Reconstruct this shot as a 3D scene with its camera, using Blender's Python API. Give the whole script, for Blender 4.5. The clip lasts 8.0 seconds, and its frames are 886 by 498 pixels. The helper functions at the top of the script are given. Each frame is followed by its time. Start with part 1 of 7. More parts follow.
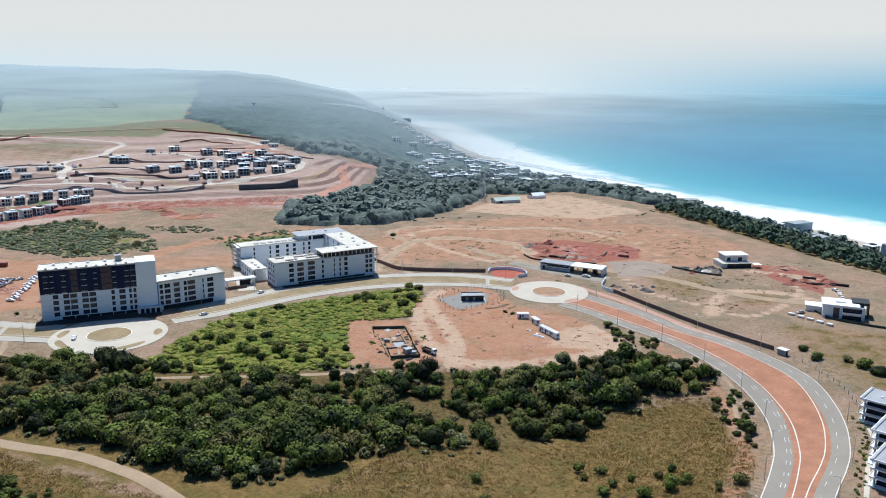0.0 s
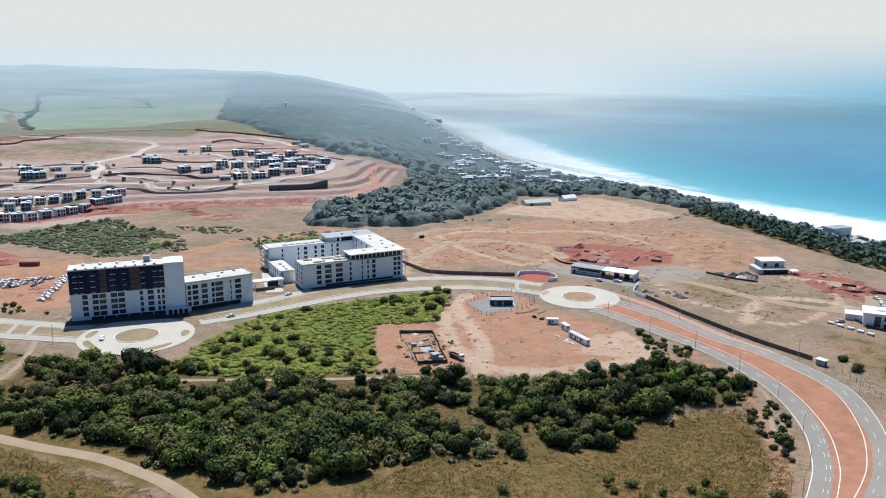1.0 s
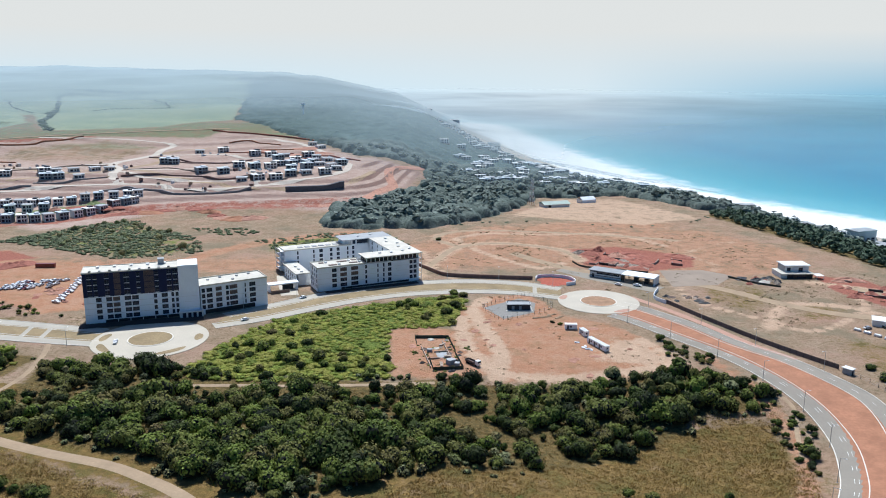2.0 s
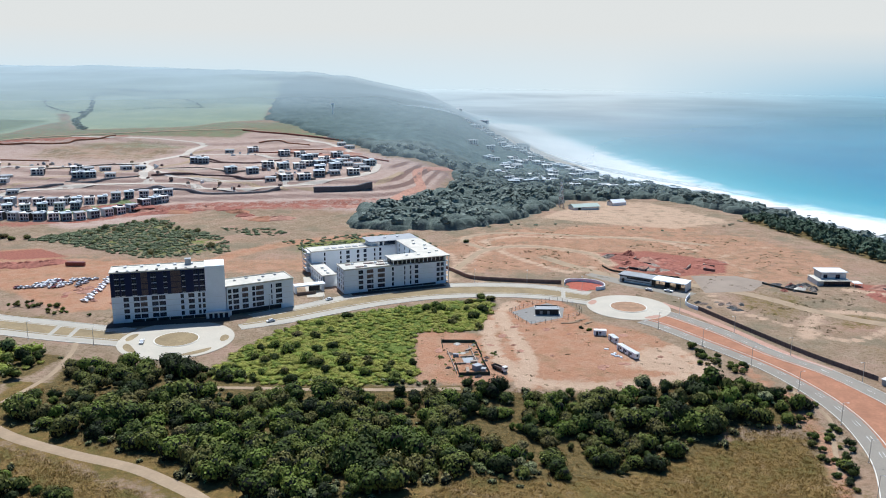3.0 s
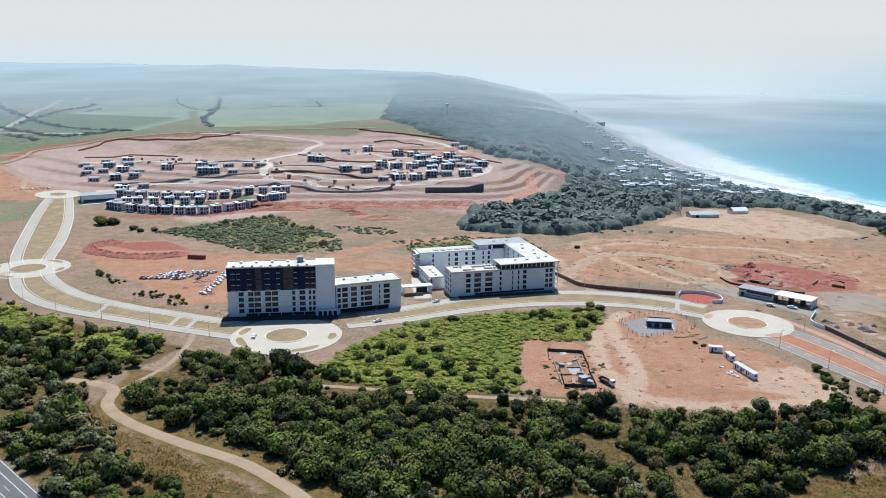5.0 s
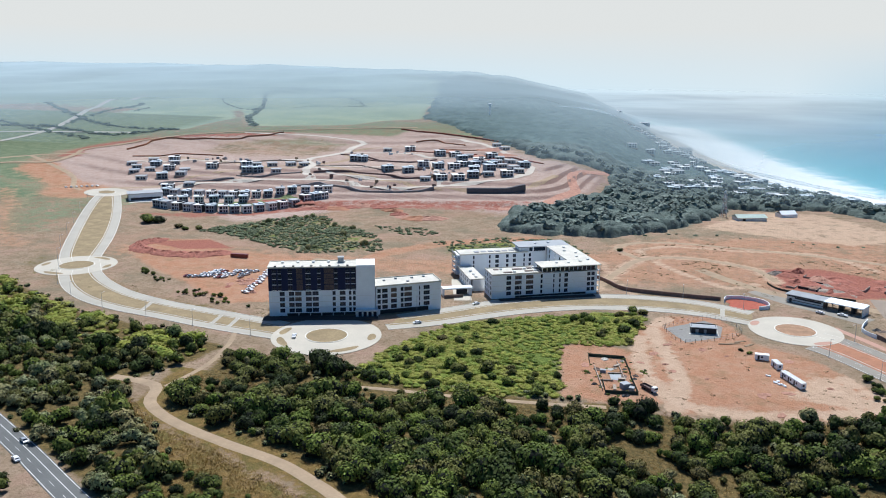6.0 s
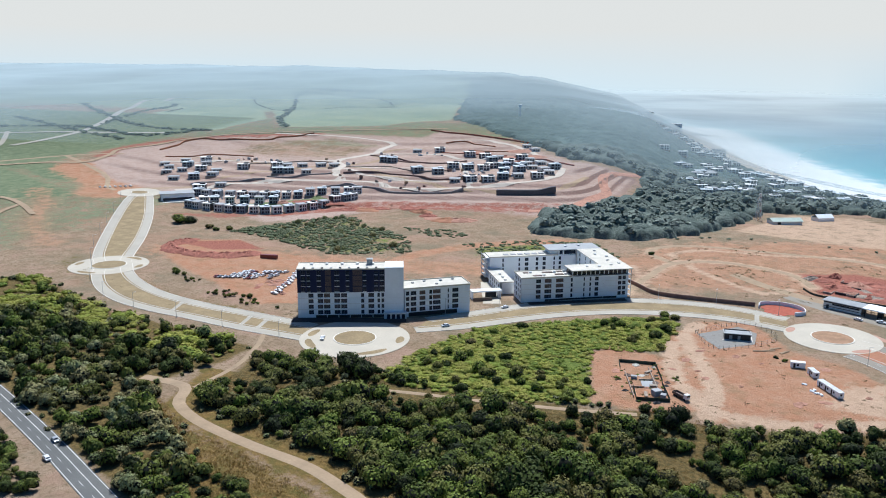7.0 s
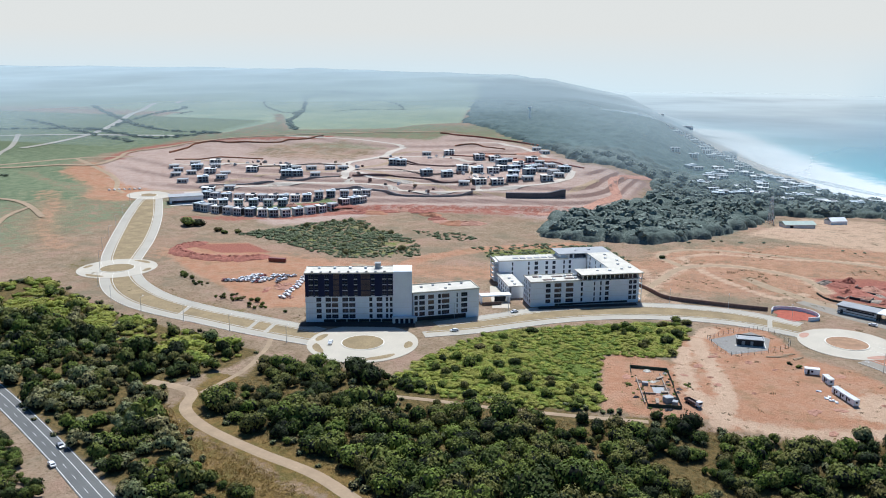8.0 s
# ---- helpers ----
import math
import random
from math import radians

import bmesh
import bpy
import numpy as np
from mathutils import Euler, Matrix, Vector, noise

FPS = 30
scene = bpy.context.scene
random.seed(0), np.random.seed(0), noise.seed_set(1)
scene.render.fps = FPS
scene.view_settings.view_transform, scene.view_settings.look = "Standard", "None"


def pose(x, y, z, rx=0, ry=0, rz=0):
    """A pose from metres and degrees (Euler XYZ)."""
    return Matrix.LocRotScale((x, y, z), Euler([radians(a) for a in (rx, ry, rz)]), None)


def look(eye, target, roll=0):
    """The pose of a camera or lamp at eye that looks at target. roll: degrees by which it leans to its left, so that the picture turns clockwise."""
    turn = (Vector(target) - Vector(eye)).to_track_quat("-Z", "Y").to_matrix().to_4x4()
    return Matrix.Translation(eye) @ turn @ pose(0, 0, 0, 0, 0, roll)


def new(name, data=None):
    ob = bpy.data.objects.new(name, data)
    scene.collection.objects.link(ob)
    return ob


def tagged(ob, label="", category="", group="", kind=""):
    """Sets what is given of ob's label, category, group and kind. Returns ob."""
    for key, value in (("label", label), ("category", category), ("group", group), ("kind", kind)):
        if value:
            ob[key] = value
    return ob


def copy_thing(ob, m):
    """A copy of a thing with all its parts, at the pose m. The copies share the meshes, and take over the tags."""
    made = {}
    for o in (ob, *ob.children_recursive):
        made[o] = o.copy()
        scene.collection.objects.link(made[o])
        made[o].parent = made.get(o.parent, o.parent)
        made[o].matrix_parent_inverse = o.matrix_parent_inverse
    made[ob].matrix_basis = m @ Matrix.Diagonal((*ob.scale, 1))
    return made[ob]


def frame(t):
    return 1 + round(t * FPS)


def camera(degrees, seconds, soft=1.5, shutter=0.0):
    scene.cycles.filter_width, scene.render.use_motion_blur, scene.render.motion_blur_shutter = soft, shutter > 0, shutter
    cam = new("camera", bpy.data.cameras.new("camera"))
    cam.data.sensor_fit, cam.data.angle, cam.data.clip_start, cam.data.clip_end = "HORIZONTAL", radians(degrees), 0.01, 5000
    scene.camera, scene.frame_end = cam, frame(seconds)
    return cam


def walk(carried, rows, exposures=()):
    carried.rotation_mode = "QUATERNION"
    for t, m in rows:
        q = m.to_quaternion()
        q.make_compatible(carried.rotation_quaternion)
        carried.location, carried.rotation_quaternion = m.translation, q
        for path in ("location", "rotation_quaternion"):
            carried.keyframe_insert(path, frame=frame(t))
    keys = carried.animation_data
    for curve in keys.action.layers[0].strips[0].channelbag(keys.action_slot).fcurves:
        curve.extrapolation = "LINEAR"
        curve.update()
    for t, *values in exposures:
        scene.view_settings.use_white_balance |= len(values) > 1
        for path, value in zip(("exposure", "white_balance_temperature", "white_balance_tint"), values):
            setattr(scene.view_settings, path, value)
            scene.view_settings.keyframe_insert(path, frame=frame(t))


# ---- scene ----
cam = camera(57.2, 8.0, soft=1.0)
PATH = [
    (0, (0.206, -18.48, 132.391), (0.143, -16.535, 131.929), 0.4),
    (0.5, (0.531, -15.602, 132.442), (0.424, -13.659, 131.98), 0.4),
    (1, (0.706, -12.531, 132.5), (0.569, -10.59, 132.039), 0.4),
    (1.5, (0.834, -9.173, 132.655), (0.672, -7.234, 132.194), 0.3),
    (3, (0.565, -0.614, 132.987), (0.316, 1.317, 132.526), 0.4),
    (3.5, (0.609, 1.072, 133.257), (0.285, 2.991, 132.795), 0.4),
    (4, (0.734, 2.308, 133.621), (0.333, 4.212, 133.157), 0.5),
    (4.5, (0.635, 3.643, 133.884), (0.175, 5.533, 133.421), 0.5),
    (6, (0.135, 7.251, 134.972), (-0.476, 9.097, 134.507), 0.4),
    (6.5, (-0.279, 8.712, 135.229), (-0.927, 10.546, 134.764), 0.4),
    (7, (-0.818, 10.081, 135.338), (-1.497, 11.904, 134.874), 0.3),
    (7.5, (-1.213, 11.846, 135.437), (-1.916, 13.66, 134.973), 0.3),
    (8, (-1.873, 13.653, 135.431), (-2.574, 15.469, 134.972), 0.2),
]
walk(cam, [(t, look(e, g, r)) for t, e, g, r in PATH], [(0, 0.34, 5700, 6), (8, 0.34, 5700, 6)])

# ---- light: high hazy sun over the far land, white coastal sky ----
SUN_AZ, SUN_EL = -14.0, 60.0
world = bpy.data.worlds.new("hazy_sky")
scene.world = world
world.use_nodes = True
wn, wl = world.node_tree.nodes, world.node_tree.links
wn.clear()
w_out, w_bg, w_sky, w_hsv = (wn.new(k) for k in ("ShaderNodeOutputWorld", "ShaderNodeBackground", "ShaderNodeTexSky", "ShaderNodeHueSaturation"))
w_sky.sky_type, w_sky.sun_disc = "NISHITA", False
w_sky.sun_elevation, w_sky.sun_rotation = radians(SUN_EL), radians(SUN_AZ)
w_sky.air_density, w_sky.dust_density, w_sky.ozone_density, w_sky.altitude = 1.0, 1.6, 1.5, 130
w_hsv.inputs["Saturation"].default_value = 1.5
w_bg.inputs["Strength"].default_value = 0.063
wl.new(w_sky.outputs[0], w_hsv.inputs["Color"])
wl.new(w_hsv.outputs[0], w_bg.inputs["Color"])
wl.new(w_bg.outputs[0], w_out.inputs["Surface"])
sun = new("sun", bpy.data.lights.new("sun", "SUN"))
sun.data.energy, sun.data.angle, sun.data.color = 4.4, radians(0.6), (1.0, 0.95, 0.88)
sun.matrix_world = look((0, 0, 400), (-math.sin(radians(SUN_AZ)) * 100, -math.cos(radians(SUN_AZ)) * 100, 400 - 100 * math.tan(radians(SUN_EL))))

# ---- the lie of the land ----
SEA = -60.0
COAST_Y = [-400, 300, 560, 789, 909, 1009, 1086, 1178, 1374, 1696, 2113, 2384, 2600, 3000, 5000]
COAST_X = [600, 590, 510, 419, 371, 295, 208, 142, 67, -38, -136, -203, -520, -1130, -1900]


def smooth(a):
    a = np.clip(a, 0, 1)
    return a * a * (3 - 2 * a)


def inland_of(x, y):
    """Metres from the beach, positive on the land side."""
    return (np.interp(y, COAST_Y, COAST_X) - x) * 0.88


def poly_dist(x, y, pts):
    """Signed distance to a closed outline, negative inside."""
    x, y = np.asarray(x, float), np.asarray(y, float)
    best, inside = np.full(x.shape, 1e18), np.zeros(x.shape, bool)
    for (ax, ay), (bx, by) in zip(pts, pts[1:] + pts[:1]):
        ex, ey = bx - ax, by - ay
        k = np.clip(((x - ax) * ex + (y - ay) * ey) / (ex * ex + ey * ey + 1e-9), 0, 1)
        best = np.minimum(best, (x - ax - k * ex) ** 2 + (y - ay - k * ey) ** 2)
        inside ^= ((ay > y) != (by > y)) & (x < ex * (y - ay) / (ey if abs(ey) > 1e-9 else 1e-9) + ax)
    return np.where(inside, -1, 1) * np.sqrt(best)


VILLAGE = [(-711, 740), (-748, 868), (-692, 962), (-564, 1020), (-406, 1020), (-404, 1088), (-305, 1035), (-182, 909), (-103, 900),
           (-105, 800), (-122, 719), (-166, 673), (-208, 679), (-299, 665), (-341, 598), (-368, 575), (-522, 645), (-604, 660)]


def height(x, y):
    x, y = np.asarray(x, float), np.asarray(y, float)
    d = inland_of(x, y)
    w = smooth((-60 - x) / 110)
    up = w * (19 * smooth((y - 640) / 170) + 17 * smooth((y - 800) / 400) + 28 * smooth((y - 1300) / 900) * smooth((d - 100) / 350)
              + 14 * smooth((y - 1900) / 500) * smooth((d - 300) / 700) - 150 * smooth((y - 2400) / 800))
    far = smooth((y - 1100) / 600)
    width = 260 - 100 * far
    up = up * smooth(d / (260 + 90 * far)) + 8 * smooth((-420 - x) / 200) * smooth((y - 430) / 200) * (1 - smooth((y - 640) / 170))
    dip = -9 * np.exp(-((x - 55) / 75) ** 2 - ((y - 272) / 42) ** 2) - 12 * np.exp(-((x - 40) / 140) ** 2 - ((y - 890) / 150) ** 2)
    z = -58 + 58 * smooth(d / width) + up + dip * smooth(d / 260) - 4 * smooth(-d / 60)
    roll = np.sin(x / 37 + 1.3) * np.sin(y / 41) * 2 + np.sin(x / 83 - y / 61) * 2.5
    z = z + roll * smooth((y - 1050) / 500) * smooth(d / 200) * 2
    # building terraces cut into the village hill
    inside = smooth(-poly_dist(x, y, VILLAGE) / 30)
    zz = z + 3 * np.sin(x / 95)
    k = zz / 3.2
    step = (np.floor(k) + smooth((k - np.floor(k) - 0.72) / 0.28)) * 3.2 - 3 * np.sin(x / 95)
    return z + inside * (step - z)


def hz(x, y):
    return float(height(np.array([x]), np.array([y]))[0])


# ---- materials ----
def noise_tex(nt, scale, detail=4.0, rough=0.55, coord=None, out="Fac"):
    n = nt.nodes.new("ShaderNodeTexNoise")
    n.inputs["Scale"].default_value, n.inputs["Detail"].default_value, n.inputs["Roughness"].default_value = scale, detail, rough
    if coord:
        nt.links.new(coord, n.inputs["Vector"])
    return n.outputs[out]


def mixed(nt, fac, a, b):
    m = nt.nodes.new("ShaderNodeMix")
    m.data_type = "RGBA"
    for sock, val in ((m.inputs["Factor"], fac), (m.inputs["A"], a), (m.inputs["B"], b)):
        if isinstance(val, (int, float)):
            sock.default_value = val
        elif isinstance(val, tuple):
            sock.default_value = (*val, 1)
        else:
            nt.links.new(val, sock)
    return m.outputs["Result"]


def calc(nt, op, a, b=0.0, clamp=False):
    m = nt.nodes.new("ShaderNodeMath")
    m.operation, m.use_clamp = op, clamp
    for sock, val in zip(m.inputs, (a, b)):
        if isinstance(val, (int, float)):
            sock.default_value = val
        else:
            nt.links.new(val, sock)
    return m.outputs[0]


def ranged(nt, v, lo, hi, a=0.0, b=1.0):
    m = nt.nodes.new("ShaderNodeMapRange")
    for i, val in enumerate((lo, hi, a, b)):
        m.inputs[i + 1].default_value = val
    nt.links.new(v, m.inputs[0])
    return m.outputs[0]


def start(name, rough=0.8, metal=0.0, spec=0.3):
    m = bpy.data.materials.new(name)
    m.use_nodes = True
    nt = m.node_tree
    b = nt.nodes["Principled BSDF"]
    b.inputs["Roughness"].default_value, b.inputs["Metallic"].default_value = rough, metal
    b.inputs["Specular IOR Level"].default_value = spec
    pos = nt.nodes.new("ShaderNodeNewGeometry").outputs["Position"]
    return m, nt, b, pos


def bumped(nt, b, h, strength=0.4, dist=0.1):
    n = nt.nodes.new("ShaderNodeBump")
    n.inputs["Strength"].default_value, n.inputs["Distance"].default_value = strength, dist
    nt.links.new(h, n.inputs["Height"])
    nt.links.new(n.outputs[0], b.inputs["Normal"])


def plain(name, col, rough=0.7, metal=0.0, vary=0.18, scale=0.5, grain=6.0, bump=0.2, spec=0.3):
    """A surface of one colour with stains at one scale and grain at another."""
    m, nt, b, pos = start(name, rough, metal, spec)
    big, fine = noise_tex(nt, scale, 3, coord=pos), noise_tex(nt, grain, 3, coord=pos)
    dark, light = tuple(c * (1 - vary) for c in col), tuple(min(1, c * (1 + vary)) for c in col)
    c = mixed(nt, ranged(nt, big, 0.3, 0.7), dark, light)
    rnd = nt.nodes.new("ShaderNodeObjectInfo").outputs["Random"]
    c = mixed(nt, ranged(nt, fine, 0.35, 0.65, 0, 0.5), c, tuple(k * (1 - vary * 1.4) for k in col))
    c = mixed(nt, ranged(nt, rnd, 0, 1, 0, 0.25), c, tuple(k * 0.75 for k in col))
    nt.links.new(c, b.inputs["Base Color"])
    if bump:
        bumped(nt, b, fine, bump, 0.05)
    return m


def attr(nt, name):
    a = nt.nodes.new("ShaderNodeAttribute")
    a.attribute_name = name
    return a.outputs["Fac"]


def ground_material():
    m, nt, b, pos = start("dry_ground", 0.95, 0, 0.1)
    n1, n2 = noise_tex(nt, 0.013, 6, 0.6, pos), noise_tex(nt, 0.11, 6, 0.65, pos)
    n3, n4 = noise_tex(nt, 0.55, 5, 0.7, pos), noise_tex(nt, 2.6, 4, 0.7, pos)
    edge = calc(nt, "MULTIPLY", calc(nt, "SUBTRACT", calc(nt, "ADD", calc(nt, "MULTIPLY", n2, 0.6), calc(nt, "MULTIPLY", n3, 0.4)), 0.5), 2.2)

    def region(name, lo=0.35, hi=0.65):
        return ranged(nt, calc(nt, "ADD", attr(nt, name), edge), lo, hi)
    straw = mixed(nt, ranged(nt, n2, 0.35, 0.65), (0.265, 0.188, 0.12), (0.38, 0.28, 0.195))
    straw = mixed(nt, ranged(nt, n3, 0.50, 0.66, 0, 0.75), straw, (0.13, 0.09, 0.042))
    straw = mixed(nt, ranged(nt, n1, 0.5, 0.62, 0, 0.45), straw, (0.39, 0.235, 0.16))
    n6 = noise_tex(nt, 0.032, 5, 0.65, pos)
    straw = mixed(nt, ranged(nt, n6, 0.52, 0.62, 0, 0.6), straw, (0.20, 0.175, 0.115))
    straw = mixed(nt, ranged(nt, n6, 0.46, 0.36, 0, 0.5), straw, (0.42, 0.265, 0.20))
    olive = mixed(nt, ranged(nt, n3, 0.35, 0.65), (0.13, 0.088, 0.03), (0.265, 0.17, 0.06))
    olive = mixed(nt, ranged(nt, n2, 0.48, 0.62, 0, 0.7), olive, (0.115, 0.105, 0.03))
    olive = mixed(nt, ranged(nt, n2, 0.44, 0.34, 0, 0.6), olive, (0.27, 0.175, 0.07))
    earth = mixed(nt, ranged(nt, n3, 0.35, 0.7), (0.47, 0.245, 0.145), (0.36, 0.175, 0.10))
    earth = mixed(nt, ranged(nt, n2, 0.41, 0.6, 0, 0.5), earth, (0.47, 0.305, 0.205))
    earth = mixed(nt, ranged(nt, noise_tex(nt, 0.07, 5, 0.7, pos), 0.52, 0.64, 0, 0.6), earth, (0.27, 0.175, 0.095))
    rust = mixed(nt, ranged(nt, n3, 0.35, 0.7), (0.38, 0.15, 0.105), (0.26, 0.10, 0.075))
    sand = mixed(nt, ranged(nt, n2, 0.35, 0.7), (0.57, 0.405, 0.285), (0.475, 0.325, 0.22))
    lush = mixed(nt, ranged(nt, n3, 0.35, 0.65), (0.085, 0.125, 0.025), (0.19, 0.23, 0.05))
    # field green paled, with some haze mixed into the colour
    crop = mixed(nt, ranged(nt, n1, 0.4, 0.6), (0.34, 0.38, 0.25), (0.27, 0.325, 0.225))
    scrub = mixed(nt, ranged(nt, n3, 0.35, 0.65), (0.07, 0.06, 0.022), (0.22, 0.15, 0.06))
    c = mixed(nt, region("crop"), straw, crop)
    c = mixed(nt, region("meadow"), c, mixed(nt, ranged(nt, n2, 0.35, 0.65), (0.13, 0.17, 0.095), (0.215, 0.245, 0.145)))
    c = mixed(nt, region("olive"), c, olive)
    c = mixed(nt, region("lush"), c, lush)
    c = mixed(nt, region("scrub"), c, scrub)
    # forest floor paled towards haze like the crowns above it
    c = mixed(nt, region("wood"), c, mixed(nt, n3, (0.11, 0.14, 0.115), (0.16, 0.19, 0.155)))
    up = nt.nodes.new("ShaderNodeSeparateXYZ")
    nt.links.new(nt.nodes.new("ShaderNodeNewGeometry").outputs["Normal"], up.inputs[0])
    bank = ranged(nt, up.outputs["Z"], 0.985, 0.93)
    earth = mixed(nt, bank, earth, mixed(nt, ranged(nt, n3, 0.35, 0.7), (0.24, 0.10, 0.075), (0.15, 0.085, 0.065)))
    c = mixed(nt, region("earth"), c, earth)
    cut = mixed(nt, ranged(nt, n2, 0.35, 0.65), (0.475, 0.36, 0.30), (0.385, 0.265, 0.215))
    cut = mixed(nt, ranged(nt, n3, 0.5, 0.7, 0, 0.6), cut, (0.54, 0.45, 0.38))
    cut = mixed(nt, bank, cut, mixed(nt, ranged(nt, n3, 0.35, 0.7), (0.30, 0.185, 0.15), (0.21, 0.15, 0.13)))
    c = mixed(nt, region("hillcut"), c, cut)
    c = mixed(nt, region("rust"), c, rust)
    c = mixed(nt, region("sand"), c, sand)
    c = mixed(nt, region("beach"), c, mixed(nt, n2, (0.60, 0.53, 0.45), (0.52, 0.46, 0.39)))
    c = mixed(nt, ranged(nt, n4, 0.42, 0.7, 0, 0.5), c, mixed(nt, 0.6, c, (0.05, 0.035, 0.02)))
    nt.links.new(c, b.inputs["Base Color"])
    bumped(nt, b, calc(nt, "ADD", n3, calc(nt, "MULTIPLY", n4, 0.4)), 0.8, 1.1)
    return m


def sea_material():
    m, nt, b, pos = start("sea_water", 0.3, 0, 0.35)
    b.inputs["IOR"].default_value = 1.33
    shore = attr(nt, "shore")
    n1, n2, n3 = noise_tex(nt, 0.006, 5, 0.6, pos), noise_tex(nt, 0.035, 6, 0.65, pos), noise_tex(nt, 0.25, 5, 0.7, pos)
    deep = mixed(nt, ranged(nt, n1, 0.35, 0.65), (0.03, 0.185, 0.29), (0.04, 0.23, 0.34))
    c = mixed(nt, ranged(nt, calc(nt, "ADD", shore, calc(nt, "MULTIPLY", n1, 160)), 150, 520), (0.11, 0.40, 0.43), deep)
    reach = calc(nt, "ADD", shore, calc(nt, "MULTIPLY", calc(nt, "SUBTRACT", n2, 0.5), 110))
    foam = ranged(nt, reach, 165, 115)
    streak = calc(nt, "MULTIPLY", ranged(nt, reach, 235, 120), ranged(nt, n3, 0.55, 0.68))
    foam = calc(nt, "MAXIMUM", foam, calc(nt, "MULTIPLY", streak, 0.8))
    c = mixed(nt, foam, c, (0.80, 0.79, 0.76))
    nt.links.new(c, b.inputs["Base Color"])
    nt.links.new(ranged(nt, foam, 0, 1, 0.3, 0.9), b.inputs["Roughness"])
    bumped(nt, b, calc(nt, "ADD", n2, calc(nt, "MULTIPLY", n3, 0.25)), 0.35, 1.0)
    return m


def leaf_material(name, kinds, spread=0.3):
    """Leaves of several bush kinds: each bush takes one colour, its sprays and patches vary about it."""
    m, nt, b, pos = start(name, 0.7, 0, 0.12)
    isl = nt.nodes.new("ShaderNodeNewGeometry").outputs["Random Per Island"]
    rnd = calc(nt, "FRACT", calc(nt, "ADD", nt.nodes.new("ShaderNodeObjectInfo").outputs["Random"], attr(nt, "tint")))
    patch, fine = noise_tex(nt, 0.035, 3, 0.5, pos), noise_tex(nt, 0.9, 3, 0.6, pos)
    ramp = nt.nodes.new("ShaderNodeValToRGB")
    ramp.color_ramp.interpolation = "LINEAR"
    el = ramp.color_ramp.elements
    for i, k in enumerate(kinds):
        e = el[i] if i < 2 else el.new(0.5)
        e.position, e.color = i / (len(kinds) - 1), (*k, 1)
    nt.links.new(calc(nt, "ADD", calc(nt, "MULTIPLY", rnd, 0.8), calc(nt, "MULTIPLY", ranged(nt, patch, 0.35, 0.65), 0.2)), ramp.inputs[0])
    hsv = nt.nodes.new("ShaderNodeHueSaturation")
    nt.links.new(ramp.outputs[0], hsv.inputs["Color"])
    val = calc(nt, "MULTIPLY", ranged(nt, isl, 0, 1, 1 - spread, 1 + spread), ranged(nt, fine, 0.35, 0.65, 0.78, 1.2))
    nt.links.new(val, hsv.inputs["Value"])
    nt.links.new(ranged(nt, isl, 0, 1, 0.49, 0.51), hsv.inputs["Hue"])
    nt.links.new(hsv.outputs[0], b.inputs["Base Color"])
    return m


GROUND, WATER = ground_material(), sea_material()
LEAF = leaf_material("bush_leaf", ((0.024, 0.032, 0.011), (0.085, 0.112, 0.022), (0.026, 0.034, 0.014), (0.15, 0.19, 0.032), (0.045, 0.062, 0.02), (0.22, 0.245, 0.046), (0.17, 0.185, 0.095), (0.15, 0.115, 0.044)), 0.2)
LEAF_BRIGHT = leaf_material("shrub_leaf", ((0.105, 0.15, 0.024), (0.195, 0.235, 0.034), (0.265, 0.275, 0.045), (0.135, 0.19, 0.032), (0.28, 0.26, 0.06)), 0.2)
LEAF_KNOLL = leaf_material("knoll_leaf", ((0.12, 0.145, 0.075), (0.17, 0.19, 0.105), (0.21, 0.22, 0.125), (0.13, 0.165, 0.08)), 0.2)
LEAF_OLIVE = leaf_material("olive_leaf", ((0.19, 0.215, 0.062), (0.25, 0.26, 0.125), (0.19, 0.25, 0.048), (0.25, 0.20, 0.08)), 0.3)
LEAF_FAR = leaf_material("hedge_leaf", ((0.06, 0.09, 0.06), (0.09, 0.125, 0.08), (0.12, 0.14, 0.09)), 0.2)
BARK = plain("bark", (0.14, 0.10, 0.07), 0.9)
ASPHALT = plain("asphalt", (0.27, 0.238, 0.195), 0.75, vary=0.12, scale=0.06, grain=1.2, bump=0.1)
CONCRETE = plain("paving_concrete", (0.51, 0.455, 0.37), 0.8, vary=0.1, scale=0.08, grain=1.5, bump=0.1)
PALEROAD = plain("pale_asphalt", (0.41, 0.37, 0.305), 0.7, vary=0.1, scale=0.06, grain=1.4, bump=0.1)
KERB = plain("kerb_concrete", (0.66, 0.62, 0.55), 0.8, vary=0.1)
PAINT = plain("road_paint", (0.78, 0.78, 0.74), 0.7, vary=0.1)
VERGE = plain("verge_grass", (0.30, 0.225, 0.125), 0.95, vary=0.25, scale=0.12, grain=0.9, bump=0.5)
REDVERGE = plain("red_verge_soil", (0.38, 0.18, 0.105), 0.95, vary=0.22, scale=0.15, grain=0.8, bump=0.5)
TRACK = plain("dirt_track", (0.37, 0.27, 0.175), 0.95, vary=0.18, scale=0.15, grain=0.9, bump=0.4)
WHITE = plain("white_render", (0.83, 0.86, 0.89), 0.75, vary=0.05, scale=0.2, grain=1.5, bump=0.05)
OFFWHITE = plain("grey_white_render", (0.74, 0.74, 0.73), 0.75, vary=0.08, scale=0.2)
NAVY = plain("navy_cladding", (0.012, 0.02, 0.065), 0.55, vary=0.15, spec=0.15)
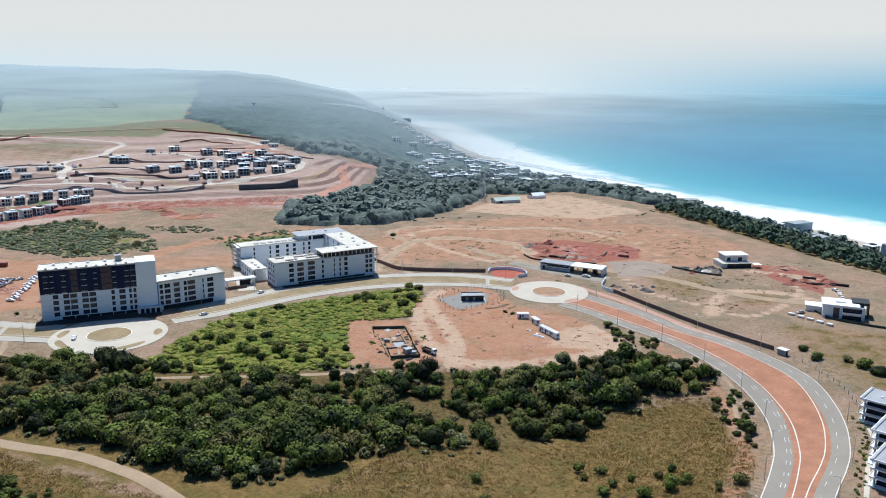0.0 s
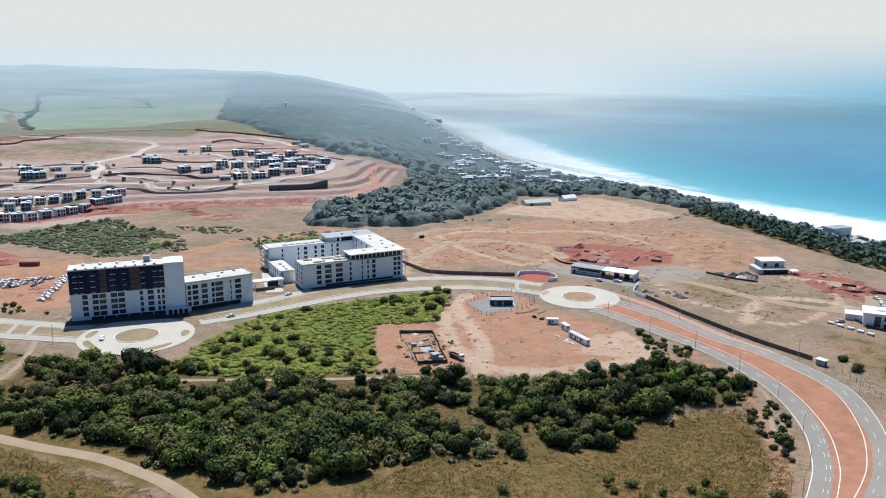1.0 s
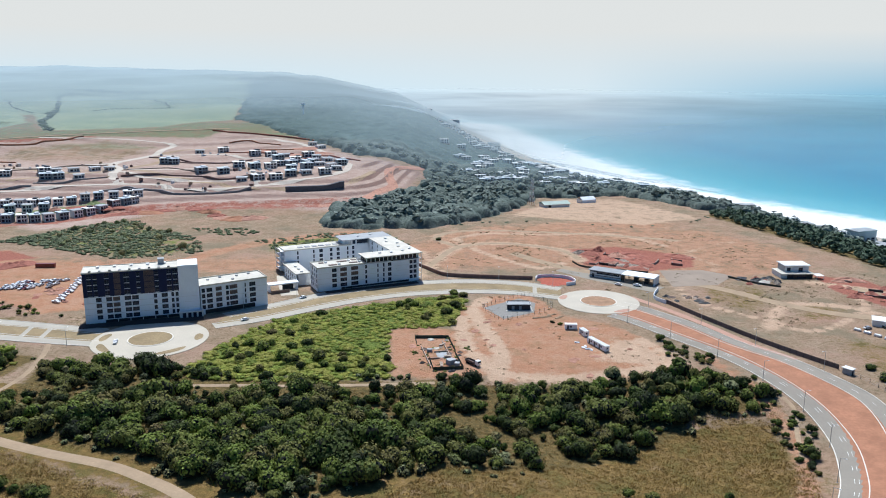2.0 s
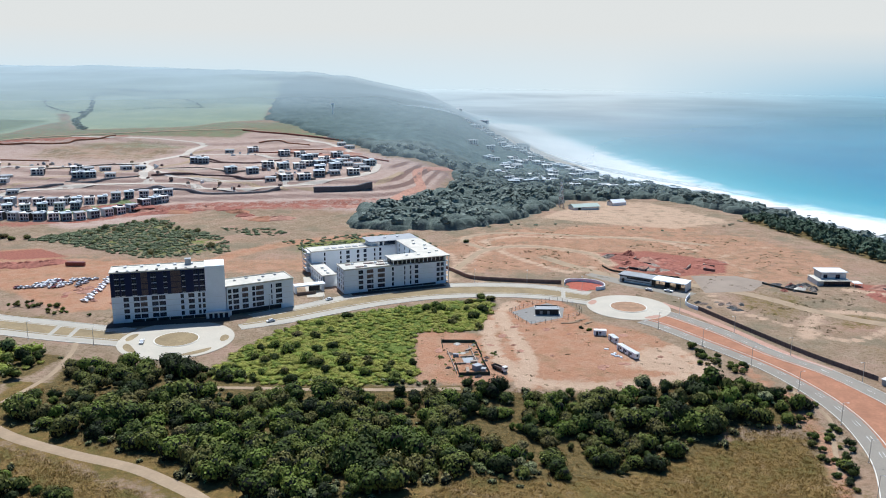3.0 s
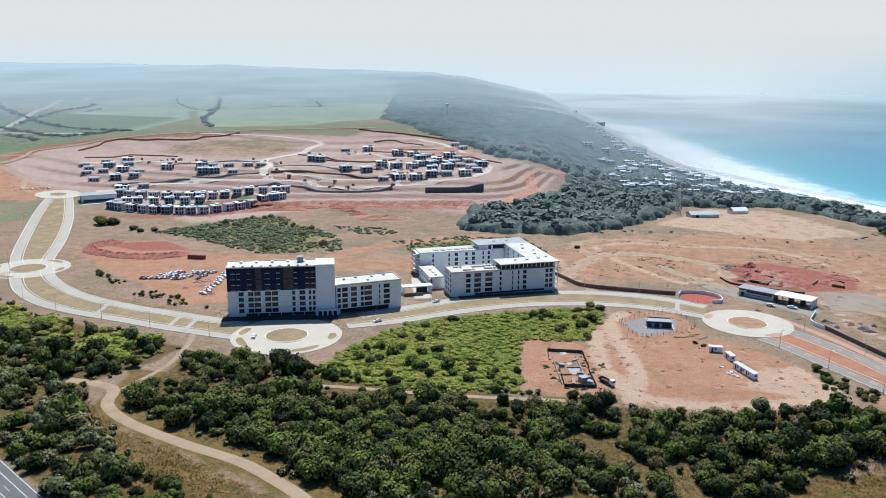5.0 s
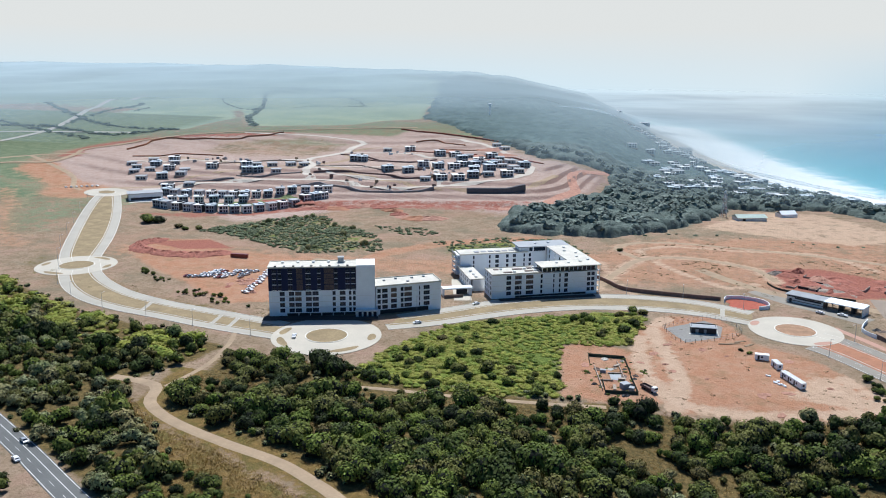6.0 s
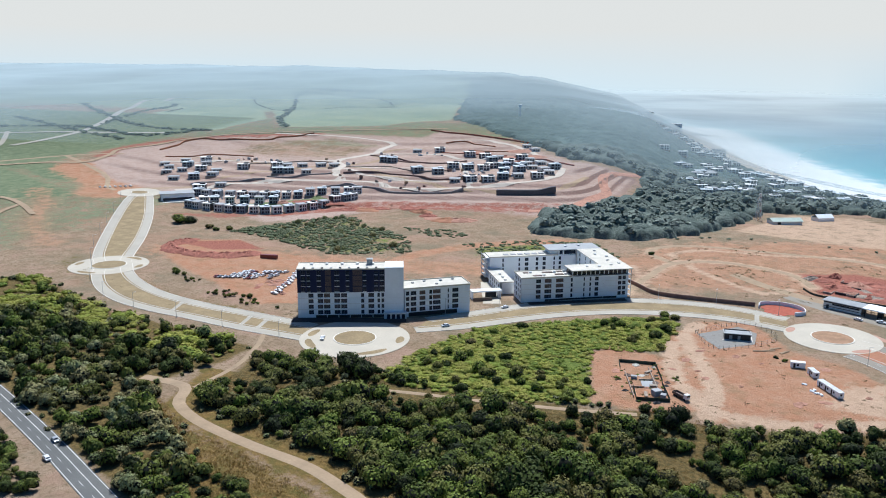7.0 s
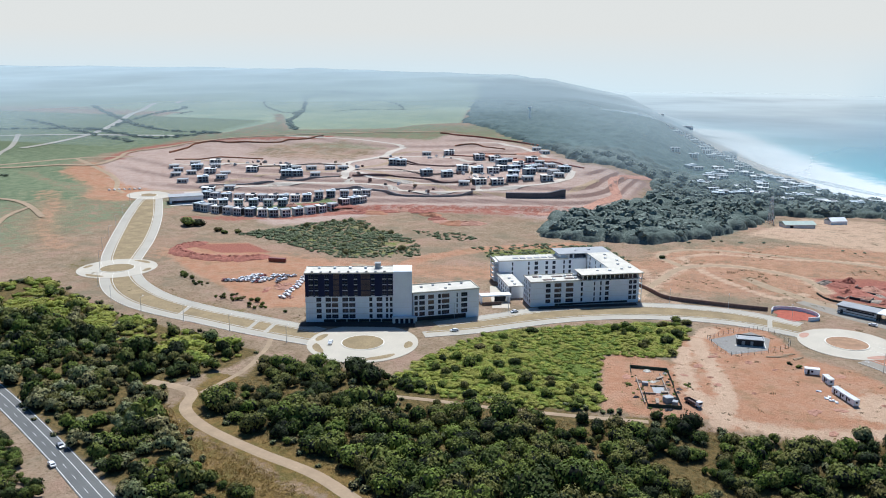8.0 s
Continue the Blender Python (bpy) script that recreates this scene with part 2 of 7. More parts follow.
BROWN = plain("brown_screen", (0.16, 0.115, 0.095), 0.7, vary=0.15)
ROOF = plain("pale_roof_slab", (0.62, 0.58, 0.50), 0.85, vary=0.16, scale=0.15, grain=0.8)
ROOFGREY = plain("grey_roof", (0.36, 0.37, 0.38), 0.6, vary=0.15, scale=0.2)
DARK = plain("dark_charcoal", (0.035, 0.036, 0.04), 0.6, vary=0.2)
SASH = plain("slate_blue_sash", (0.09, 0.11, 0.15), 0.6, vary=0.1)
METAL = plain("galvanised_metal", (0.45, 0.46, 0.47), 0.45, 0.8, vary=0.15)
WALLBRICK = plain("boundary_brick", (0.20, 0.13, 0.115), 0.9, vary=0.2)
GRAVEL = plain("grey_gravel", (0.27, 0.255, 0.235), 0.95, vary=0.2, scale=0.8, grain=4)
RUBBLE = plain("rubble", (0.38, 0.31, 0.25), 0.95, vary=0.35, scale=1.2, grain=3)
GLASS = plain("dark_window_glass", (0.018, 0.026, 0.045), 0.1, vary=0.2, bump=0.0, spec=0.28)
TYRE = plain("tyre_rubber", (0.02, 0.02, 0.02), 0.9)
REDPAVE = plain("pink_paving", (0.46, 0.27, 0.20), 0.85, vary=0.12, scale=0.3)


# ---- mesh helpers ----
def mesh_from(name, verts, faces, mat, parent=None, label="", kind=""):
    me = bpy.data.meshes.new(name)
    me.from_pydata([tuple(v) for v in verts], [], [tuple(f) for f in faces])
    me.materials.append(mat)
    me.update()
    ob = new(name, me)
    ob.parent = parent
    return tagged(ob, label, kind=kind)


def part(name, bm, mat, parent, label=""):
    me = bpy.data.meshes.new(name)
    bm.to_mesh(me)
    bm.free()
    me.materials.append(mat)
    ob = new(name, me)
    ob.parent = parent
    return tagged(ob, label)


def thing(name, x, y, z, turn, label, category, group=""):
    ob = new(name)
    ob.matrix_basis = pose(x, y, z, 0, 0, turn)
    ob.empty_display_size = 0.5
    return tagged(ob, label, category, group)


def box(bm, x0, y0, z0, x1, y1, z1, bevel=0.0):
    g = bmesh.ops.create_cube(bm, size=1, matrix=Matrix.Translation(((x0 + x1) / 2, (y0 + y1) / 2, (z0 + z1) / 2)) @ Matrix.Diagonal((x1 - x0, y1 - y0, z1 - z0, 1)))
    if bevel:
        bmesh.ops.bevel(bm, geom=list({e for v in g["verts"] for e in v.link_edges}), offset=bevel, segments=1, affect="EDGES")
    return bm


def boxes(*rows, bevel=0.0):
    bm = bmesh.new()
    for r in rows:
        box(bm, *r, bevel=bevel)
    return bm


def spline(pts, step=4.0, closed=False):
    """A smooth line through the points, sampled about every step metres."""
    p = [np.array(q, float) for q in pts]
    out, n = [], len(p)
    for i in range(n if closed else n - 1):
        a, b, c, d = (p[(i + k) % n] if closed else p[min(max(i + k, 0), n - 1)] for k in (-1, 0, 1, 2))
        m = max(1, int(np.linalg.norm(c - b) / step))
        for j in range(m):
            t = j / m
            out.append(0.5 * (2 * b + (c - a) * t + (2 * a - 5 * b + 4 * c - d) * t * t + (3 * b - a - 3 * c + d) * t ** 3))
    if not closed:
        out.append(p[-1])
    return np.array(out)


def normals(line, closed=False):
    d = (np.roll(line, -1, 0) - np.roll(line, 1, 0)) if closed else np.gradient(line, axis=0)
    d = d / (np.linalg.norm(d, axis=1, keepdims=True) + 1e-9)
    return np.stack([-d[:, 1], d[:, 0]], 1)


def strip(name, line, offs, lifts, mat, parent=None, label="", kind="", closed=False):
    """A band draped over the land: offs are the sideways offsets of its long edges, lifts their heights over the land."""
    nrm = normals(line, closed)
    cols = [line + nrm * o for o in offs]
    zs = [height(c[:, 0], c[:, 1]) + l for c, l in zip(cols, lifts)]
    verts = [(c[i, 0], c[i, 1], z[i]) for i in range(len(line)) for c, z in zip(cols, zs)]
    k, n = len(offs), len(line)
    faces = [(i * k + j, i * k + j + 1, ((i + 1) % n) * k + j + 1, ((i + 1) % n) * k + j) for i in range(n if closed else n - 1) for j in range(k - 1)]
    faces = [f[::-1] for f in faces]
    return mesh_from(name, verts, faces, mat, parent, label, kind)


def disc(name, cx, cy, r0, r1, lift, mat, parent=None, label="", kind="", wob=0.0, n=48):
    """A flat ring or disc laid over the land, with a turned-down rim."""
    rings = [r0, (r0 + r1) / 2, r1, r1 + 0.05] if r0 > 0 else [0.01, r1 * 0.5, r1, r1 + 0.05]
    verts, faces = [], []
    for k, r in enumerate(rings):
        for i in range(n):
            a = 2 * math.pi * i / n
            rr = r * (1 + wob * math.sin(3 * a + 1) + wob * 0.6 * math.sin(7 * a))
            x, y = cx + rr * math.cos(a), cy + rr * math.sin(a)
            verts.append((x, y, hz(x, y) + (lift if k < 3 else -0.3)))
    for k in range(3):
        for i in range(n):
            j = (i + 1) % n
            faces.append((k * n + i, (k + 1) * n + i, (k + 1) * n + j, k * n + j))
    return mesh_from(name, verts, faces, mat, parent, label, kind)


# ---- the ground: one sheet with its kinds of cover ----
SITE = [(-30, 412), (-17, 438), (10, 446), (28, 407), (50, 396), (72, 365), (77, 339), (61, 329), (21, 322), (-5, 316), (-10, 322), (-24, 317),
        (-51, 314), (-62, 374), (-53, 385), (-28, 379)]
GREENF = [(-139, 333), (-132, 359), (-114, 394), (-79, 414), (-34, 437), (-26, 429), (-31, 385), (-46, 380), (-62, 374), (-51, 314), (-92, 302), (-138, 305)]
BELT = [(-206, 312), (-156, 315), (-116, 307), (-50, 310), (-31, 316), (1, 312), (44, 326), (83, 333), (103, 328), (108, 306), (99, 304), (78, 303),
        (62, 285), (26, 256), (-5, 243), (-25, 244), (-49, 224), (-70, 212), (-91, 221), (-124, 234), (-166, 246), (-196, 258)]
LEFTB = [(-429, 364), (-403, 377), (-316, 339), (-262, 331), (-213, 321), (-214, 301), (-226, 275), (-212, 250), (-190, 235), (-161, 212), (-168, 186),
         (-178, 193), (-227, 216), (-276, 239), (-340, 268), (-440, 310)]
PARK = [(-391, 478), (-394, 497), (-351, 514), (-317, 489), (-278, 487), (-242, 485), (-223, 391), (-249, 380), (-293, 405), (-337, 430), (-365, 448)]
HILL = [(-376, 536), (-341, 598), (-312, 623), (-233, 561), (-216, 521), (-265, 496), (-341, 529)]
FIELD_A = [(-640, 1900), (-450, 1252), (-505, 1107), (-650, 1057), (-900, 1432), (-1000, 1900)]
FIELD_B = [(-723, 1142), (-724, 1008), (-849, 1037), (-966, 1166), (-1060, 1458), (-1028, 1566), (-920, 1420)]
FOREST = [(-640, 1950), (-441, 1252), (-319, 1082), (-182, 920), (-100, 930), (-95, 800), (-118, 719), (-159, 688), (-150, 618), (-72, 622), (-16, 690),
          (20, 840), (110, 860), (170, 760), (300, 700), (420, 789), (295, 1009), (142, 1178), (-38, 1696), (-203, 2384), (-520, 2600), (-800, 2300)]
COASTWOOD = [(165, 712), (210, 600), (235, 540), (300, 440), (340, 330), (560, 330), (510, 560), (419, 789), (330, 900)]
BACKGREEN = [(-190, 560), (-150, 590), (-100, 600), (-75, 560), (-95, 520), (-150, 505)]
RED_A = [(36, 560), (72, 574), (121, 550), (116, 520), (84, 506), (46, 517)]
RED_B = [(186, 508), (214, 500), (228, 462), (205, 440), (188, 470)]
FRONTGRASS = [(-60, 205), (-20, 240), (30, 250), (64, 282), (80, 300), (104, 300), (104, 250), (80, 200), (-40, 180)]
PLATFORM = [(-10, 690), (42, 838), (101, 829), (161, 699), (105, 655)]


def axis(marks):
    out = [marks[0][0]]
    for (a, s), (b, _) in zip(marks, marks[1:]):
        n = max(1, round((b - a) / s))
        out += [a + (b - a) * (i + 1) / n for i in range(n)]
    return np.array(out)


gx = axis([(-3300, 200), (-2600, 60), (-1300, 18), (-780, 6), (-470, 2.5), (250, 5), (640, 12), (760, 0)])
gy = axis([(-400, 40), (80, 12), (170, 2.5), (560, 4.5), (1060, 14), (1900, 50), (3000, 200), (3800, 0)])
GX, GY = np.meshgrid(gx, gy)
FX, FY = GX.ravel(), GY.ravel()
FZ = height(FX, FY)


def mask(outline, soft=10.0):
    return np.clip(0.5 - poly_dist(FX, FY, outline) / soft, 0, 1)


def near_line(pts, r, soft):
    line = spline(pts, 6)
    d = np.full(FX.shape, 1e9)
    for a, b in line:
        d = np.minimum(d, (FX - a) ** 2 + (FY - b) ** 2)
    return np.clip(0.5 - (np.sqrt(d) - r) / soft, 0, 1)


def sheet(name, xs, ys, z, mat):
    me = bpy.data.meshes.new(name)
    w, hgt = len(xs), len(ys)
    idx = np.arange(w * hgt).reshape(hgt, w)
    quads = np.stack([idx[:-1, :-1], idx[:-1, 1:], idx[1:, 1:], idx[1:, :-1]], -1).reshape(-1, 4)
    X, Y = np.meshgrid(xs, ys)
    me.vertices.add(w * hgt)
    me.vertices.foreach_set("co", np.stack([X.ravel(), Y.ravel(), z], 1).astype(np.float32).ravel())
    me.loops.add(quads.size)
    me.loops.foreach_set("vertex_index", quads.ravel().astype(np.int32))
    me.polygons.add(len(quads))
    me.polygons.foreach_set("loop_start", np.arange(0, quads.size, 4, dtype=np.int32))
    me.polygons.foreach_set("use_smooth", np.ones(len(quads), bool))
    me.update(calc_edges=True)
    me.materials.append(mat)
    return new(name, me)


def put_attr(ob, name, values):
    ob.data.attributes.new(name, "FLOAT", "POINT").data.foreach_set("value", np.asarray(values, np.float32))


ground = tagged(sheet("ground", gx, gy, FZ, GROUND), "dry straw-coloured coastal land with bare red earth and green patches", kind="structure")
D_IN = inland_of(FX, FY)
COVER = {
    "hillcut": mask(VILLAGE, 26) * 0.85 * (1 - 0.6 * mask([(-590, 850), (-440, 835), (-432, 960), (-520, 990), (-610, 930)], 40)),
    "earth": np.maximum.reduce([mask(SITE, 8) * 0.85, near_line([(88, 352), (98, 330), (104, 300), (105, 275), (100, 252), (92, 232), (80, 208)], 4, 7) * 0.85, mask(PARK, 10), near_line([(-120, 600), (-180, 560), (-215, 500), (-190, 440)], 9, 12) * 0.8,
                                near_line([(-380, 470), (-260, 480), (-150, 500), (-60, 560), (30, 640), (110, 660)], 26, 40) * 0.62,
                                near_line([(-640, 600), (-590, 560), (-540, 500), (-470, 450)], 16, 40) * 0.6, near_line([(-700, 720), (-600, 660), (-570, 620)], 30, 30),
                                mask([(-60, 485), (-75, 600), (-20, 650), (150, 650), (210, 570), (190, 510), (120, 480), (30, 505)], 30) * 0.58]),
    "rust": np.maximum.reduce([mask([(-480, 572), (-410, 578), (-345, 640), (-300, 664), (-160, 684), (-150, 706), (-300, 694), (-345, 680), (-400, 612)], 10) * 0.62, mask(RED_A, 7), mask(RED_B, 7), mask([(-340, 640), (-260, 680), (-180, 690), (-120, 730), (-200, 715), (-320, 672)], 14) * 0.5,
                               mask([(-392, 490), (-350, 512), (-318, 494), (-350, 480)], 6), near_line([(-715, 770), (-740, 860), (-690, 950), (-560, 1010)], 12, 20) * 0.7]),
    "lush": np.maximum.reduce([mask(GREENF, 10) * 0.95, mask(HILL, 14) * 0.45, mask(BACKGREEN, 14) * 0.6]),
    "scrub": np.maximum.reduce([mask(BELT, 8), mask(LEFTB, 8), mask(COASTWOOD, 20)]) * (D_IN > 6),
    "wood": mask(FOREST, 20) * (D_IN > 6),
    "olive": np.maximum.reduce([mask([(150, 392), (225, 372), (250, 300), (240, 230), (160, 200), (150, 250), (158, 300)], 22) * 0.52, mask([(-440, 280), (-300, 205), (-200, 160), (-130, 130), (-250, 90), (-480, 160)], 24) * 0.6, mask([(105, 476), (147, 480), (149, 447), (128, 421), (105, 443)], 14) * 0.5, mask([(156, 448), (187, 438), (175, 414), (146, 406)], 14) * 0.5, mask([(-20, 540), (-10, 590), (30, 600), (40, 570), (15, 545)], 16) * 0.5, smooth((24 - poly_dist(FX, FY, BELT)) / 16) * (FY < 292) * 0.8, mask(FRONTGRASS, 20) * 0.8, mask([(-230, 268), (-190, 240), (-150, 228), (-100, 205), (-60, 190), (-100, 170), (-180, 195), (-215, 240)], 14) * 0.8, mask([(-440, 440), (-300, 385), (-215, 372), (-250, 350), (-330, 365), (-420, 400)], 10) * 0.4]),
    "beach": smooth((12 - D_IN) / 14),
    "meadow": np.maximum.reduce([mask([(-789, 695), (-573, 590), (-640, 545), (-1000, 520), (-1300, 700), (-1000, 760)], 20), mask([(-780, 705), (-710, 730), (-640, 690), (-605, 640), (-690, 655)], 14),
                                 smooth((-700 - FX) / 80) * (FY > 690) * (FY < 1150) * 0.85,
                                 smooth((FY - 870) / 90) * smooth((-240 - FX) / 60) * (1 - smooth((FY - 1150) / 60)) * (1 - np.maximum(mask(FIELD_A, 15), mask(FIELD_B, 15))) * 0.55, smooth((-440 - FX) / 80) * (FY > 330) * (FY < 700) * 0.52]),
    "crop": np.maximum.reduce([mask(FIELD_A, 15), mask(FIELD_B, 15), smooth((FY - 1150) / 200) * (FX < -500) * 0.8]),
    "sand": np.maximum.reduce([near_line([(-27, 398), (-22, 360), (-8, 329), (12, 323), (36, 327), (56, 336), (74, 347), (62, 372)], 4.5, 7),
                               mask(PLATFORM, 14) * 0.6, near_line([(-45, 586), (-30, 556), (-7, 526), (16, 506), (31, 520)], 3.5, 6) * 0.9, near_line([(-45, 586), (-24, 608), (25, 611), (74, 618), (107, 581)], 3.5, 6) * 0.9, near_line([(-65, 543), (-50, 500), (-37, 474)], 3, 6) * 0.8, near_line([(95, 483), (102, 442), (126, 416), (146, 396), (166, 408), (191, 439), (197, 464)], 3, 6) * 0.9, near_line([(-16, 432), (-22, 413), (-12, 376), (-5, 346), (-6, 322)], 4.5, 6), near_line([(-62, 470), (-52, 520), (-40, 560), (-10, 575), (30, 560), (44, 530)], 6, 10) * 0.8, near_line([(-40, 560), (-60, 590), (-30, 620), (60, 615), (120, 600)], 5, 10) * 0.7, near_line([(100, 470), (130, 520), (120, 560), (160, 600)], 4, 10) * 0.6,
                               mask([(36, 345), (60, 336), (76, 345), (60, 375), (44, 370)], 14) * 0.8,
                               near_line([(130, 400), (150, 440), (182, 440), (205, 420), (214, 470), (180, 490)], 5, 7) * 0.8]),
}
for key, values in COVER.items():
    put_attr(ground, key, values)

# ---- the sea ----
sx = axis([(-1600, 120), (-500, 30), (-200, 14), (640, 40), (1300, 300), (3000, 0)])
sy = axis([(-400, 100), (300, 30), (700, 14), (1900, 40), (2800, 160), (4540, 0)])
SX, SY = np.meshgrid(sx, sy)
sea = tagged(sheet("sea", sx, sy, np.full(SX.size, SEA), WATER), "turquoise ocean with white surf along the beach", kind="structure")
put_attr(sea, "shore", -inland_of(SX.ravel(), SY.ravel()))


def haze_material():
    m = bpy.data.materials.new("painted_far_haze")
    m.use_nodes = True
    nt = m.node_tree
    nt.nodes.clear()
    out, em, bg = (nt.nodes.new(k) for k in ("ShaderNodeOutputMaterial", "ShaderNodeEmission", "ShaderNodeNewGeometry"))
    sep = nt.nodes.new("ShaderNodeSeparateXYZ")
    nt.links.new(bg.outputs["Position"], sep.inputs[0])
    # haze and sky tones by side and height, given off as glow
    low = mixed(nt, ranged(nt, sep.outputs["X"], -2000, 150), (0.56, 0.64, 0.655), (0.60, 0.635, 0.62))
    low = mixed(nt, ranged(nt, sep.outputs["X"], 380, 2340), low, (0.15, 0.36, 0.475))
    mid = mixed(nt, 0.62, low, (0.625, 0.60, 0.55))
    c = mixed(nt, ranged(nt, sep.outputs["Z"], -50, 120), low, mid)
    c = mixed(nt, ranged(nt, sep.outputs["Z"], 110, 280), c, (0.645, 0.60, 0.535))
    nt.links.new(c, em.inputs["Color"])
    nt.links.new(em.outputs[0], out.inputs["Surface"])
    return m


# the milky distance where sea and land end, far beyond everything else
# a glowing wall with the haze and bright sky painted on
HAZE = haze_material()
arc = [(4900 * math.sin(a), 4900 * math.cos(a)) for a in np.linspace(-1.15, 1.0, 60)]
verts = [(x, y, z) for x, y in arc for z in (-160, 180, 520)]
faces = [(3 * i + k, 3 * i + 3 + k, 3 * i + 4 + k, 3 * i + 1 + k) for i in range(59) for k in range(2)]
mesh_from("backdrop", verts, faces, HAZE, None, "glowing backdrop painted as pale blue haze where sea and land meet the sky", "structure")

# ---- painted sea haze: an added thin lit sheet over the farthest land and water ----
hx = axis([(-3900, 120), (-1700, 30), (700, 120), (3000, 0)])
hy = axis([(760, 30), (2600, 90), (4900, 0)])
HX, HY = (q.ravel() for q in np.meshgrid(hx, hy))
lay = np.maximum(height(HX, HY), SEA).reshape(len(hy), len(hx))
base = lay - 4
for _ in range(13):
    lay = np.maximum((lay + np.roll(lay, 1, 0) + np.roll(lay, -1, 0) + np.roll(lay, 1, 1) + np.roll(lay, -1, 1)) / 5, base)
veil_z = lay.ravel() + 20
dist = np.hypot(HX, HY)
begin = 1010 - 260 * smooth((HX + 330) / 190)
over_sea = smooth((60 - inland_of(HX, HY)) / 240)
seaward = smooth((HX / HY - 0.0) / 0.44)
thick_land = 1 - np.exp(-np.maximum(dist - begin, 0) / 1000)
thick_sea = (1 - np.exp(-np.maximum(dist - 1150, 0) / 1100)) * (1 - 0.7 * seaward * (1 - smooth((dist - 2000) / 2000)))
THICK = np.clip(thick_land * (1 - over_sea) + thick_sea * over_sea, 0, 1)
HAZE_SHEET, nt, b, pos = start("painted_haze_sheet", 1.0, 0, 0.0)
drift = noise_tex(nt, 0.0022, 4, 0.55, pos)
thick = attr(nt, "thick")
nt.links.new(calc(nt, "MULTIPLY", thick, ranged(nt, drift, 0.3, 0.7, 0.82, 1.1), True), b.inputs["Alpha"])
# painted haze tones, the far ones matched to the backdrop's glow
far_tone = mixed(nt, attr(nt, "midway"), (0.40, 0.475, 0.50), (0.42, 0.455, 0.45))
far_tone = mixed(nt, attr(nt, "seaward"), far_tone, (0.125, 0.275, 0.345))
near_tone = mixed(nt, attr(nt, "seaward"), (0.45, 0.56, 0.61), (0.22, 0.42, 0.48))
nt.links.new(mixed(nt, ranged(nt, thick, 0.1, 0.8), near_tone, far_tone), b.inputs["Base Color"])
veil = tagged(sheet("haze", hx, hy, veil_z, HAZE_SHEET), "pale see-through sheet painted as haze over far land and sea", kind="structure")
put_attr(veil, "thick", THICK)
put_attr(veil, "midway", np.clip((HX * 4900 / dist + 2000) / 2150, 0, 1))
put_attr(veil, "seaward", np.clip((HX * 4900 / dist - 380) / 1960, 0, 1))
bm = bmesh.new()
bm.from_mesh(veil.data)
bm.verts.ensure_lookup_table()
bmesh.ops.delete(bm, geom=[bm.verts[int(i)] for i in np.flatnonzero((THICK <= 0) | (dist > 4560))], context="VERTS")
bm.to_mesh(veil.data)
bm.free()

# ---- roads ----
def road(pts, width, mat, label, kerbs=True, marks="", name="road", lift=0.10):
    line = spline(pts, 3.5)
    w = width / 2
    r = strip(name, line, (-w - 0.05, -w, 0, w, w + 0.05), (-0.3, lift, lift + 0.06, lift, -0.3), mat, None, label, "structure")
    if kerbs:
        for s in (-1, 1):
            o = s * (w + 0.22)
            strip("kerb", line, sorted((o - 0.19, o - 0.18, o + 0.18, o + 0.19)), (-0.3, lift + 0.14, lift + 0.14, -0.3), KERB, r, "pale concrete kerb")
    for s in marks:
        o = {"c": 0.0, "l": -w + 0.5, "r": w - 0.5, "q": -w / 3, "p": w / 3, "s": 0.9}[s]
        if s in "lrs":
            strip("edge_line", line, (o - 0.1, o + 0.1), (lift + 0.06, lift + 0.06), PAINT, r)
        else:
            nrm = normals(line)
            verts, faces = [], []
            for i in range(0, len(line) - 1, 3):
                a, b = line[i], line[i + 1]
                for p, q in ((a, -0.065), (a, 0.065), (b, 0.065), (b, -0.065)):
                    x, y = p + nrm[i] * (o + q)
                    verts.append((x, y, hz(x, y) + lift + 0.085))
                k = len(verts)
                faces.append((k - 4, k - 1, k - 2, k - 3))
            mesh_from("lane_dashes", verts, faces, PAINT, r)
    return r


def median(a, b, mat, label):
    """A strip of soil or grass between two carriageways that run side by side."""
    la, lb = spline(a, 3.5), spline(b, 3.5)
    n = 60
    la, lb = (np.stack([np.interp(np.linspace(0, 1, n), np.linspace(0, 1, len(l)), l[:, k]) for k in (0, 1)], 1) for l in (la, lb))
    verts = []
    for p, q in zip(la, lb):
        for k in (0.0, 0.25, 0.5, 0.75, 1.0):
            x, y = p + (q - p) * k
            verts.append((x, y, hz(x, y) + (0.06 if k in (0.0, 1.0) else 0.16)))
    faces = [(i * 5 + k, i * 5 + k + 1, i * 5 + k + 6, i * 5 + k + 5) for i in range(n - 1) for k in range(4)]
    return mesh_from("median", verts, faces, mat, None, label, "structure")


MAIN_N = [(-150, 388), (-126, 412), (-110, 429), (-92, 443), (-69, 457), (-44, 466), (-18, 469), (3, 467), (27, 458)]
MAIN_S = [(-150, 371), (-131, 384), (-121, 393), (-105, 408), (-88, 422), (-65, 436), (-42, 444), (-19, 448), (3, 447), (27, 440)]
WEST_S = [(-196, 340), (-234, 343), (-269, 348), (-299, 352), (-327, 360), (-353, 375), (-375, 395), (-388, 412)]
WEST_N = [(-200, 357), (-244, 363), (-276, 367), (-311, 376), (-339, 390), (-361, 406), (-378, 424)]
UP_L = [(-396, 420), (-416, 440), (-456, 492), (-498, 551), (-529, 599), (-541, 622)]
UP_R = [(-382, 428), (-392, 441), (-426, 494), (-470, 555), (-512, 607), (-532, 630)]
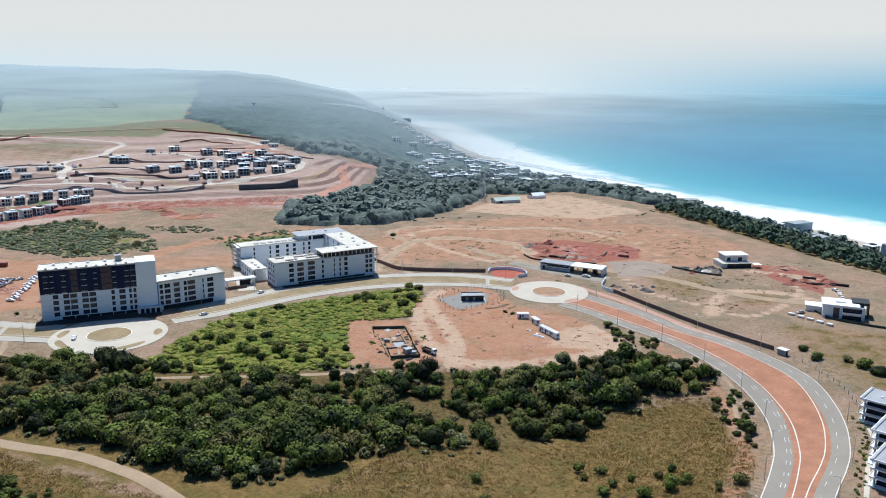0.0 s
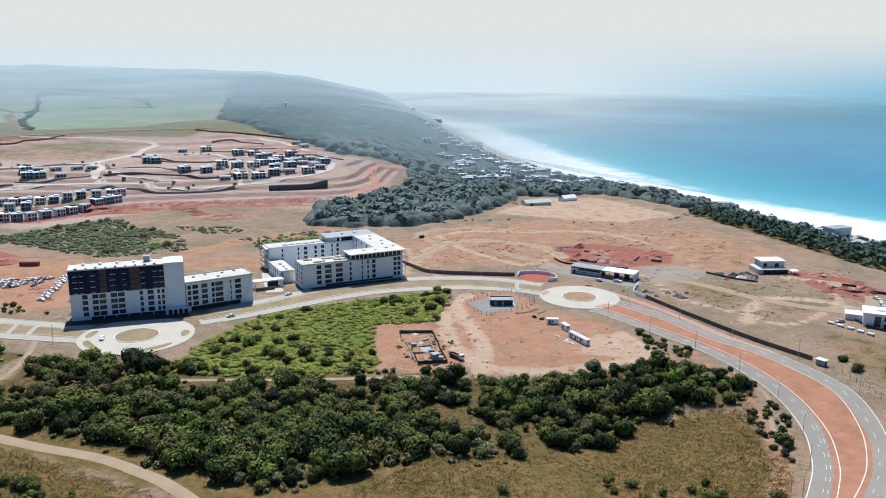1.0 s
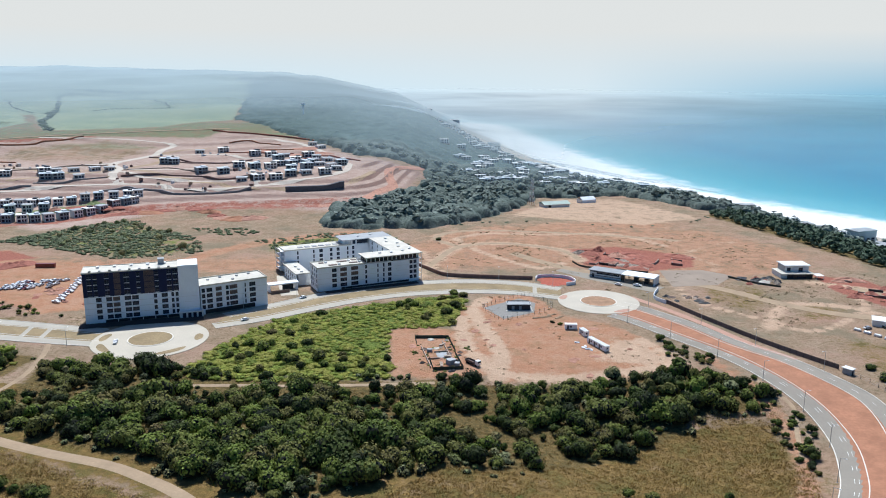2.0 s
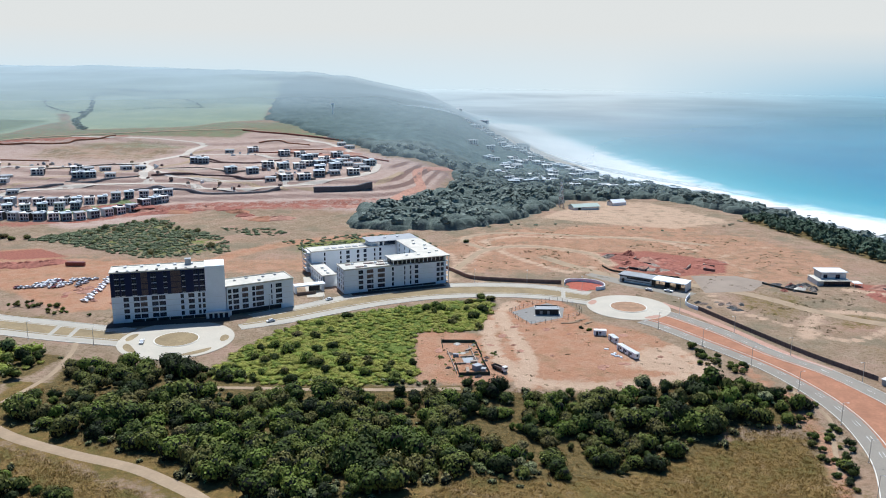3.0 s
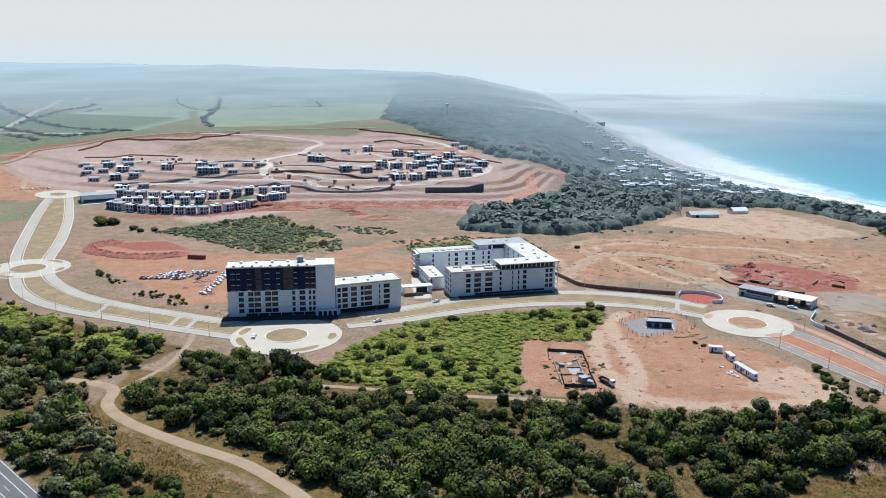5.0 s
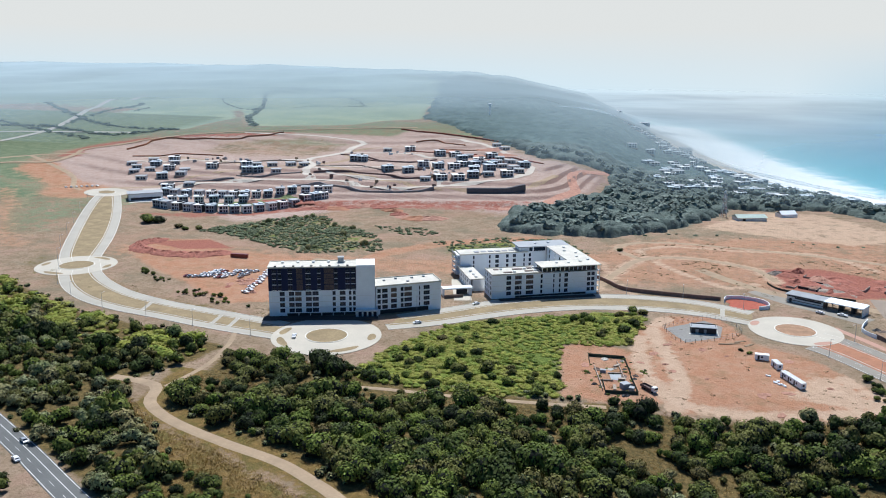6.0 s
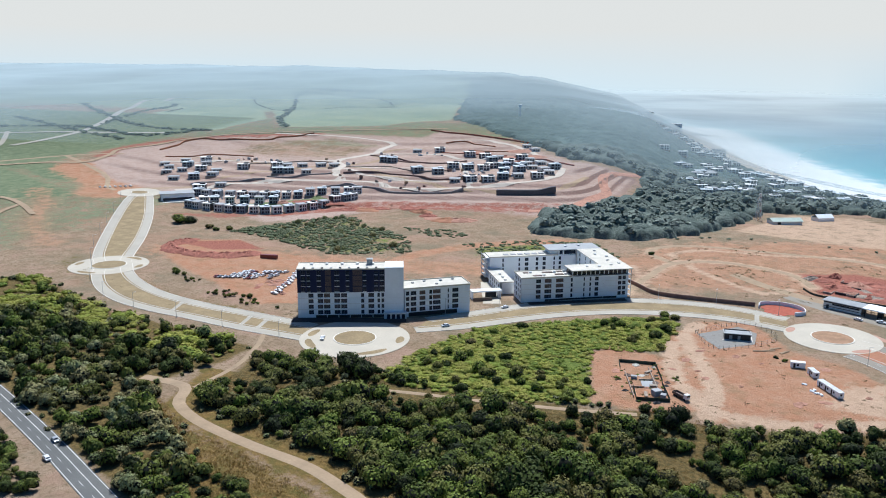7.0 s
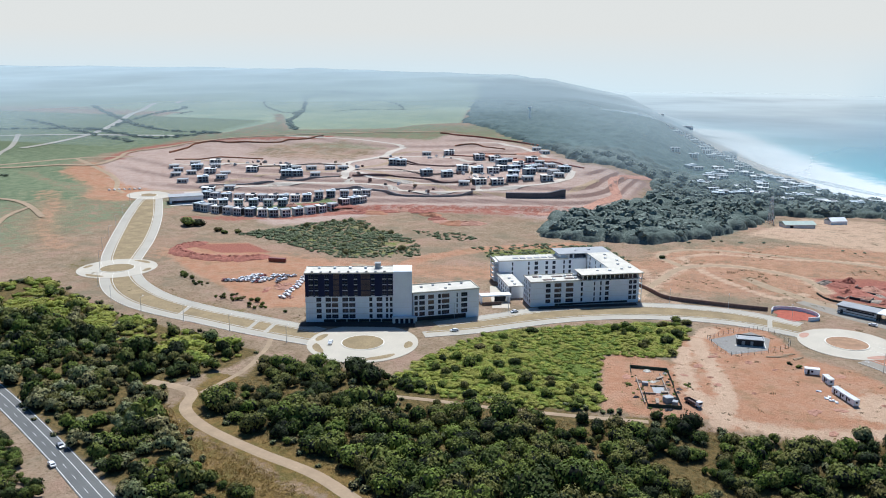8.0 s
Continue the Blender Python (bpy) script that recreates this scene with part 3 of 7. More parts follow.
EAST_S = [(52, 412), (62, 403), (79, 381), (97, 358), (108, 339), (117, 317), (121, 298), (121, 276), (115, 252), (108, 235), (97, 213), (76, 175)]
EAST_N = [(58, 432), (69, 424), (89, 400), (106, 373), (123, 354), (135, 334), (143, 315), (144, 296), (140, 272), (132, 250), (124, 235), (111, 214), (92, 178)]
HIGHWAY = [(-420, 305), (-340, 262), (-274, 232), (-224, 208), (-187, 189), (-130, 160)]

median(MAIN_N, MAIN_S, VERGE, "brown grass median between the carriageways")
median(WEST_N, WEST_S, VERGE, "brown grass median of the curving road")
median(UP_L, UP_R, VERGE, "brown grass median towards the far roundabout")
median(EAST_N, EAST_S, REDVERGE, "bare red earth median of the curving road")
road(MAIN_N, 7.5, PALEROAD, "pale new carriageway past the apartment blocks")
road(MAIN_S, 7.5, PALEROAD, "pale new carriageway beside the green scrub")
road(WEST_S, 7.0, PALEROAD, "pale new carriageway beside the bushes")
road(WEST_N, 7.0, PALEROAD, "pale new carriageway beside the earthworks")
road(UP_L, 7.0, PALEROAD, "pale carriageway to the far roundabout")
road(UP_R, 7.0, PALEROAD, "pale carriageway from the far roundabout")
road(EAST_S, 8.0, ASPHALT, "grey asphalt carriageway with white lane dashes", marks="cp")
road(EAST_N, 7.5, ASPHALT, "grey asphalt carriageway along the fence", marks="c")
road([(x + 0.7, y + 1.3) for x, y in HIGHWAY], 8.8, plain("worn_dark_asphalt", (0.125, 0.125, 0.12), 0.75, vary=0.15, scale=0.06, grain=1.2, bump=0.1), "grey two-lane country road below the bushes", kerbs=False, marks="slrq")


yard = [(92, 508), (120, 512), (136, 500), (122, 478), (94, 470)]
mesh_from("hardstanding", [(x, y, hz(x, y) + 0.12) for x, y in yard], [tuple(range(5))[::-1]], plain("worn_hardstanding", (0.31, 0.245, 0.19), 0.9, vary=0.15, scale=0.08), None, "pale worn hardstanding beside the gatehouse", "structure")


def roundabout(cx, cy, r_in, r_out, mat, label, island):
    pad = disc("roundabout", cx, cy, r_in, r_out, 0.22, mat, None, label, "structure")
    disc("kerb_ring", cx, cy, r_in - 0.5, r_in + 0.1, 0.42, KERB, pad)
    disc("island", cx, cy, 0, r_in - 0.5, 0.38, island, pad, "bare soil island")
    return pad


roundabout(-173, 349, 10.5, 27, CONCRETE, "cream paved roundabout with a brown island", VERGE)
roundabout(47, 435, 10, 22.5, CONCRETE, "cream paved roundabout by the gatehouse", plain("island_soil", (0.36, 0.22, 0.135), 0.95, vary=0.25, scale=0.2, grain=1.2))
roundabout(-387, 418, 11, 25, CONCRETE, "pale paved roundabout", VERGE)
roundabout(-544, 632, 8, 20, CONCRETE, "pale paved far roundabout", VERGE)


def arc_patch(name, cx, cy, r0, r1, a0, a1, lift, mat, label):
    n = 14
    verts, faces = [], []
    for i in range(n + 1):
        a = radians(a0 + (a1 - a0) * i / n)
        pinch = 1 - 0.8 * abs(2 * i / n - 1) ** 3
        m = (r0 + r1) / 2
        for r in (m - (m - r0) * pinch, m + (r1 - m) * pinch):
            x, y = cx + r * math.cos(a), cy + r * math.sin(a)
            verts.append((x, y, hz(x, y) + lift))
    for i in range(n):
        faces.append((2 * i, 2 * i + 1, 2 * i + 3, 2 * i + 2))
    return mesh_from(name, verts, faces, mat, None, label, "structure")


for a0, a1 in ((2, 26), (-62, -22), (168, 196), (205, 240)):
    arc_patch("verge", -173, 349, 20.5, 24.5, a0, a1, 0.27, VERGE, "brown grass wedge in the paved apron")
for a0, a1 in ((-70, -40), (150, 176)):
    arc_patch("verge", 47, 435, 18, 22, a0, a1, 0.27, REDPAVE, "pink paved wedge by the roundabout")
for a0, a1 in ((60, 100), (-110, -70), (0, 24), (180, 205)):
    arc_patch("verge", -387, 418, 19, 23, a0, a1, 0.27, VERGE, "brown grass wedge at the roundabout")
for a, b in (((-284, 350), (-290, 370)), ((-236, 343), (-240, 362)), ((-225, 341), (-229, 360)), ((12, 445), (12, 466))):
    road([a, b], 2.4, PALEROAD, "paved crossing over the median", kerbs=False, name="pavement", lift=0.2)


# ---- buildings ----
def facade_bm(length, low, high, holes, thick=0.3):
    """An upright wall along +x, its outer face at y = 0, with real openings (x0, z0, x1, z1)."""
    xs = sorted({0, length, *(h[0] for h in holes), *(h[2] for h in holes)})
    zs = sorted({low, high, *(h[1] for h in holes), *(h[3] for h in holes)})

    def solid(i, k):
        if i < 0 or k < 0 or i >= len(xs) - 1 or k >= len(zs) - 1:
            return False
        cx, cz = (xs[i] + xs[i + 1]) / 2, (zs[k] + zs[k + 1]) / 2
        return not any(h[0] < cx < h[2] and h[1] < cz < h[3] for h in holes)
    bm = bmesh.new()

    def quad(*pts):
        bm.faces.new([bm.verts.new(p) for p in pts])
    for i in range(len(xs) - 1):
        for k in range(len(zs) - 1):
            if not solid(i, k):
                continue
            a, b, c, d = xs[i], xs[i + 1], zs[k], zs[k + 1]
            quad((a, 0, c), (b, 0, c), (b, 0, d), (a, 0, d))
            quad((b, thick, c), (a, thick, c), (a, thick, d), (b, thick, d))
            if not solid(i - 1, k):
                quad((a, thick, c), (a, 0, c), (a, 0, d), (a, thick, d))
            if not solid(i + 1, k):
                quad((b, 0, c), (b, thick, c), (b, thick, d), (b, 0, d))
            if not solid(i, k - 1):
                quad((a, thick, c), (b, thick, c), (b, 0, c), (a, 0, c))
            if not solid(i, k + 1):
                quad((a, 0, d), (b, 0, d), (b, thick, d), (a, thick, d))
    bmesh.ops.remove_doubles(bm, verts=bm.verts, dist=0.001)
    return bm


PANE, FRAME = {}, {}


def shared(name, data, parent, m, label=""):
    ob = new(name, data)
    ob.parent = parent
    ob.matrix_basis = m
    return tagged(ob, label)


def window(parent, x0, z0, x1, z1, y=0.22, mat=None, name="window", rail=False, base=None):
    """A recessed dark pane with its own frame, and for a balcony a glass and steel rail."""
    w, h = round(x1 - x0, 2), round(z1 - z0, 2)
    mat = mat or GLASS
    key = (w, h, mat.name)
    if key not in PANE:
        PANE[key] = boxes((0, 0, 0, w, 0.06, h))
        me = bpy.data.meshes.new("pane")
        PANE[key].to_mesh(me)
        PANE[key].free()
        me.materials.append(mat)
        PANE[key] = me
        n = max(1, round(w / 1.3))
        bm = boxes((0, -0.05, 0, w, 0, 0.08), (0, -0.05, h - 0.08, w, 0, h), *[(max(0, w * i / n - 0.05), -0.05, 0.08, min(w, w * i / n + 0.05), 0, h - 0.08) for i in range(n + 1)])
        if rail:
            box(bm, 0, -0.24, 0.95, w, -0.2, 1.05)
            for i in range(n + 1):
                box(bm, max(0, w * i / n - 0.03), -0.23, 0, min(w, w * i / n + 0.03), -0.21, 0.95)
        fr = bpy.data.meshes.new("window_frame")
        bm.to_mesh(fr)
        bm.free()
        fr.materials.append(SASH if mat is GLASS else DARK)
        FRAME[key] = fr
    m = (base or Matrix()) @ pose(x0, y, z0)
    p = shared(name, PANE[key], parent, m)
    shared("frame", FRAME[key], p, Matrix())
    return p


def floors(cols, z0, step, n, low=0.35, high=2.55):
    return [(a, z0 + i * step + low, b, z0 + i * step + high) for i in range(n) for a, b in cols]


def screen_bm(a, b, z):
    bm = facade_bm(b - a, 0, 2.6, [(0.1, 0.15 + k * 0.42, b - a - 0.1, 0.32 + k * 0.42) for k in range(6)], 0.12)
    bmesh.ops.translate(bm, verts=bm.verts, vec=(a, -0.4, z))
    return bm


# the tall block with the navy upper half
tower = thing("apartment_building", -214.5, 366, 0, 23.5, "eight-storey white apartment block with navy upper floors", "building")
white_cols = [(5.6, 8.2), (10.4, 13.2), (13.6, 16.9), (19.1, 22.2), (22.6, 25.8), (33.1, 34.7), (36.9, 39.9), (41.7, 43.0), (43.8, 45.2)]
holes = floors(white_cols, 1.8, 3.05, 4)
part("lower_wall", facade_bm(45.6, -2.0, 14.1, holes + [(9.2, -1.9, 45.0, 1.75)], 0.4), WHITE, tower, "white rendered lower wall")
for i, h in enumerate(holes):
    window(tower, *h, rail=h[2] - h[0] > 2.4, mat=BROWN if h[0] in (13.6,) and 6 < h[1] < 12 else GLASS)
# charcoal sheet set back in the opening: basement shade as a colour
part("basement_void", boxes((9.2, 2.5, -2, 45.0, 2.8, 1.6)), DARK, tower, "dark sheet for the shade inside the basement parking opening")
for x in (15, 21, 27, 33, 39):
    part("pier", boxes((x, 0.1, -2, x + 0.4, 0.6, 1.5)), OFFWHITE, tower)
navy_cols = [(2.0, 4.2), (5.0, 6.8), (10.2, 12.4), (19.3, 22.0), (25.3, 27.1), (34.2, 36.0), (40.0, 42.2), (43.0, 45.2)]
holes = floors(navy_cols, 14.2, 3.0, 4)
bm = facade_bm(45.6, 14.1, 26.4, holes, 0.4)
bmesh.ops.translate(bm, verts=bm.verts, vec=(0, -0.25, 0))
part("upper_wall", bm, NAVY, tower, "navy clad upper wall")
for h in holes:
    window(tower, *h, y=0.1, rail=True)
for a, b in ((14.6, 17.7), (28.9, 33.8)):
    for i in range(4):
        part("screen_panel", screen_bm(a, b, 14.5 + i * 3.0), BROWN, tower, "brown slatted screen")
for i in range(4):
    for a, b in navy_cols:
        part("balcony_slab", boxes((a, -0.5, 14.2 + i * 3 + 0.1, b, -0.2, 14.2 + i * 3 + 0.35)), OFFWHITE, tower)
part("floor_band", boxes(*[(0, -0.12, 1.8 + i * 3.05 - 0.12, 45.6, 0, 1.8 + i * 3.05 + 0.12) for i in range(1, 4)]), OFFWHITE, tower, "white string course")
part("stair_tower", boxes((45.6, -1.0, -2, 55.5, 12.5, 27.6), bevel=0.06), WHITE, tower, "plain white stair tower")
part("stair_band", boxes(*[(45.55, -1.06, z, 55.55, -0.98, z + 0.12) for z in (5, 8, 11)]), OFFWHITE, tower)
part("entrance_hall", boxes((45.2, -3.6, -1.5, 57.0, -0.9, 3.2), (44.9, -3.9, 3.2, 57.3, -0.9, 3.5)), OFFWHITE, tower, "pale entrance hall")
for x in (46.6, 49.2, 51.8, 54.4):
    window(tower, x, 0.3, x + 1.7, 2.8, y=-3.66)
part("side_walls", boxes((0, 0.4, -2, 0.4, 13, 26.4), (0.4, 12.6, -2, 45.6, 13, 26.4)), WHITE, tower)
# charcoal slab behind the panes, its dark standing for unlit rooms
part("inner_core", boxes((0.4, 1.2, -1, 45.6, 1.5, 26)), DARK, tower, "dark sheet in place of unlit rooms behind the glass")
part("roof_slab", boxes((-0.3, -0.6, 26.4, 45.6, 13.3, 26.75), (-0.3, -0.6, 26.75, 45.6, -0.3, 27.1), (-0.3, 13.0, 26.75, 45.6, 13.3, 27.1), (-0.3, -0.3, 26.75, 0, 13.0, 27.1)), ROOF, tower, "pale flat roof with a low parapet")
for i in range(9):
    part("roof_hatch", boxes((3 + i * 4.7, 0.9, 26.75, 4.2 + i * 4.7, 2.1, 27.3), bevel=0.08), ROOFGREY if i % 2 else DARK, tower)
for i in range(5):
    part("roof_vent", boxes((6 + i * 8.1, 8.5, 26.75, 7.5 + i * 8.1, 10.5, 27.6), bevel=0.1), OFFWHITE, tower)
part("lift_room", boxes((36, 8, 26.75, 39, 11, 29.6), (35.8, 7.8, 29.6, 39.2, 11.2, 29.8)), ROOFGREY, tower, "grey lift motor room")

# its lower wing
wing = thing("apartment_wing", -162.8, 387.8, 0, 37, "five-storey white apartment wing with dark windows", "building")
cols = [(0.6, 2.4), (3.2, 6.2), (8.0, 11.2), (13.4, 15.0), (15.4, 19.6), (23.6, 24.3), (26.2, 29.6)]
holes = floors(cols, 2.6, 3.0, 4)
part("front_wall", facade_bm(36, -2.5, 15.4, holes + [(2.0, -2.2, 29, 2.5)], 0.4), WHITE, wing, "white rendered wall")
for h in holes:
    window(wing, *h, rail=h[2] - h[0] > 2.5, mat=BROWN if h[0] in (8.0, 15.4) and h[1] > 8 else GLASS)
# same dark sheet for the shade under the wing
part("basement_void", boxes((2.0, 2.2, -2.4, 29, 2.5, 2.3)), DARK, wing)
part("floor_band", boxes(*[(0, -0.1, 2.5 + i * 3.0, 36, 0, 2.7 + i * 3.0) for i in range(1, 4)]), OFFWHITE, wing)
part("side_walls", boxes((0, 0.4, -2.5, 0.4, 15, 15.4), (35.6, 0.4, -2.5, 36, 15, 15.4), (0.4, 14.6, -2.5, 35.6, 15, 15.4)), WHITE, wing)
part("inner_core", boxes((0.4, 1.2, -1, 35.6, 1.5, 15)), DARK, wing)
part("roof_slab", boxes((-0.3, -0.4, 15.4, 36.3, 15.3, 15.7), (-0.3, -0.4, 15.7, 36.3, -0.1, 16.2), (-0.3, 15.0, 15.7, 36.3, 15.3, 16.2), (36.0, -0.1, 15.7, 36.3, 15.0, 16.2)), ROOF, wing, "pale flat roof with a parapet")
for x, y in ((6, 9), (13, 11), (22, 10), (29, 11), (18, 4)):
    part("roof_hatch", boxes((x, y, 15.7, x + 1.4, y + 1.2, 16.4), bevel=0.08), ROOFGREY, wing)

# the courtyard block
court = thing("courtyard_building", -112.5, 436, -0.5, 31, "white five-storey U-shaped apartment building around a courtyard", "building")
cols = [(8.6, 11.4), (13.6, 17.6), (20.2, 24.6), (29.0, 30.2), (36.6, 37.4), (40.2, 41.2), (43.4, 45.6), (57.4, 59.4), (60.0, 62.0)]
holes = floors(cols, 1.9, 3.05, 4)
part("front_wall", facade_bm(63.5, -2.5, 14.3, holes + [(14, -2.2, 57, 1.8)], 0.4), WHITE, court, "white rendered street front")
for h in holes:
    window(court, *h, rail=h[2] - h[0] > 1.9, mat=BROWN if h[0] in (13.6, 20.2) and h[1] > 8 else GLASS)
# dark sheet for the shade under the street front
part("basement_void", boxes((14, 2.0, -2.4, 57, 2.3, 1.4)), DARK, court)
part("floor_band", boxes(*[(0, -0.1, 1.8 + i * 3.05, 63.5, 0, 2.0 + i * 3.05) for i in range(1, 4)]), OFFWHITE, court)
holes = floors([(0.8, 2.4), (4, 6.0), (8, 9.6), (11.5, 13.5)], 1.9, 3.05, 4)
end_m = pose(0, 15, 0, 0, 0, -90)
bm = facade_bm(15, -2.5, 14.3, holes, 0.4)
bm.transform(end_m)
part("end_wall", bm, WHITE, court)
for h in holes:
    window(court, *h, base=end_m, rail=True)
part("front_back_wall", boxes((0.4, 14.6, -2, 50, 15, 14.3)), WHITE, court)
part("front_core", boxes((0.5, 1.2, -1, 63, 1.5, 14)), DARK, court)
part("front_roof", boxes((-0.2, -0.3, 14.3, 29.3, 15.2, 14.6), (-0.2, -0.3, 14.6, 29.3, 0, 15.1), (-0.2, 14.9, 14.6, 29.3, 15.2, 15.1), (-0.2, 0, 14.6, 0.1, 14.9, 15.1)), ROOF, court, "pale flat roof with a parapet")
for x, y, w in ((8, 3, 5), (15, 9, 6), (4, 10, 3), (21, 4, 5), (24, 10, 3)):
    part("roof_screed", boxes((x, y, 14.6, x + w, y + 2, 15.0), bevel=0.08), BROWN, court)
    part("roof_unit", boxes((x + w + 0.5, y, 14.6, x + w + 2, y + 1.4, 15.6), bevel=0.1), OFFWHITE, court)
# glazed top floor under a wide white slab
part("top_floor_glass", boxes((30.2, 1.2, 14.6, 62.4, 1.35, 17.6), (30.2, 1.35, 14.6, 30.35, 11, 17.6)), GLASS, court, "dark glazed set-back top floor")
part("mullion", boxes(*[(30.2 + i * 2.68, 0.9, 14.6, 30.55 + i * 2.68, 1.2, 17.6) for i in range(13)]), WHITE, court)
part("east_wall", boxes((63.1, 0.4, -2.5, 63.5, 63, 17.6)), WHITE, court)
part("top_floor_core", boxes((33, 4, 14.6, 62, 11, 17.6)), OFFWHITE, court)
part("balcony_frame", boxes(*[(63.5, 0, z, 65.3, 6, z + 0.2) for z in (1.8, 4.85, 7.9, 10.95, 14.0)], (65.0, 0, 0, 65.3, 0.3, 17.6), (65.0, 5.7, 0, 65.3, 6.0, 17.6)), OFFWHITE, court, "stacked corner balconies")
part("slab_front", boxes((28.9, -1.4, 17.6, 65.5, 12.2, 18.1), bevel=0.05), ROOF, court, "wide overhanging roof slab")
part("slab_east", boxes((49.5, 12.2, 17.6, 65.5, 49, 18.1), bevel=0.05), ROOF, court)
part("slab_back", boxes((31.5, 49, 17.6, 65.5, 64.5, 18.1), bevel=0.05), ROOFGREY, court)
for x, y in ((40, 6), (47, 5), (55, 7), (57, 18), (60, 27), (55, 33), (58, 42), (44, 56), (53, 57), (61, 10)):
    part("roof_hatch", boxes((x, y, 18.1, x + 1.5, y + 1.3, 18.8), bevel=0.08), OFFWHITE, court)
holes = floors([(4, 6), (14, 15.5), (22, 24)], 1.9, 3.05, 5)
east_m = pose(50, 49, 0, 0, 0, -90)
bm = facade_bm(37, -2.5, 17.6, holes, 0.4)
bm.transform(east_m)
part("yard_wall", bm, WHITE, court)
for h in holes:
    window(court, *h, base=east_m)
part("yard_core", boxes((51.5, 13, -1, 51.8, 50, 17)), DARK, court)
back_cols = [(8, 9), (18.4, 19.4), (22.5, 24.8), (29.5, 31.2), (34, 36), (41, 42), (44.5, 46.0)]
holes = floors(back_cols, 1.9, 3.05, 4)
back_m = pose(-6, 50, 0)
bm = facade_bm(56, -2.5, 14.3, holes, 0.4)
bm.transform(back_m)
part("back_wing_wall", bm, WHITE, court)
for h in holes:
    window(court, *h, base=back_m)
part("back_core", boxes((-5, 51.4, -1, 49, 51.7, 14)), DARK, court)
part("back_sides", boxes((-6, 50.4, -2.5, -5.6, 63.5, 14.3), (-5.6, 63.1, -2.5, 63.1, 63.5, 14.3)), WHITE, court)
part("back_roof", boxes((-6.2, 49.8, 14.3, 38, 63.7, 14.6), (-6.2, 49.8, 14.6, 38, 50.1, 15.0), (-6.2, 50.1, 14.6, -5.9, 63.7, 15.0)), ROOF, court)
part("back_top_floor", boxes((38, 50.6, 14.3, 50, 51, 17.6), (33.5, 52, 14.6, 38, 63, 17.6)), WHITE, court)
part("back_top_glass", boxes((39, 50.5, 14.8, 41, 50.6, 17.2), (42, 50.5, 14.8, 49.5, 50.6, 17.2)), GLASS, court)
for i in range(6):
    part("solar_rack", boxes((4 + i * 4.6, 54, 14.6, 7.2 + i * 4.6, 57, 14.9), (4.1 + i * 4.6, 54.1, 14.9, 7.1 + i * 4.6, 56.8, 15.0)), ROOFGREY, court)
for i in range(5):
    part("end_balcony", boxes((-8.6, 51, 1.8 + i * 3.05, -6, 62.5, 2.0 + i * 3.05), (-8.6, 51, 2.0 + i * 3.05, -8.5, 62.5, 3.0 + i * 3.05)), OFFWHITE, court)
    if i < 4:
        part("balcony_post", boxes((-8.6, 51, 2.0 + i * 3.05, -8.3, 51.3, 4.85 + i * 3.05), (-8.6, 62.2, 2.0 + i * 3.05, -8.3, 62.5, 4.85 + i * 3.05)), OFFWHITE, court)
holes = floors([(3, 5), (8, 10), (13, 15), (18, 20), (23, 25)], 0.5, 3.1, 2)
low_m = pose(-8, 44, 0, 0, 0, -90)
bm = facade_bm(26, -2.5, 7.2, holes, 0.4)
bm.transform(low_m)
part("low_block_wall", bm, WHITE, court)
for h in holes:
    window(court, *h, base=low_m, rail=True)
part("low_block", boxes((-6.5, 18, -2.5, 1, 50, 7.1)), OFFWHITE, court)
part("low_roof", boxes((-8.2, 17.8, 7.2, 1.2, 50, 7.5), (-8.2, 17.8, 7.5, -7.9, 50, 7.9), (-7.9, 17.8, 7.5, 1.2, 18.1, 7.9)), ROOF, court)
for y in (22, 28, 35):
    part("roof_unit", boxes((-4, y, 7.5, -2.5, y + 1.6, 8.4), bevel=0.1), OFFWHITE, court)
part("yard_deck", boxes((1.2, 15, -1, 49.9, 50, 0.6)), ROOF, court, "pale paved courtyard deck")
for k in range(5):
    part("yard_stair", boxes((12 + k * 7, 44, 0.6, 13 + k * 7, 49.8, 1.4), (12 + k * 7, 46.5, 1.4, 13 + k * 7, 49.8, 2.4)), ROOFGREY, court)

portal = thing("entrance_portal", -112.5, 436, -0.5, 31, "white concrete entrance portal bridging the driveway", "portal")
part("roof", boxes((-26, 10.5, 4.4, -8.2, 16, 5.1), bevel=0.05), WHITE, portal)
part("side_wall", boxes((-10.2, 10.8, -1, -8.8, 15.6, 4.4)), WHITE, portal)
part("side_wall", boxes((-25.8, 10.8, -1, -25, 15.6, 4.4)), WHITE, portal)
part("gate", boxes((-17.5, 13, 0.3, -11, 13.2, 4.0)), DARK, portal, "dark gate panel")
part("fence_panel", boxes((-26, 6.5, -0.5, -15, 6.8, 2.4)), BROWN, portal, "brown slatted fence")
drive = [(-127, 428), (-132, 442), (-138, 458), (-142, 470)]
strip("pavement", spline(drive, 3), (-5, 5), (0.13, 0.13), CONCRETE, None, "pale concrete driveway apron", "structure")

# dark strips in front of the blocks: their cast shade painted on the ground
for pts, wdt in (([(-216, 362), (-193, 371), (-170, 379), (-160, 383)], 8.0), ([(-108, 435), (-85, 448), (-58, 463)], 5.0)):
    strip("pavement", spline(pts, 3), (-wdt / 2, wdt / 2), (0.30, 0.30), plain("plinth_shade", (0.06, 0.045, 0.04), 0.95), None, "dark strip of painted shade along the plinth", "structure")


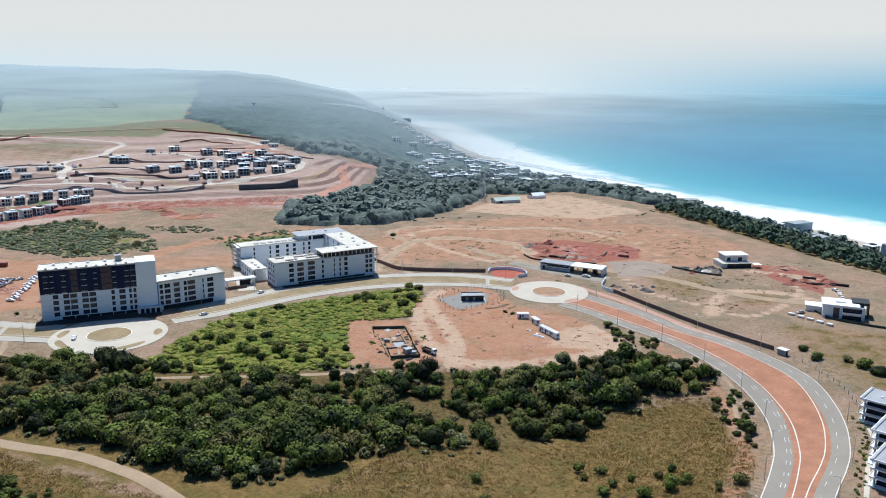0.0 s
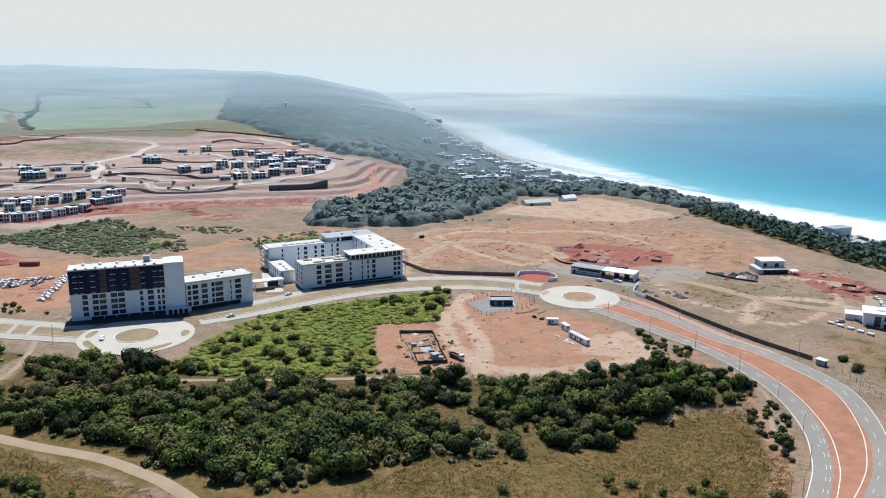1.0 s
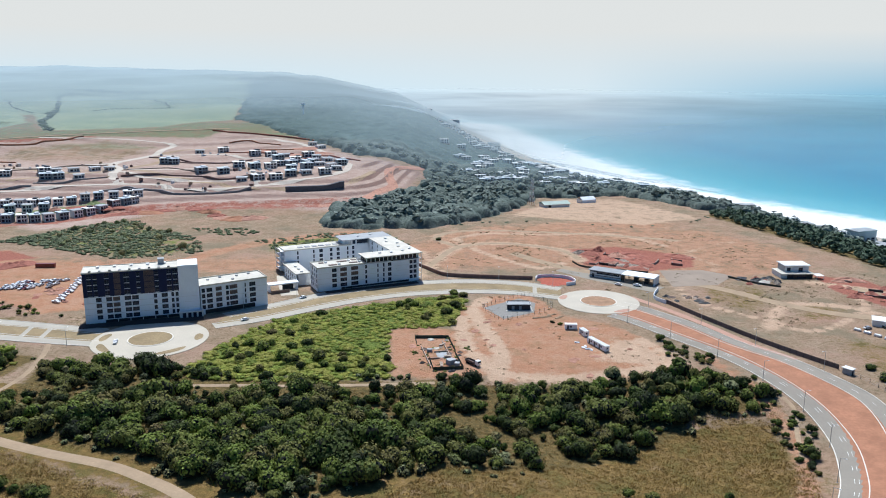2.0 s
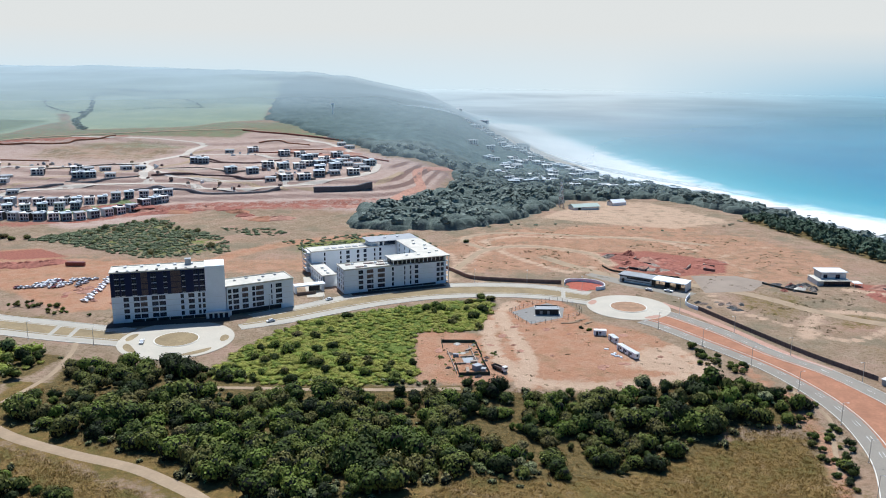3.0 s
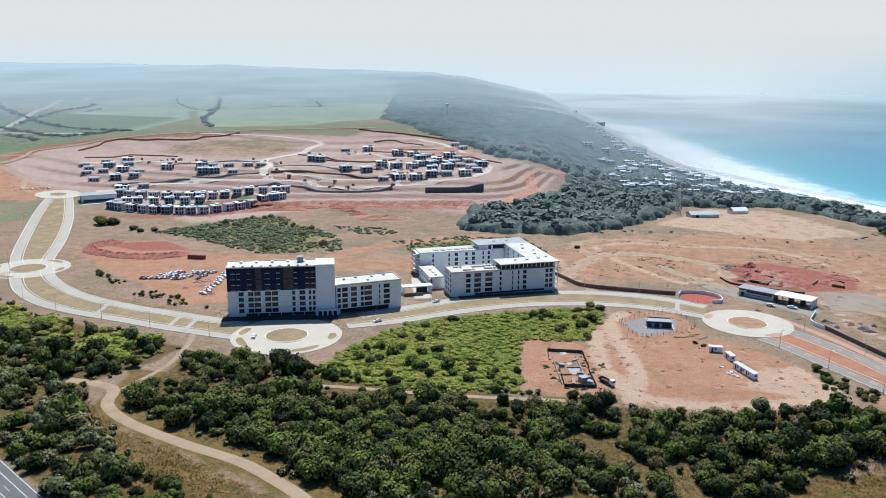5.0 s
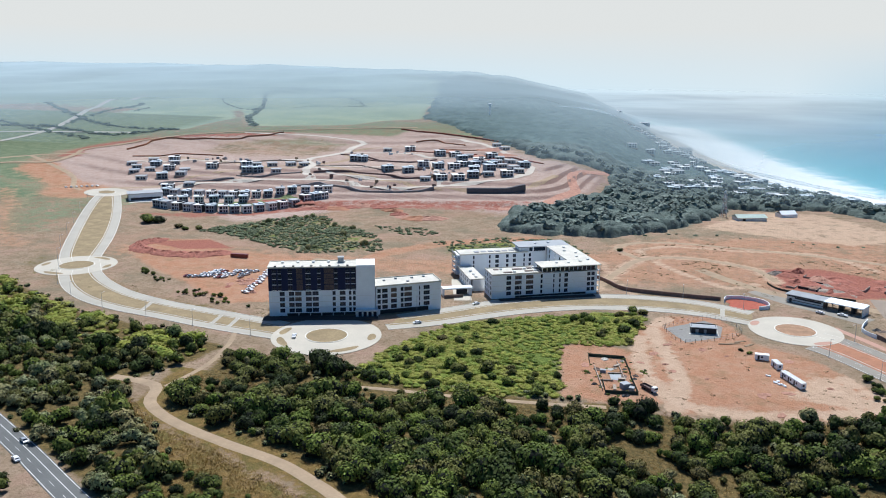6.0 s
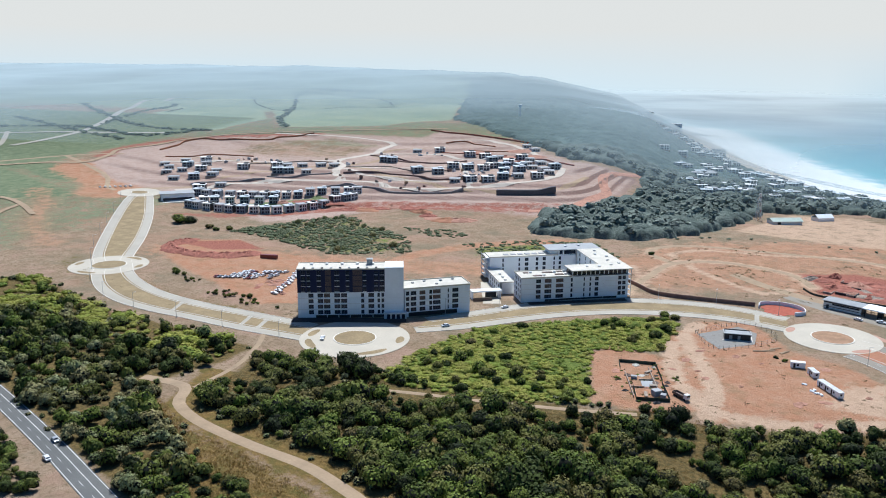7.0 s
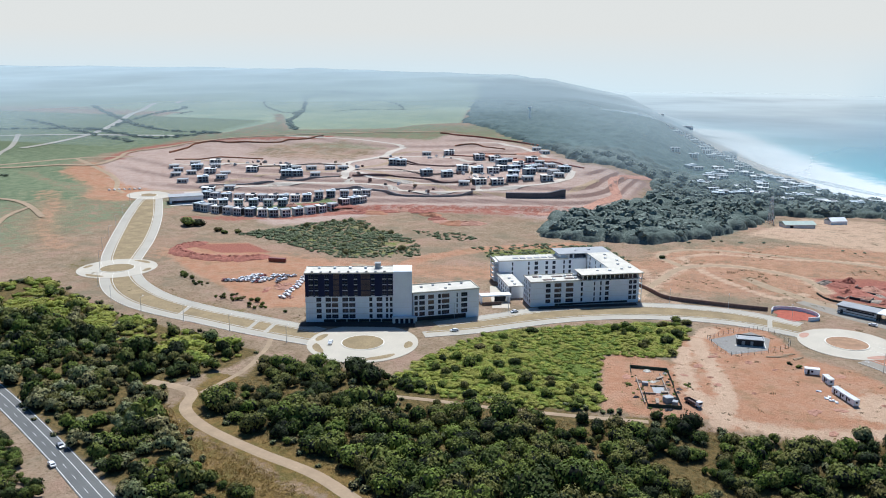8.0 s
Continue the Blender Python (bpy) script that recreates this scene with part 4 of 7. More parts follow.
# ---- gatehouse, substation hut, site cabins ----
gate = thing("gatehouse", 46.5, 489, -0.3, -26, "long low gatehouse with a flat metal roof and drive-through canopy", "gatehouse")
part("office_wall", facade_bm(20, -1, 4.6, [(1.5, 0.2, 3.0, 2.6), (4.5, 2.6, 19, 3.6)], 0.3), OFFWHITE, gate, "pale panel wall with a strip window")
window(gate, 4.5, 2.6, 19, 3.6)
window(gate, 1.5, 0.2, 3.0, 2.6, mat=DARK, name="door")
part("dark_band", boxes((0.1, -0.08, 1.5, 19.9, 0, 1.8), (0.1, -0.08, 3.7, 19.9, 0, 4.5)), DARK, gate)
part("office_sides", boxes((0, 0.3, -1, 0.3, 8, 4.6), (19.7, 0.3, -1, 20, 8, 4.6), (0.3, 7.7, -1, 19.7, 8, 4.6)), DARK, gate)
office_roof = part("office_roof", boxes((-0.6, -1.2, 4.6, 20.6, 8.8, 5.0)), ROOFGREY, gate, "ribbed grey metal roof")
for i in range(20):
    part("roof_rib", boxes((-0.6 + i * 1.06, -1.2, 5.0, -0.5 + i * 1.06, 8.8, 5.08)), ROOFGREY, office_roof)
part("canopy_roof", boxes((20.6, -1.8, 4.7, 41, 9.2, 5.15), bevel=0.04), WHITE, gate, "white canopy roof")
for x in (22, 28.5, 35, 40.4):
    for y in (-1.2, 8.4):
        part("canopy_post", boxes((x, y, -1, x + 0.3, y + 0.3, 4.7)), DARK, gate)
part("guard_booth", boxes((27.5, 2.4, -1, 29.8, 5, 3.2), bevel=0.05), DARK, gate)
part("guard_booth", boxes((34, 2.4, -1, 36.2, 5, 3.2), bevel=0.05), DARK, gate)
part("end_wall", boxes((40.7, -1.5, -1, 41, 8.8, 4.7)), OFFWHITE, gate)
strip("pavement", spline([(30, 505), (50, 486), (68, 474), (84, 462)], 3), (-6, 8), (0.08, 0.08), ASPHALT, None, "grey paved forecourt of the gatehouse", "structure")
strip("pavement", spline([(-2, 545), (20, 520), (46, 500), (80, 490), (120, 470), (150, 440), (178, 424), (200, 424), (215, 455), (200, 480)], 3), (-4, 4), (0.1, 0.1), TRACK, None, "pale sandy gravel estate road", "structure")

# curved white entrance wall and its red bed
bed = disc("red_bed", 24, 474, 0, 10, 0.12, plain("red_bed_soil", (0.40, 0.11, 0.07), 0.95, vary=0.25), None, "bare red planting bed by the entrance", wob=0.12)
tagged(bed, category="planting bed")


def wall_line(name, pts, h, t, mat, label, category, closed=False, cap=None):
    line = spline(pts, 2.5, closed)
    nrm = normals(line, closed)
    verts, faces = [], []
    for p, n in zip(line, nrm):
        z = hz(*p)
        for s, k in ((-1, -0.4), (-1, h), (1, h), (1, -0.4)):
            verts.append((p[0] + n[0] * s * t / 2, p[1] + n[1] * s * t / 2, z + k))
    m = len(line)
    for i in range(m if closed else m - 1):
        a, b = 4 * i, 4 * ((i + 1) % m)
        faces += [(a + k, a + k + 1, b + k + 1, b + k) for k in range(3)]
    if not closed:
        faces += [(0, 3, 2, 1), (4 * m - 4, 4 * m - 3, 4 * m - 2, 4 * m - 1)]
    ob = mesh_from(name, verts, faces, mat)
    tagged(ob, label, category)
    if cap:
        strip("coping", line, (-t / 2 - 0.08, -t / 2 - 0.07, t / 2 + 0.07, t / 2 + 0.08), (h - 0.05, h + 0.12, h + 0.12, h - 0.05), cap, ob, closed=closed)
    return ob


wall_line("entrance_wall", [(13, 474), (14, 481), (22, 484), (31, 482), (36, 476), (36, 469), (31, 466)], 2.0, 0.4, WHITE, "curved white entrance wall around a red bed", "wall", cap=OFFWHITE)
wall_line("boundary_wall", [(-76, 516), (-56, 494), (-45, 481), (-33, 478), (-10, 477), (11, 477)], 2.2, 0.35, WALLBRICK, "dark purple-brown brick boundary wall", "wall", cap=WALLBRICK)
wall_line("boundary_wall", [(84, 462), (79, 445), (84, 435)], 2.0, 0.35, WHITE, "white wall beside the gatehouse", "wall")
for pts in ([(38, 524), (44, 512), (60, 506), (84, 501)], [(132, 496), (144, 484), (158, 476)], [(186, 412), (190, 393), (206, 381), (222, 373)]):
    wall_line("shade_fence", pts, 1.2, 0.1, plain("shade_cloth", (0.07, 0.075, 0.065), 0.9), "dark shade-cloth site fence", "fence")


def paling_fence(name, pts, gap, h, mat, label, solid=True):
    """A fence of posts with a rail or sheet between each pair."""
    line = spline(pts, gap)
    f = thing(name, line[0][0], line[0][1], 0, 0, label, "fence")
    post = bpy.data.meshes.new("post")
    bm = boxes((-0.07, -0.07, -0.3, 0.07, 0.07, h + 0.15))
    bm.to_mesh(post)
    bm.free()
    post.materials.append(DARK)
    for p, q in zip(line, line[1:]):
        a = p - line[0]
        z0, z1 = hz(*p), hz(*q)
        shared("post", post, f, pose(a[0], a[1], z0))
        ln, ang = float(np.linalg.norm(q - p)), math.degrees(math.atan2(q[1] - p[1], q[0] - p[0]))
        rows = [(0.07, -0.03, 0.1, ln - 0.07, 0.03, h)] if solid else [(0.07, -0.02, k, ln - 0.07, 0.02, k + 0.05) for k in (0.4, h * 0.55, h)]
        bm = boxes(*rows)
        bm.transform(pose(a[0], a[1], z0, 0, -math.degrees(math.atan2(z1 - z0, ln)), ang))
        part("panel" if solid else "rail", bm, mat, f)
    return f


FENCE = [(84, 436), (99, 409), (118, 377), (130, 360), (143, 344)]
paling_fence("panel_fence", FENCE, 3.0, 2.3, plain("fence_panel", (0.13, 0.105, 0.105), 0.7), "dark brown panel fence along the road")
paling_fence("wire_fence", [(143, 344), (152, 325), (156, 300), (152, 270), (142, 245)], 4.0, 1.8, METAL, "thin wire fence on steel posts", solid=False)
strip("pavement", spline([(66, 446), (80, 428), (97, 402), (114, 372), (128, 354)], 3), (-2.2, 1.8), (0.11, 0.11), REDPAVE, None, "pink paved footpath along the fence", "structure")
paling_fence("yard_fence", [(-17, 417), (6, 441), (21, 421), (-5, 397), (-17, 417)], 3.0, 2.0, METAL, "steel mesh fence around the substation yard", solid=False)
mesh_from("gravel_yard", [(x, y, 0.10) for x, y in ((-16, 416.6), (-5, 398.2), (11, 411), (12, 428), (3, 436))], [(0, 1, 2, 3, 4)], GRAVEL, None, "grey gravel substation yard", "structure")
hut = thing("substation_hut", -3, 413.5, 0.1, 6, "black substation hut with a grey mono-pitch roof", "hut")
part("front_wall", facade_bm(12, -0.2, 2.9, [(2, 0.1, 3.6, 2.3), (6, 0.1, 7.4, 2.3)], 0.25), DARK, hut)
part("side_wall", boxes((0, 0.25, -0.2, 0.25, 6.5, 3.3), (11.75, 0.25, -0.2, 12, 6.5, 3.3), (0.25, 6.25, -0.2, 11.75, 6.5, 3.5)), DARK, hut)
for x, w in ((2, 1.6), (6, 1.4)):
    window(hut, x, 0.1, x + w, 2.3, mat=ROOFGREY, name="door")
bm = boxes((-0.5, -0.6, 0, 12.5, 7.0, 0.22))
bm.transform(pose(0, 0, 3.15, -3))
hut_roof = part("roof", bm, ROOFGREY, hut, "ribbed grey sheet roof")
for k in range(15):
    bm = boxes((-0.5 + k * 0.9, -0.6, 0.22, -0.42 + k * 0.9, 7.0, 0.28))
    bm.transform(pose(0, 0, 3.15, -3))
    part("rib", bm, ROOFGREY, hut_roof)
part("apron", boxes((-1, -1.5, -0.25, 13.2, 0, 0.06), (12, 0, -0.25, 13.2, 7, 0.06)), KERB, hut, "pale concrete apron")


def cabin(x, y, turn, length, label, doors):
    c = thing("site_cabin", x, y, hz(x, y) + 0.25, turn, label, "cabin", "white site cabins")
    part("body", boxes((0, 0, 0, length, 2.5, 2.5), bevel=0.04), WHITE, c)
    cabin_roof = part("roof", boxes((-0.1, -0.1, 2.5, length + 0.1, 2.6, 2.62)), OFFWHITE, c)
    for k in range(int(length / 0.6)):
        part("roof_rib", boxes((k * 0.6, -0.1, 2.62, k * 0.6 + 0.08, 2.6, 2.67)), OFFWHITE, cabin_roof)
    for d in doors:
        part("door", boxes((d, -0.04, 0.1, d + 0.9, -0.005, 2.1)), DARK, c)
        part("window", boxes((d + 1.4, -0.04, 1.0, d + 2.3, -0.005, 1.9)), GLASS, c)
    part("foot", boxes((0.2, 0.2, -0.5, 0.6, 0.6, 0), (length - 0.6, 0.2, -0.5, length - 0.2, 0.6, 0), (0.2, 1.9, -0.5, 0.6, 2.3, 0), (length - 0.6, 1.9, -0.5, length - 0.2, 2.3, 0)), ROOFGREY, c)
    part("end_window", boxes((length + 0.005, 0.8, 1.0, length + 0.04, 1.7, 1.9)), GLASS, c)
    return c


cabin(26, 384.5, 4, 6.0, "small white site cabin standing on red earth", [1.0])
cabin(32.5, 380, -68, 6.0, "small white site cabin turned end-on", [2.0])
cabin(35.5, 367, -60, 14.5, "long white site cabin with dark doors", [1.5, 5.5, 9.5])
for i, (x, y) in enumerate(((33, 359), (35, 357.5), (34.5, 360.5), (37, 356.5), (31, 366))):
    b = thing("sandbag_heap", x, y, hz(x, y), i * 40, "heap of white builders' bags on the ground", "bags", "white bag heaps")
    rg = random.Random(i)
    for k in range(7):
        v = (rg.uniform(-1, 0.4), rg.uniform(-0.8, 0.2))
        part("bag", boxes((*v, 0.0, v[0] + 1.0, v[1] + 0.7, rg.uniform(0.25, 0.7)), bevel=0.1), WHITE, b)

# the ruined foundation with its sheet fence
SHEETING = plain("green_sheeting", (0.05, 0.07, 0.05), 0.8)
for a, b in (((-47, 364), (-31, 366)), ((-31, 366), (-26, 347)), ((-26, 345), (-21, 328)), ((-21, 328), (-34, 325)), ((-34, 325), (-37, 337)), ((-47, 364), (-45, 355))):
    wall_line("sheet_fence", [a, b], 1.5, 0.1, SHEETING, "dark green sheet fence around the square pit", "fence")
pit = thing("masonry_shell", -35.5, 327, hz(-35, 340), 16, "roofless pale masonry shell in the fenced pit", "ruin")
part("wall", boxes((0, 0, -0.3, 0.35, 26, 0.9), (11, 4, -0.3, 11.35, 32, 0.8), (0.35, 10, -0.3, 6, 10.35, 0.7), (5, 18, -0.3, 11, 18.35, 0.7)), RUBBLE, pit)
part("floor_slab", boxes((5.5, 11, -0.3, 10.6, 17.5, 0.15)), ROOFGREY, pit)
strip("footpath", spline([(-152, 293), (-118, 298), (-95, 300), (-58, 306), (-32, 312)], 3), (-1.4, 0, 1.4), (0.12, 0.2, 0.12), TRACK, None, "narrow pale footpath along the thicket", "structure")
for i, (x, y, w, d, h) in enumerate(((-38, 347, 2.4, 1.6, 1.2), (-29, 341, 3.2, 1.4, 0.7), (-27, 333, 3.4, 3.0, 2.2), (-33, 356, 4.0, 1.0, 0.6), (-24, 331, 2.2, 2.0, 1.6), (-31, 331, 5, 1.2, 0.7))):
    b = thing("foundation_block", x, y, hz(x, y), 20 * i, "broken pale masonry block in the pit", "masonry", "masonry in the pit")
    part("block", boxes((-w / 2, -d / 2, -0.2, w / 2, d / 2, h), (-w / 2 - 0.1, -d / 2 - 0.1, h, w / 2 + 0.1, d / 2 + 0.1, h + 0.1), bevel=0.05), RUBBLE if i % 2 else ROOFGREY, b)
for i, (x, y) in enumerate(((13, 402), (17, 404), (20, 408), (24, 404))):
    p = thing("timber_stack", x, y, hz(x, y), 15 + 12 * i, "stack of pale timber planks on the ground", "timber", "timber stacks")
    part("planks", boxes(*[(-3.2 + 0.15 * k, -0.6 + 0.3 * k, 0.0, 3.2 - 0.2 * k, -0.35 + 0.3 * k, 0.3 + 0.08 * (k % 2)) for k in range(5)]), TRACK, p)


# ---- vehicles ----
def car_template(name, paint, label, length=4.4, wide=1.75, pickup=False):
    c = thing(name, 0, 0, -500, 0, label, "car", "parked and driving cars")
    prof = [(-0.5, 0.35), (-0.5, 0.8), (-0.42, 0.95), (-0.28, 0.98), (-0.16, 1.42), (0.22, 1.45), (0.40, 0.98), (0.5, 0.85), (0.5, 0.35)]
    if pickup:
        prof = [(-0.5, 0.4), (-0.5, 1.0), (-0.30, 1.05), (-0.18, 1.6), (0.10, 1.62), (0.14, 1.05), (0.5, 1.05), (0.5, 0.4)]
    bm = bmesh.new()
    rows = []
    for y, f in ((-wide / 2, 1.0), (wide / 2, 1.0)):
        rows.append([bm.verts.new((px * length, y * (0.84 if pz > 1.3 else 1.0), pz)) for px, pz in prof])
    n = len(prof)
    for i in range(n):
        j = (i + 1) % n
        bm.faces.new((rows[0][i], rows[0][j], rows[1][j], rows[1][i]))
    bm.faces.new(rows[0][::-1])
    bm.faces.new(rows[1])
    bmesh.ops.recalc_face_normals(bm, faces=bm.faces)
    part("body", bm, paint, c)
    a, b = (-0.17, 0.11) if pickup else (-0.17, 0.24)
    top = 1.5 if pickup else 1.36
    for s in (-1, 1):
        part("side_glass", boxes((a * length, s * wide * 0.455 - 0.03, 1.05, b * length, s * wide * 0.455 + 0.03, top)), GLASS, c)
    for s in (1, -1):
        bm = bmesh.new()
        x0, z0 = ((-0.285 if not pickup else -0.30) * length - 0.02, 1.02) if s > 0 else ((0.40 if not pickup else 0.14) * length + 0.03, 1.02)
        x1, z1 = ((-0.165 if not pickup else -0.185) * length - 0.04, top + 0.02) if s > 0 else ((0.225 if not pickup else 0.105) * length + 0.05, top + 0.02)
        bm.faces.new([bm.verts.new(v) for v in ((x0, -wide * 0.42, z0), (x0, wide * 0.42, z0), (x1, wide * 0.38, z1), (x1, -wide * 0.38, z1))])
        part("windscreen" if s > 0 else "rear_window", bm, GLASS, c)
    for sx in (-0.31, 0.31):
        for sy in (-1, 1):
            bm = bmesh.new()
            bmesh.ops.create_cone(bm, cap_ends=True, segments=12, radius1=0.34, radius2=0.34, depth=0.22, matrix=Matrix.Translation((sx * length, sy * (wide / 2 - 0.08), 0.34)) @ Matrix.Rotation(radians(90), 4, "X"))
            part("wheel", bm, TYRE, c)
    for s in (-1, 1):
        part("headlight", boxes((-length / 2 - 0.02, s * wide * 0.31 - 0.18, 0.65, -length / 2, s * wide * 0.31 + 0.18, 0.8)), KERB, c)
    return c


CARWHITE = plain("white_car_paint", (0.78, 0.78, 0.78), 0.3, vary=0.03, bump=0, spec=0.5)
CARGREY = plain("silver_car_paint", (0.42, 0.43, 0.45), 0.3, 0.4, vary=0.03, bump=0, spec=0.5)
CARRED = plain("dark_red_car_paint", (0.20, 0.04, 0.035), 0.3, vary=0.03, bump=0, spec=0.5)
car_white = car_template("car", CARWHITE, "white hatchback car standing on earth")
car_grey = car_template("car", CARGREY, "silver saloon car with dark windows")
car_red = car_template("car", CARRED, "dark red car with dark windows")
pickup = car_template("pickup_truck", CARWHITE, "white pickup truck with open bed", 5.2, 1.85, True)
CARS = [(pickup, -187, 342, 110), (car_white, -137.5, 381.5, 43), (car_white, -118, 423, 50), (car_grey, -224, 212, 152), (car_white, -216, 200.5, -28),
        (car_white, 62, 470, -30), (pickup, 73, 469, -26), (car_white, 209, 417, 100), (car_white, 212, 430, 80), (car_red, 204, 424, 95), (car_grey, 178, 402, 20),
        (car_white, 215, 446, 110), (car_red, 198, 409, 60), (pickup, 214, 438, 75)]
rg = random.Random(5)
for i in range(34):
    u, v = i % 12, i // 12
    if rg.random() < 0.16:
        continue
    CARS.append((rg.choice([car_white, car_white, car_white, pickup, car_grey, car_red]), -303 + u * 2.9 + v * 4 + rg.uniform(-1, 1), 418 + v * 8 + u * 0.9 + rg.uniform(-1.2, 1.2), 70 + rg.uniform(-12, 12)))
for i in range(11):
    CARS.append((rg.choice([car_white, car_white, pickup, car_grey]), -262 + i * 1.2 + rg.uniform(-1, 1), 452 - i * 5.2, 160 + rg.uniform(-10, 10)))
for i in range(7):
    CARS.append((car_white, -590 + i * 3.2, 630 + i * 3.4, 140 + rg.uniform(-10, 10)))
for t, x, y, a in CARS:
    copy_thing(t, pose(x, y, hz(x, y) + (0.2 if t in (pickup,) and x < -180 and y < 350 else 0.14), 0, 0, a))
for t in (car_white, car_grey, car_red, pickup):
    for o in list(t.children) + [t]:
        bpy.data.objects.remove(o)

lorry = thing("tipper_lorry", -17.5, 334, hz(-17.5, 334), -42, "white tipper lorry with an empty brown load bed", "lorry")
part("cab", boxes((2.6, -1.1, 0.6, 4.4, 1.1, 2.7), bevel=0.12), CARWHITE, lorry)
part("windscreen", boxes((4.405, -0.95, 1.6, 4.43, 0.95, 2.4)), GLASS, lorry)
part("load_bed", boxes((-3.6, -1.2, 0.9, 2.4, 1.2, 1.1), (-3.6, -1.2, 1.1, 2.4, -1.1, 1.9), (-3.6, 1.1, 1.1, 2.4, 1.2, 1.9), (-3.6, -1.1, 1.1, -3.5, 1.1, 1.9), (2.3, -1.1, 1.1, 2.4, 1.1, 2.1)), BROWN, lorry)
for x in (-2.4, -1.2, 3.3):
    for y in (-1.0, 1.0):
        bm = bmesh.new()
        bmesh.ops.create_cone(bm, cap_ends=True, segments=12, radius1=0.5, radius2=0.5, depth=0.3, matrix=Matrix.Translation((x, y, 0.5)) @ Matrix.Rotation(radians(90), 4, "X"))
        part("wheel", bm, TYRE, lorry)


# ---- street lamps ----
def lamp_template():
    l = thing("street_lamp", 0, 0, -500, 0, "tall grey steel street lamp at the kerb", "street lamp", "street lamps along the road")
    bm = bmesh.new()
    bmesh.ops.create_cone(bm, cap_ends=True, segments=8, radius1=0.14, radius2=0.07, depth=9, matrix=Matrix.Translation((0, 0, 4.5)))
    part("pole", bm, METAL, l)
    part("arm", boxes((0, -0.05, 8.85, 1.6, 0.05, 8.97)), METAL, l)
    part("lamp_head", boxes((1.4, -0.16, 8.78, 2.2, 0.16, 8.95), bevel=0.03), OFFWHITE, l)
    part("base_plate", boxes((-0.25, -0.25, 0, 0.25, 0.25, 0.1)), METAL, l)
    return l


lamp = lamp_template()
for line, side, gap in ((EAST_S, -5.2, 28), (EAST_N, 5.0, 34), (MAIN_N, 5.0, 30), (WEST_S, 5.0, 32), (UP_L, 5.0, 40)):
    pts = spline(line, 1.0)
    nrm = normals(pts)
    for i in range(14, len(pts) - 6, gap):
        x, y = pts[i] + nrm[i] * side
        copy_thing(lamp, pose(x, y, hz(x, y), 0, 0, math.degrees(math.atan2(-nrm[i][1] * side, -nrm[i][0] * side))))
for o in list(lamp.children) + [lamp]:
    bpy.data.objects.remove(o)

# tracks of bare earth through the scrub
for pts, w, lab in (([(-236, 272), (-213, 270), (-204, 255), (-186, 244), (-158, 235), (-133, 229), (-117, 222), (-101, 213), (-80, 196)], 5.0, "pale dirt track winding between bushes"),
                    ([(-208, 270), (-206, 297), (-212, 324), (-218, 338)], 2.5, "narrow sandy footpath"),
                    ([(104, 330), (112, 308), (108, 288), (104, 268)], 1.8, "narrow worn footpath on the slope"),
                    ([(-195, 441), (-230, 480), (-250, 486)], 5, "bare earth track behind the block"),
                    ([(-760, 760), (-640, 690), (-590, 640), (-570, 628)], 5, "straight pale dirt track"),
                    ([(-900, 640), (-760, 760), (-700, 790)], 6, "pale dirt track on the hill"),
                    ([(-560, 640), (-520, 690), (-500, 735), (-415, 802), (-330, 760), (-230, 735), (-165, 760), (-150, 830)], 7, "pale estate road through the terraces"),
                    ([(-415, 802), (-390, 850), (-420, 900), (-350, 960)], 6, "pale estate road up the hill"),
                    ([(-415, 802), (-440, 770), (-520, 790), (-640, 800)], 5, "pale estate road between houses"),
                    ([(-62, 470), (-52, 520), (-40, 560), (-10, 575), (30, 560), (44, 530)], 5, "pale sandy loop track"),
                    ([(-40, 560), (-60, 590), (-30, 620), (60, 615), (120, 600)], 5, "pale sandy track along the ridge")):
    strip("dirt_track", spline(pts, 4), (-w / 2, -w / 4, w / 4, w / 2), (0.05, 0.13, 0.13, 0.05), TRACK, None, lab, "structure")

kiosk = thing("fence_kiosk", 143, 340, hz(143, 340), -50, "small grey kiosk at the end of the fence", "kiosk")
part("body", boxes((0, 0, -0.3, 4, 2.6, 2.6), bevel=0.03), ROOFGREY, kiosk)
part("roof", boxes((-0.4, -0.4, 2.6, 4.4, 3.0, 2.8)), OFFWHITE, kiosk)
part("door", boxes((4.005, 0.6, 0, 4.05, 1.6, 2.1)), DARK, kiosk)


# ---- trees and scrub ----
# near-black core colour: shade inside and low on the bushes, painted in
SHADE_CORE = plain("painted_core_shade", (0.008, 0.011, 0.005), 0.95, vary=0.3, bump=0)


def tri_mesh(name, v, f, mat, tint=None, inner=None, core=None):
    me = bpy.data.meshes.new(name)
    me.vertices.add(len(v))
    me.vertices.foreach_set("co", np.asarray(v, np.float32).ravel())
    me.loops.add(f.size)
    me.loops.foreach_set("vertex_index", np.asarray(f, np.int32).ravel())
    me.polygons.add(len(f))
    me.polygons.foreach_set("loop_start", np.arange(0, f.size, 3, dtype=np.int32))
    me.update(calc_edges=True)
    me.materials.append(mat)
    if core is not None:
        me.materials.append(core)
        me.polygons.foreach_set("material_index", np.asarray(inner, np.int32))
    if tint is not None:
        me.attributes.new("tint", "FLOAT", "POINT").data.foreach_set("value", np.asarray(tint, np.float32))
    return me


def ico(sub):
    bm = bmesh.new()
    bmesh.ops.create_icosphere(bm, subdivisions=sub, radius=1)
    v = np.array([q.co[:] for q in bm.verts])
    f = np.array([[q.index for q in p.verts] for p in bm.faces])
    bm.free()
    return v, f


ICO, ICO_LOW = ico(2), ico(1)


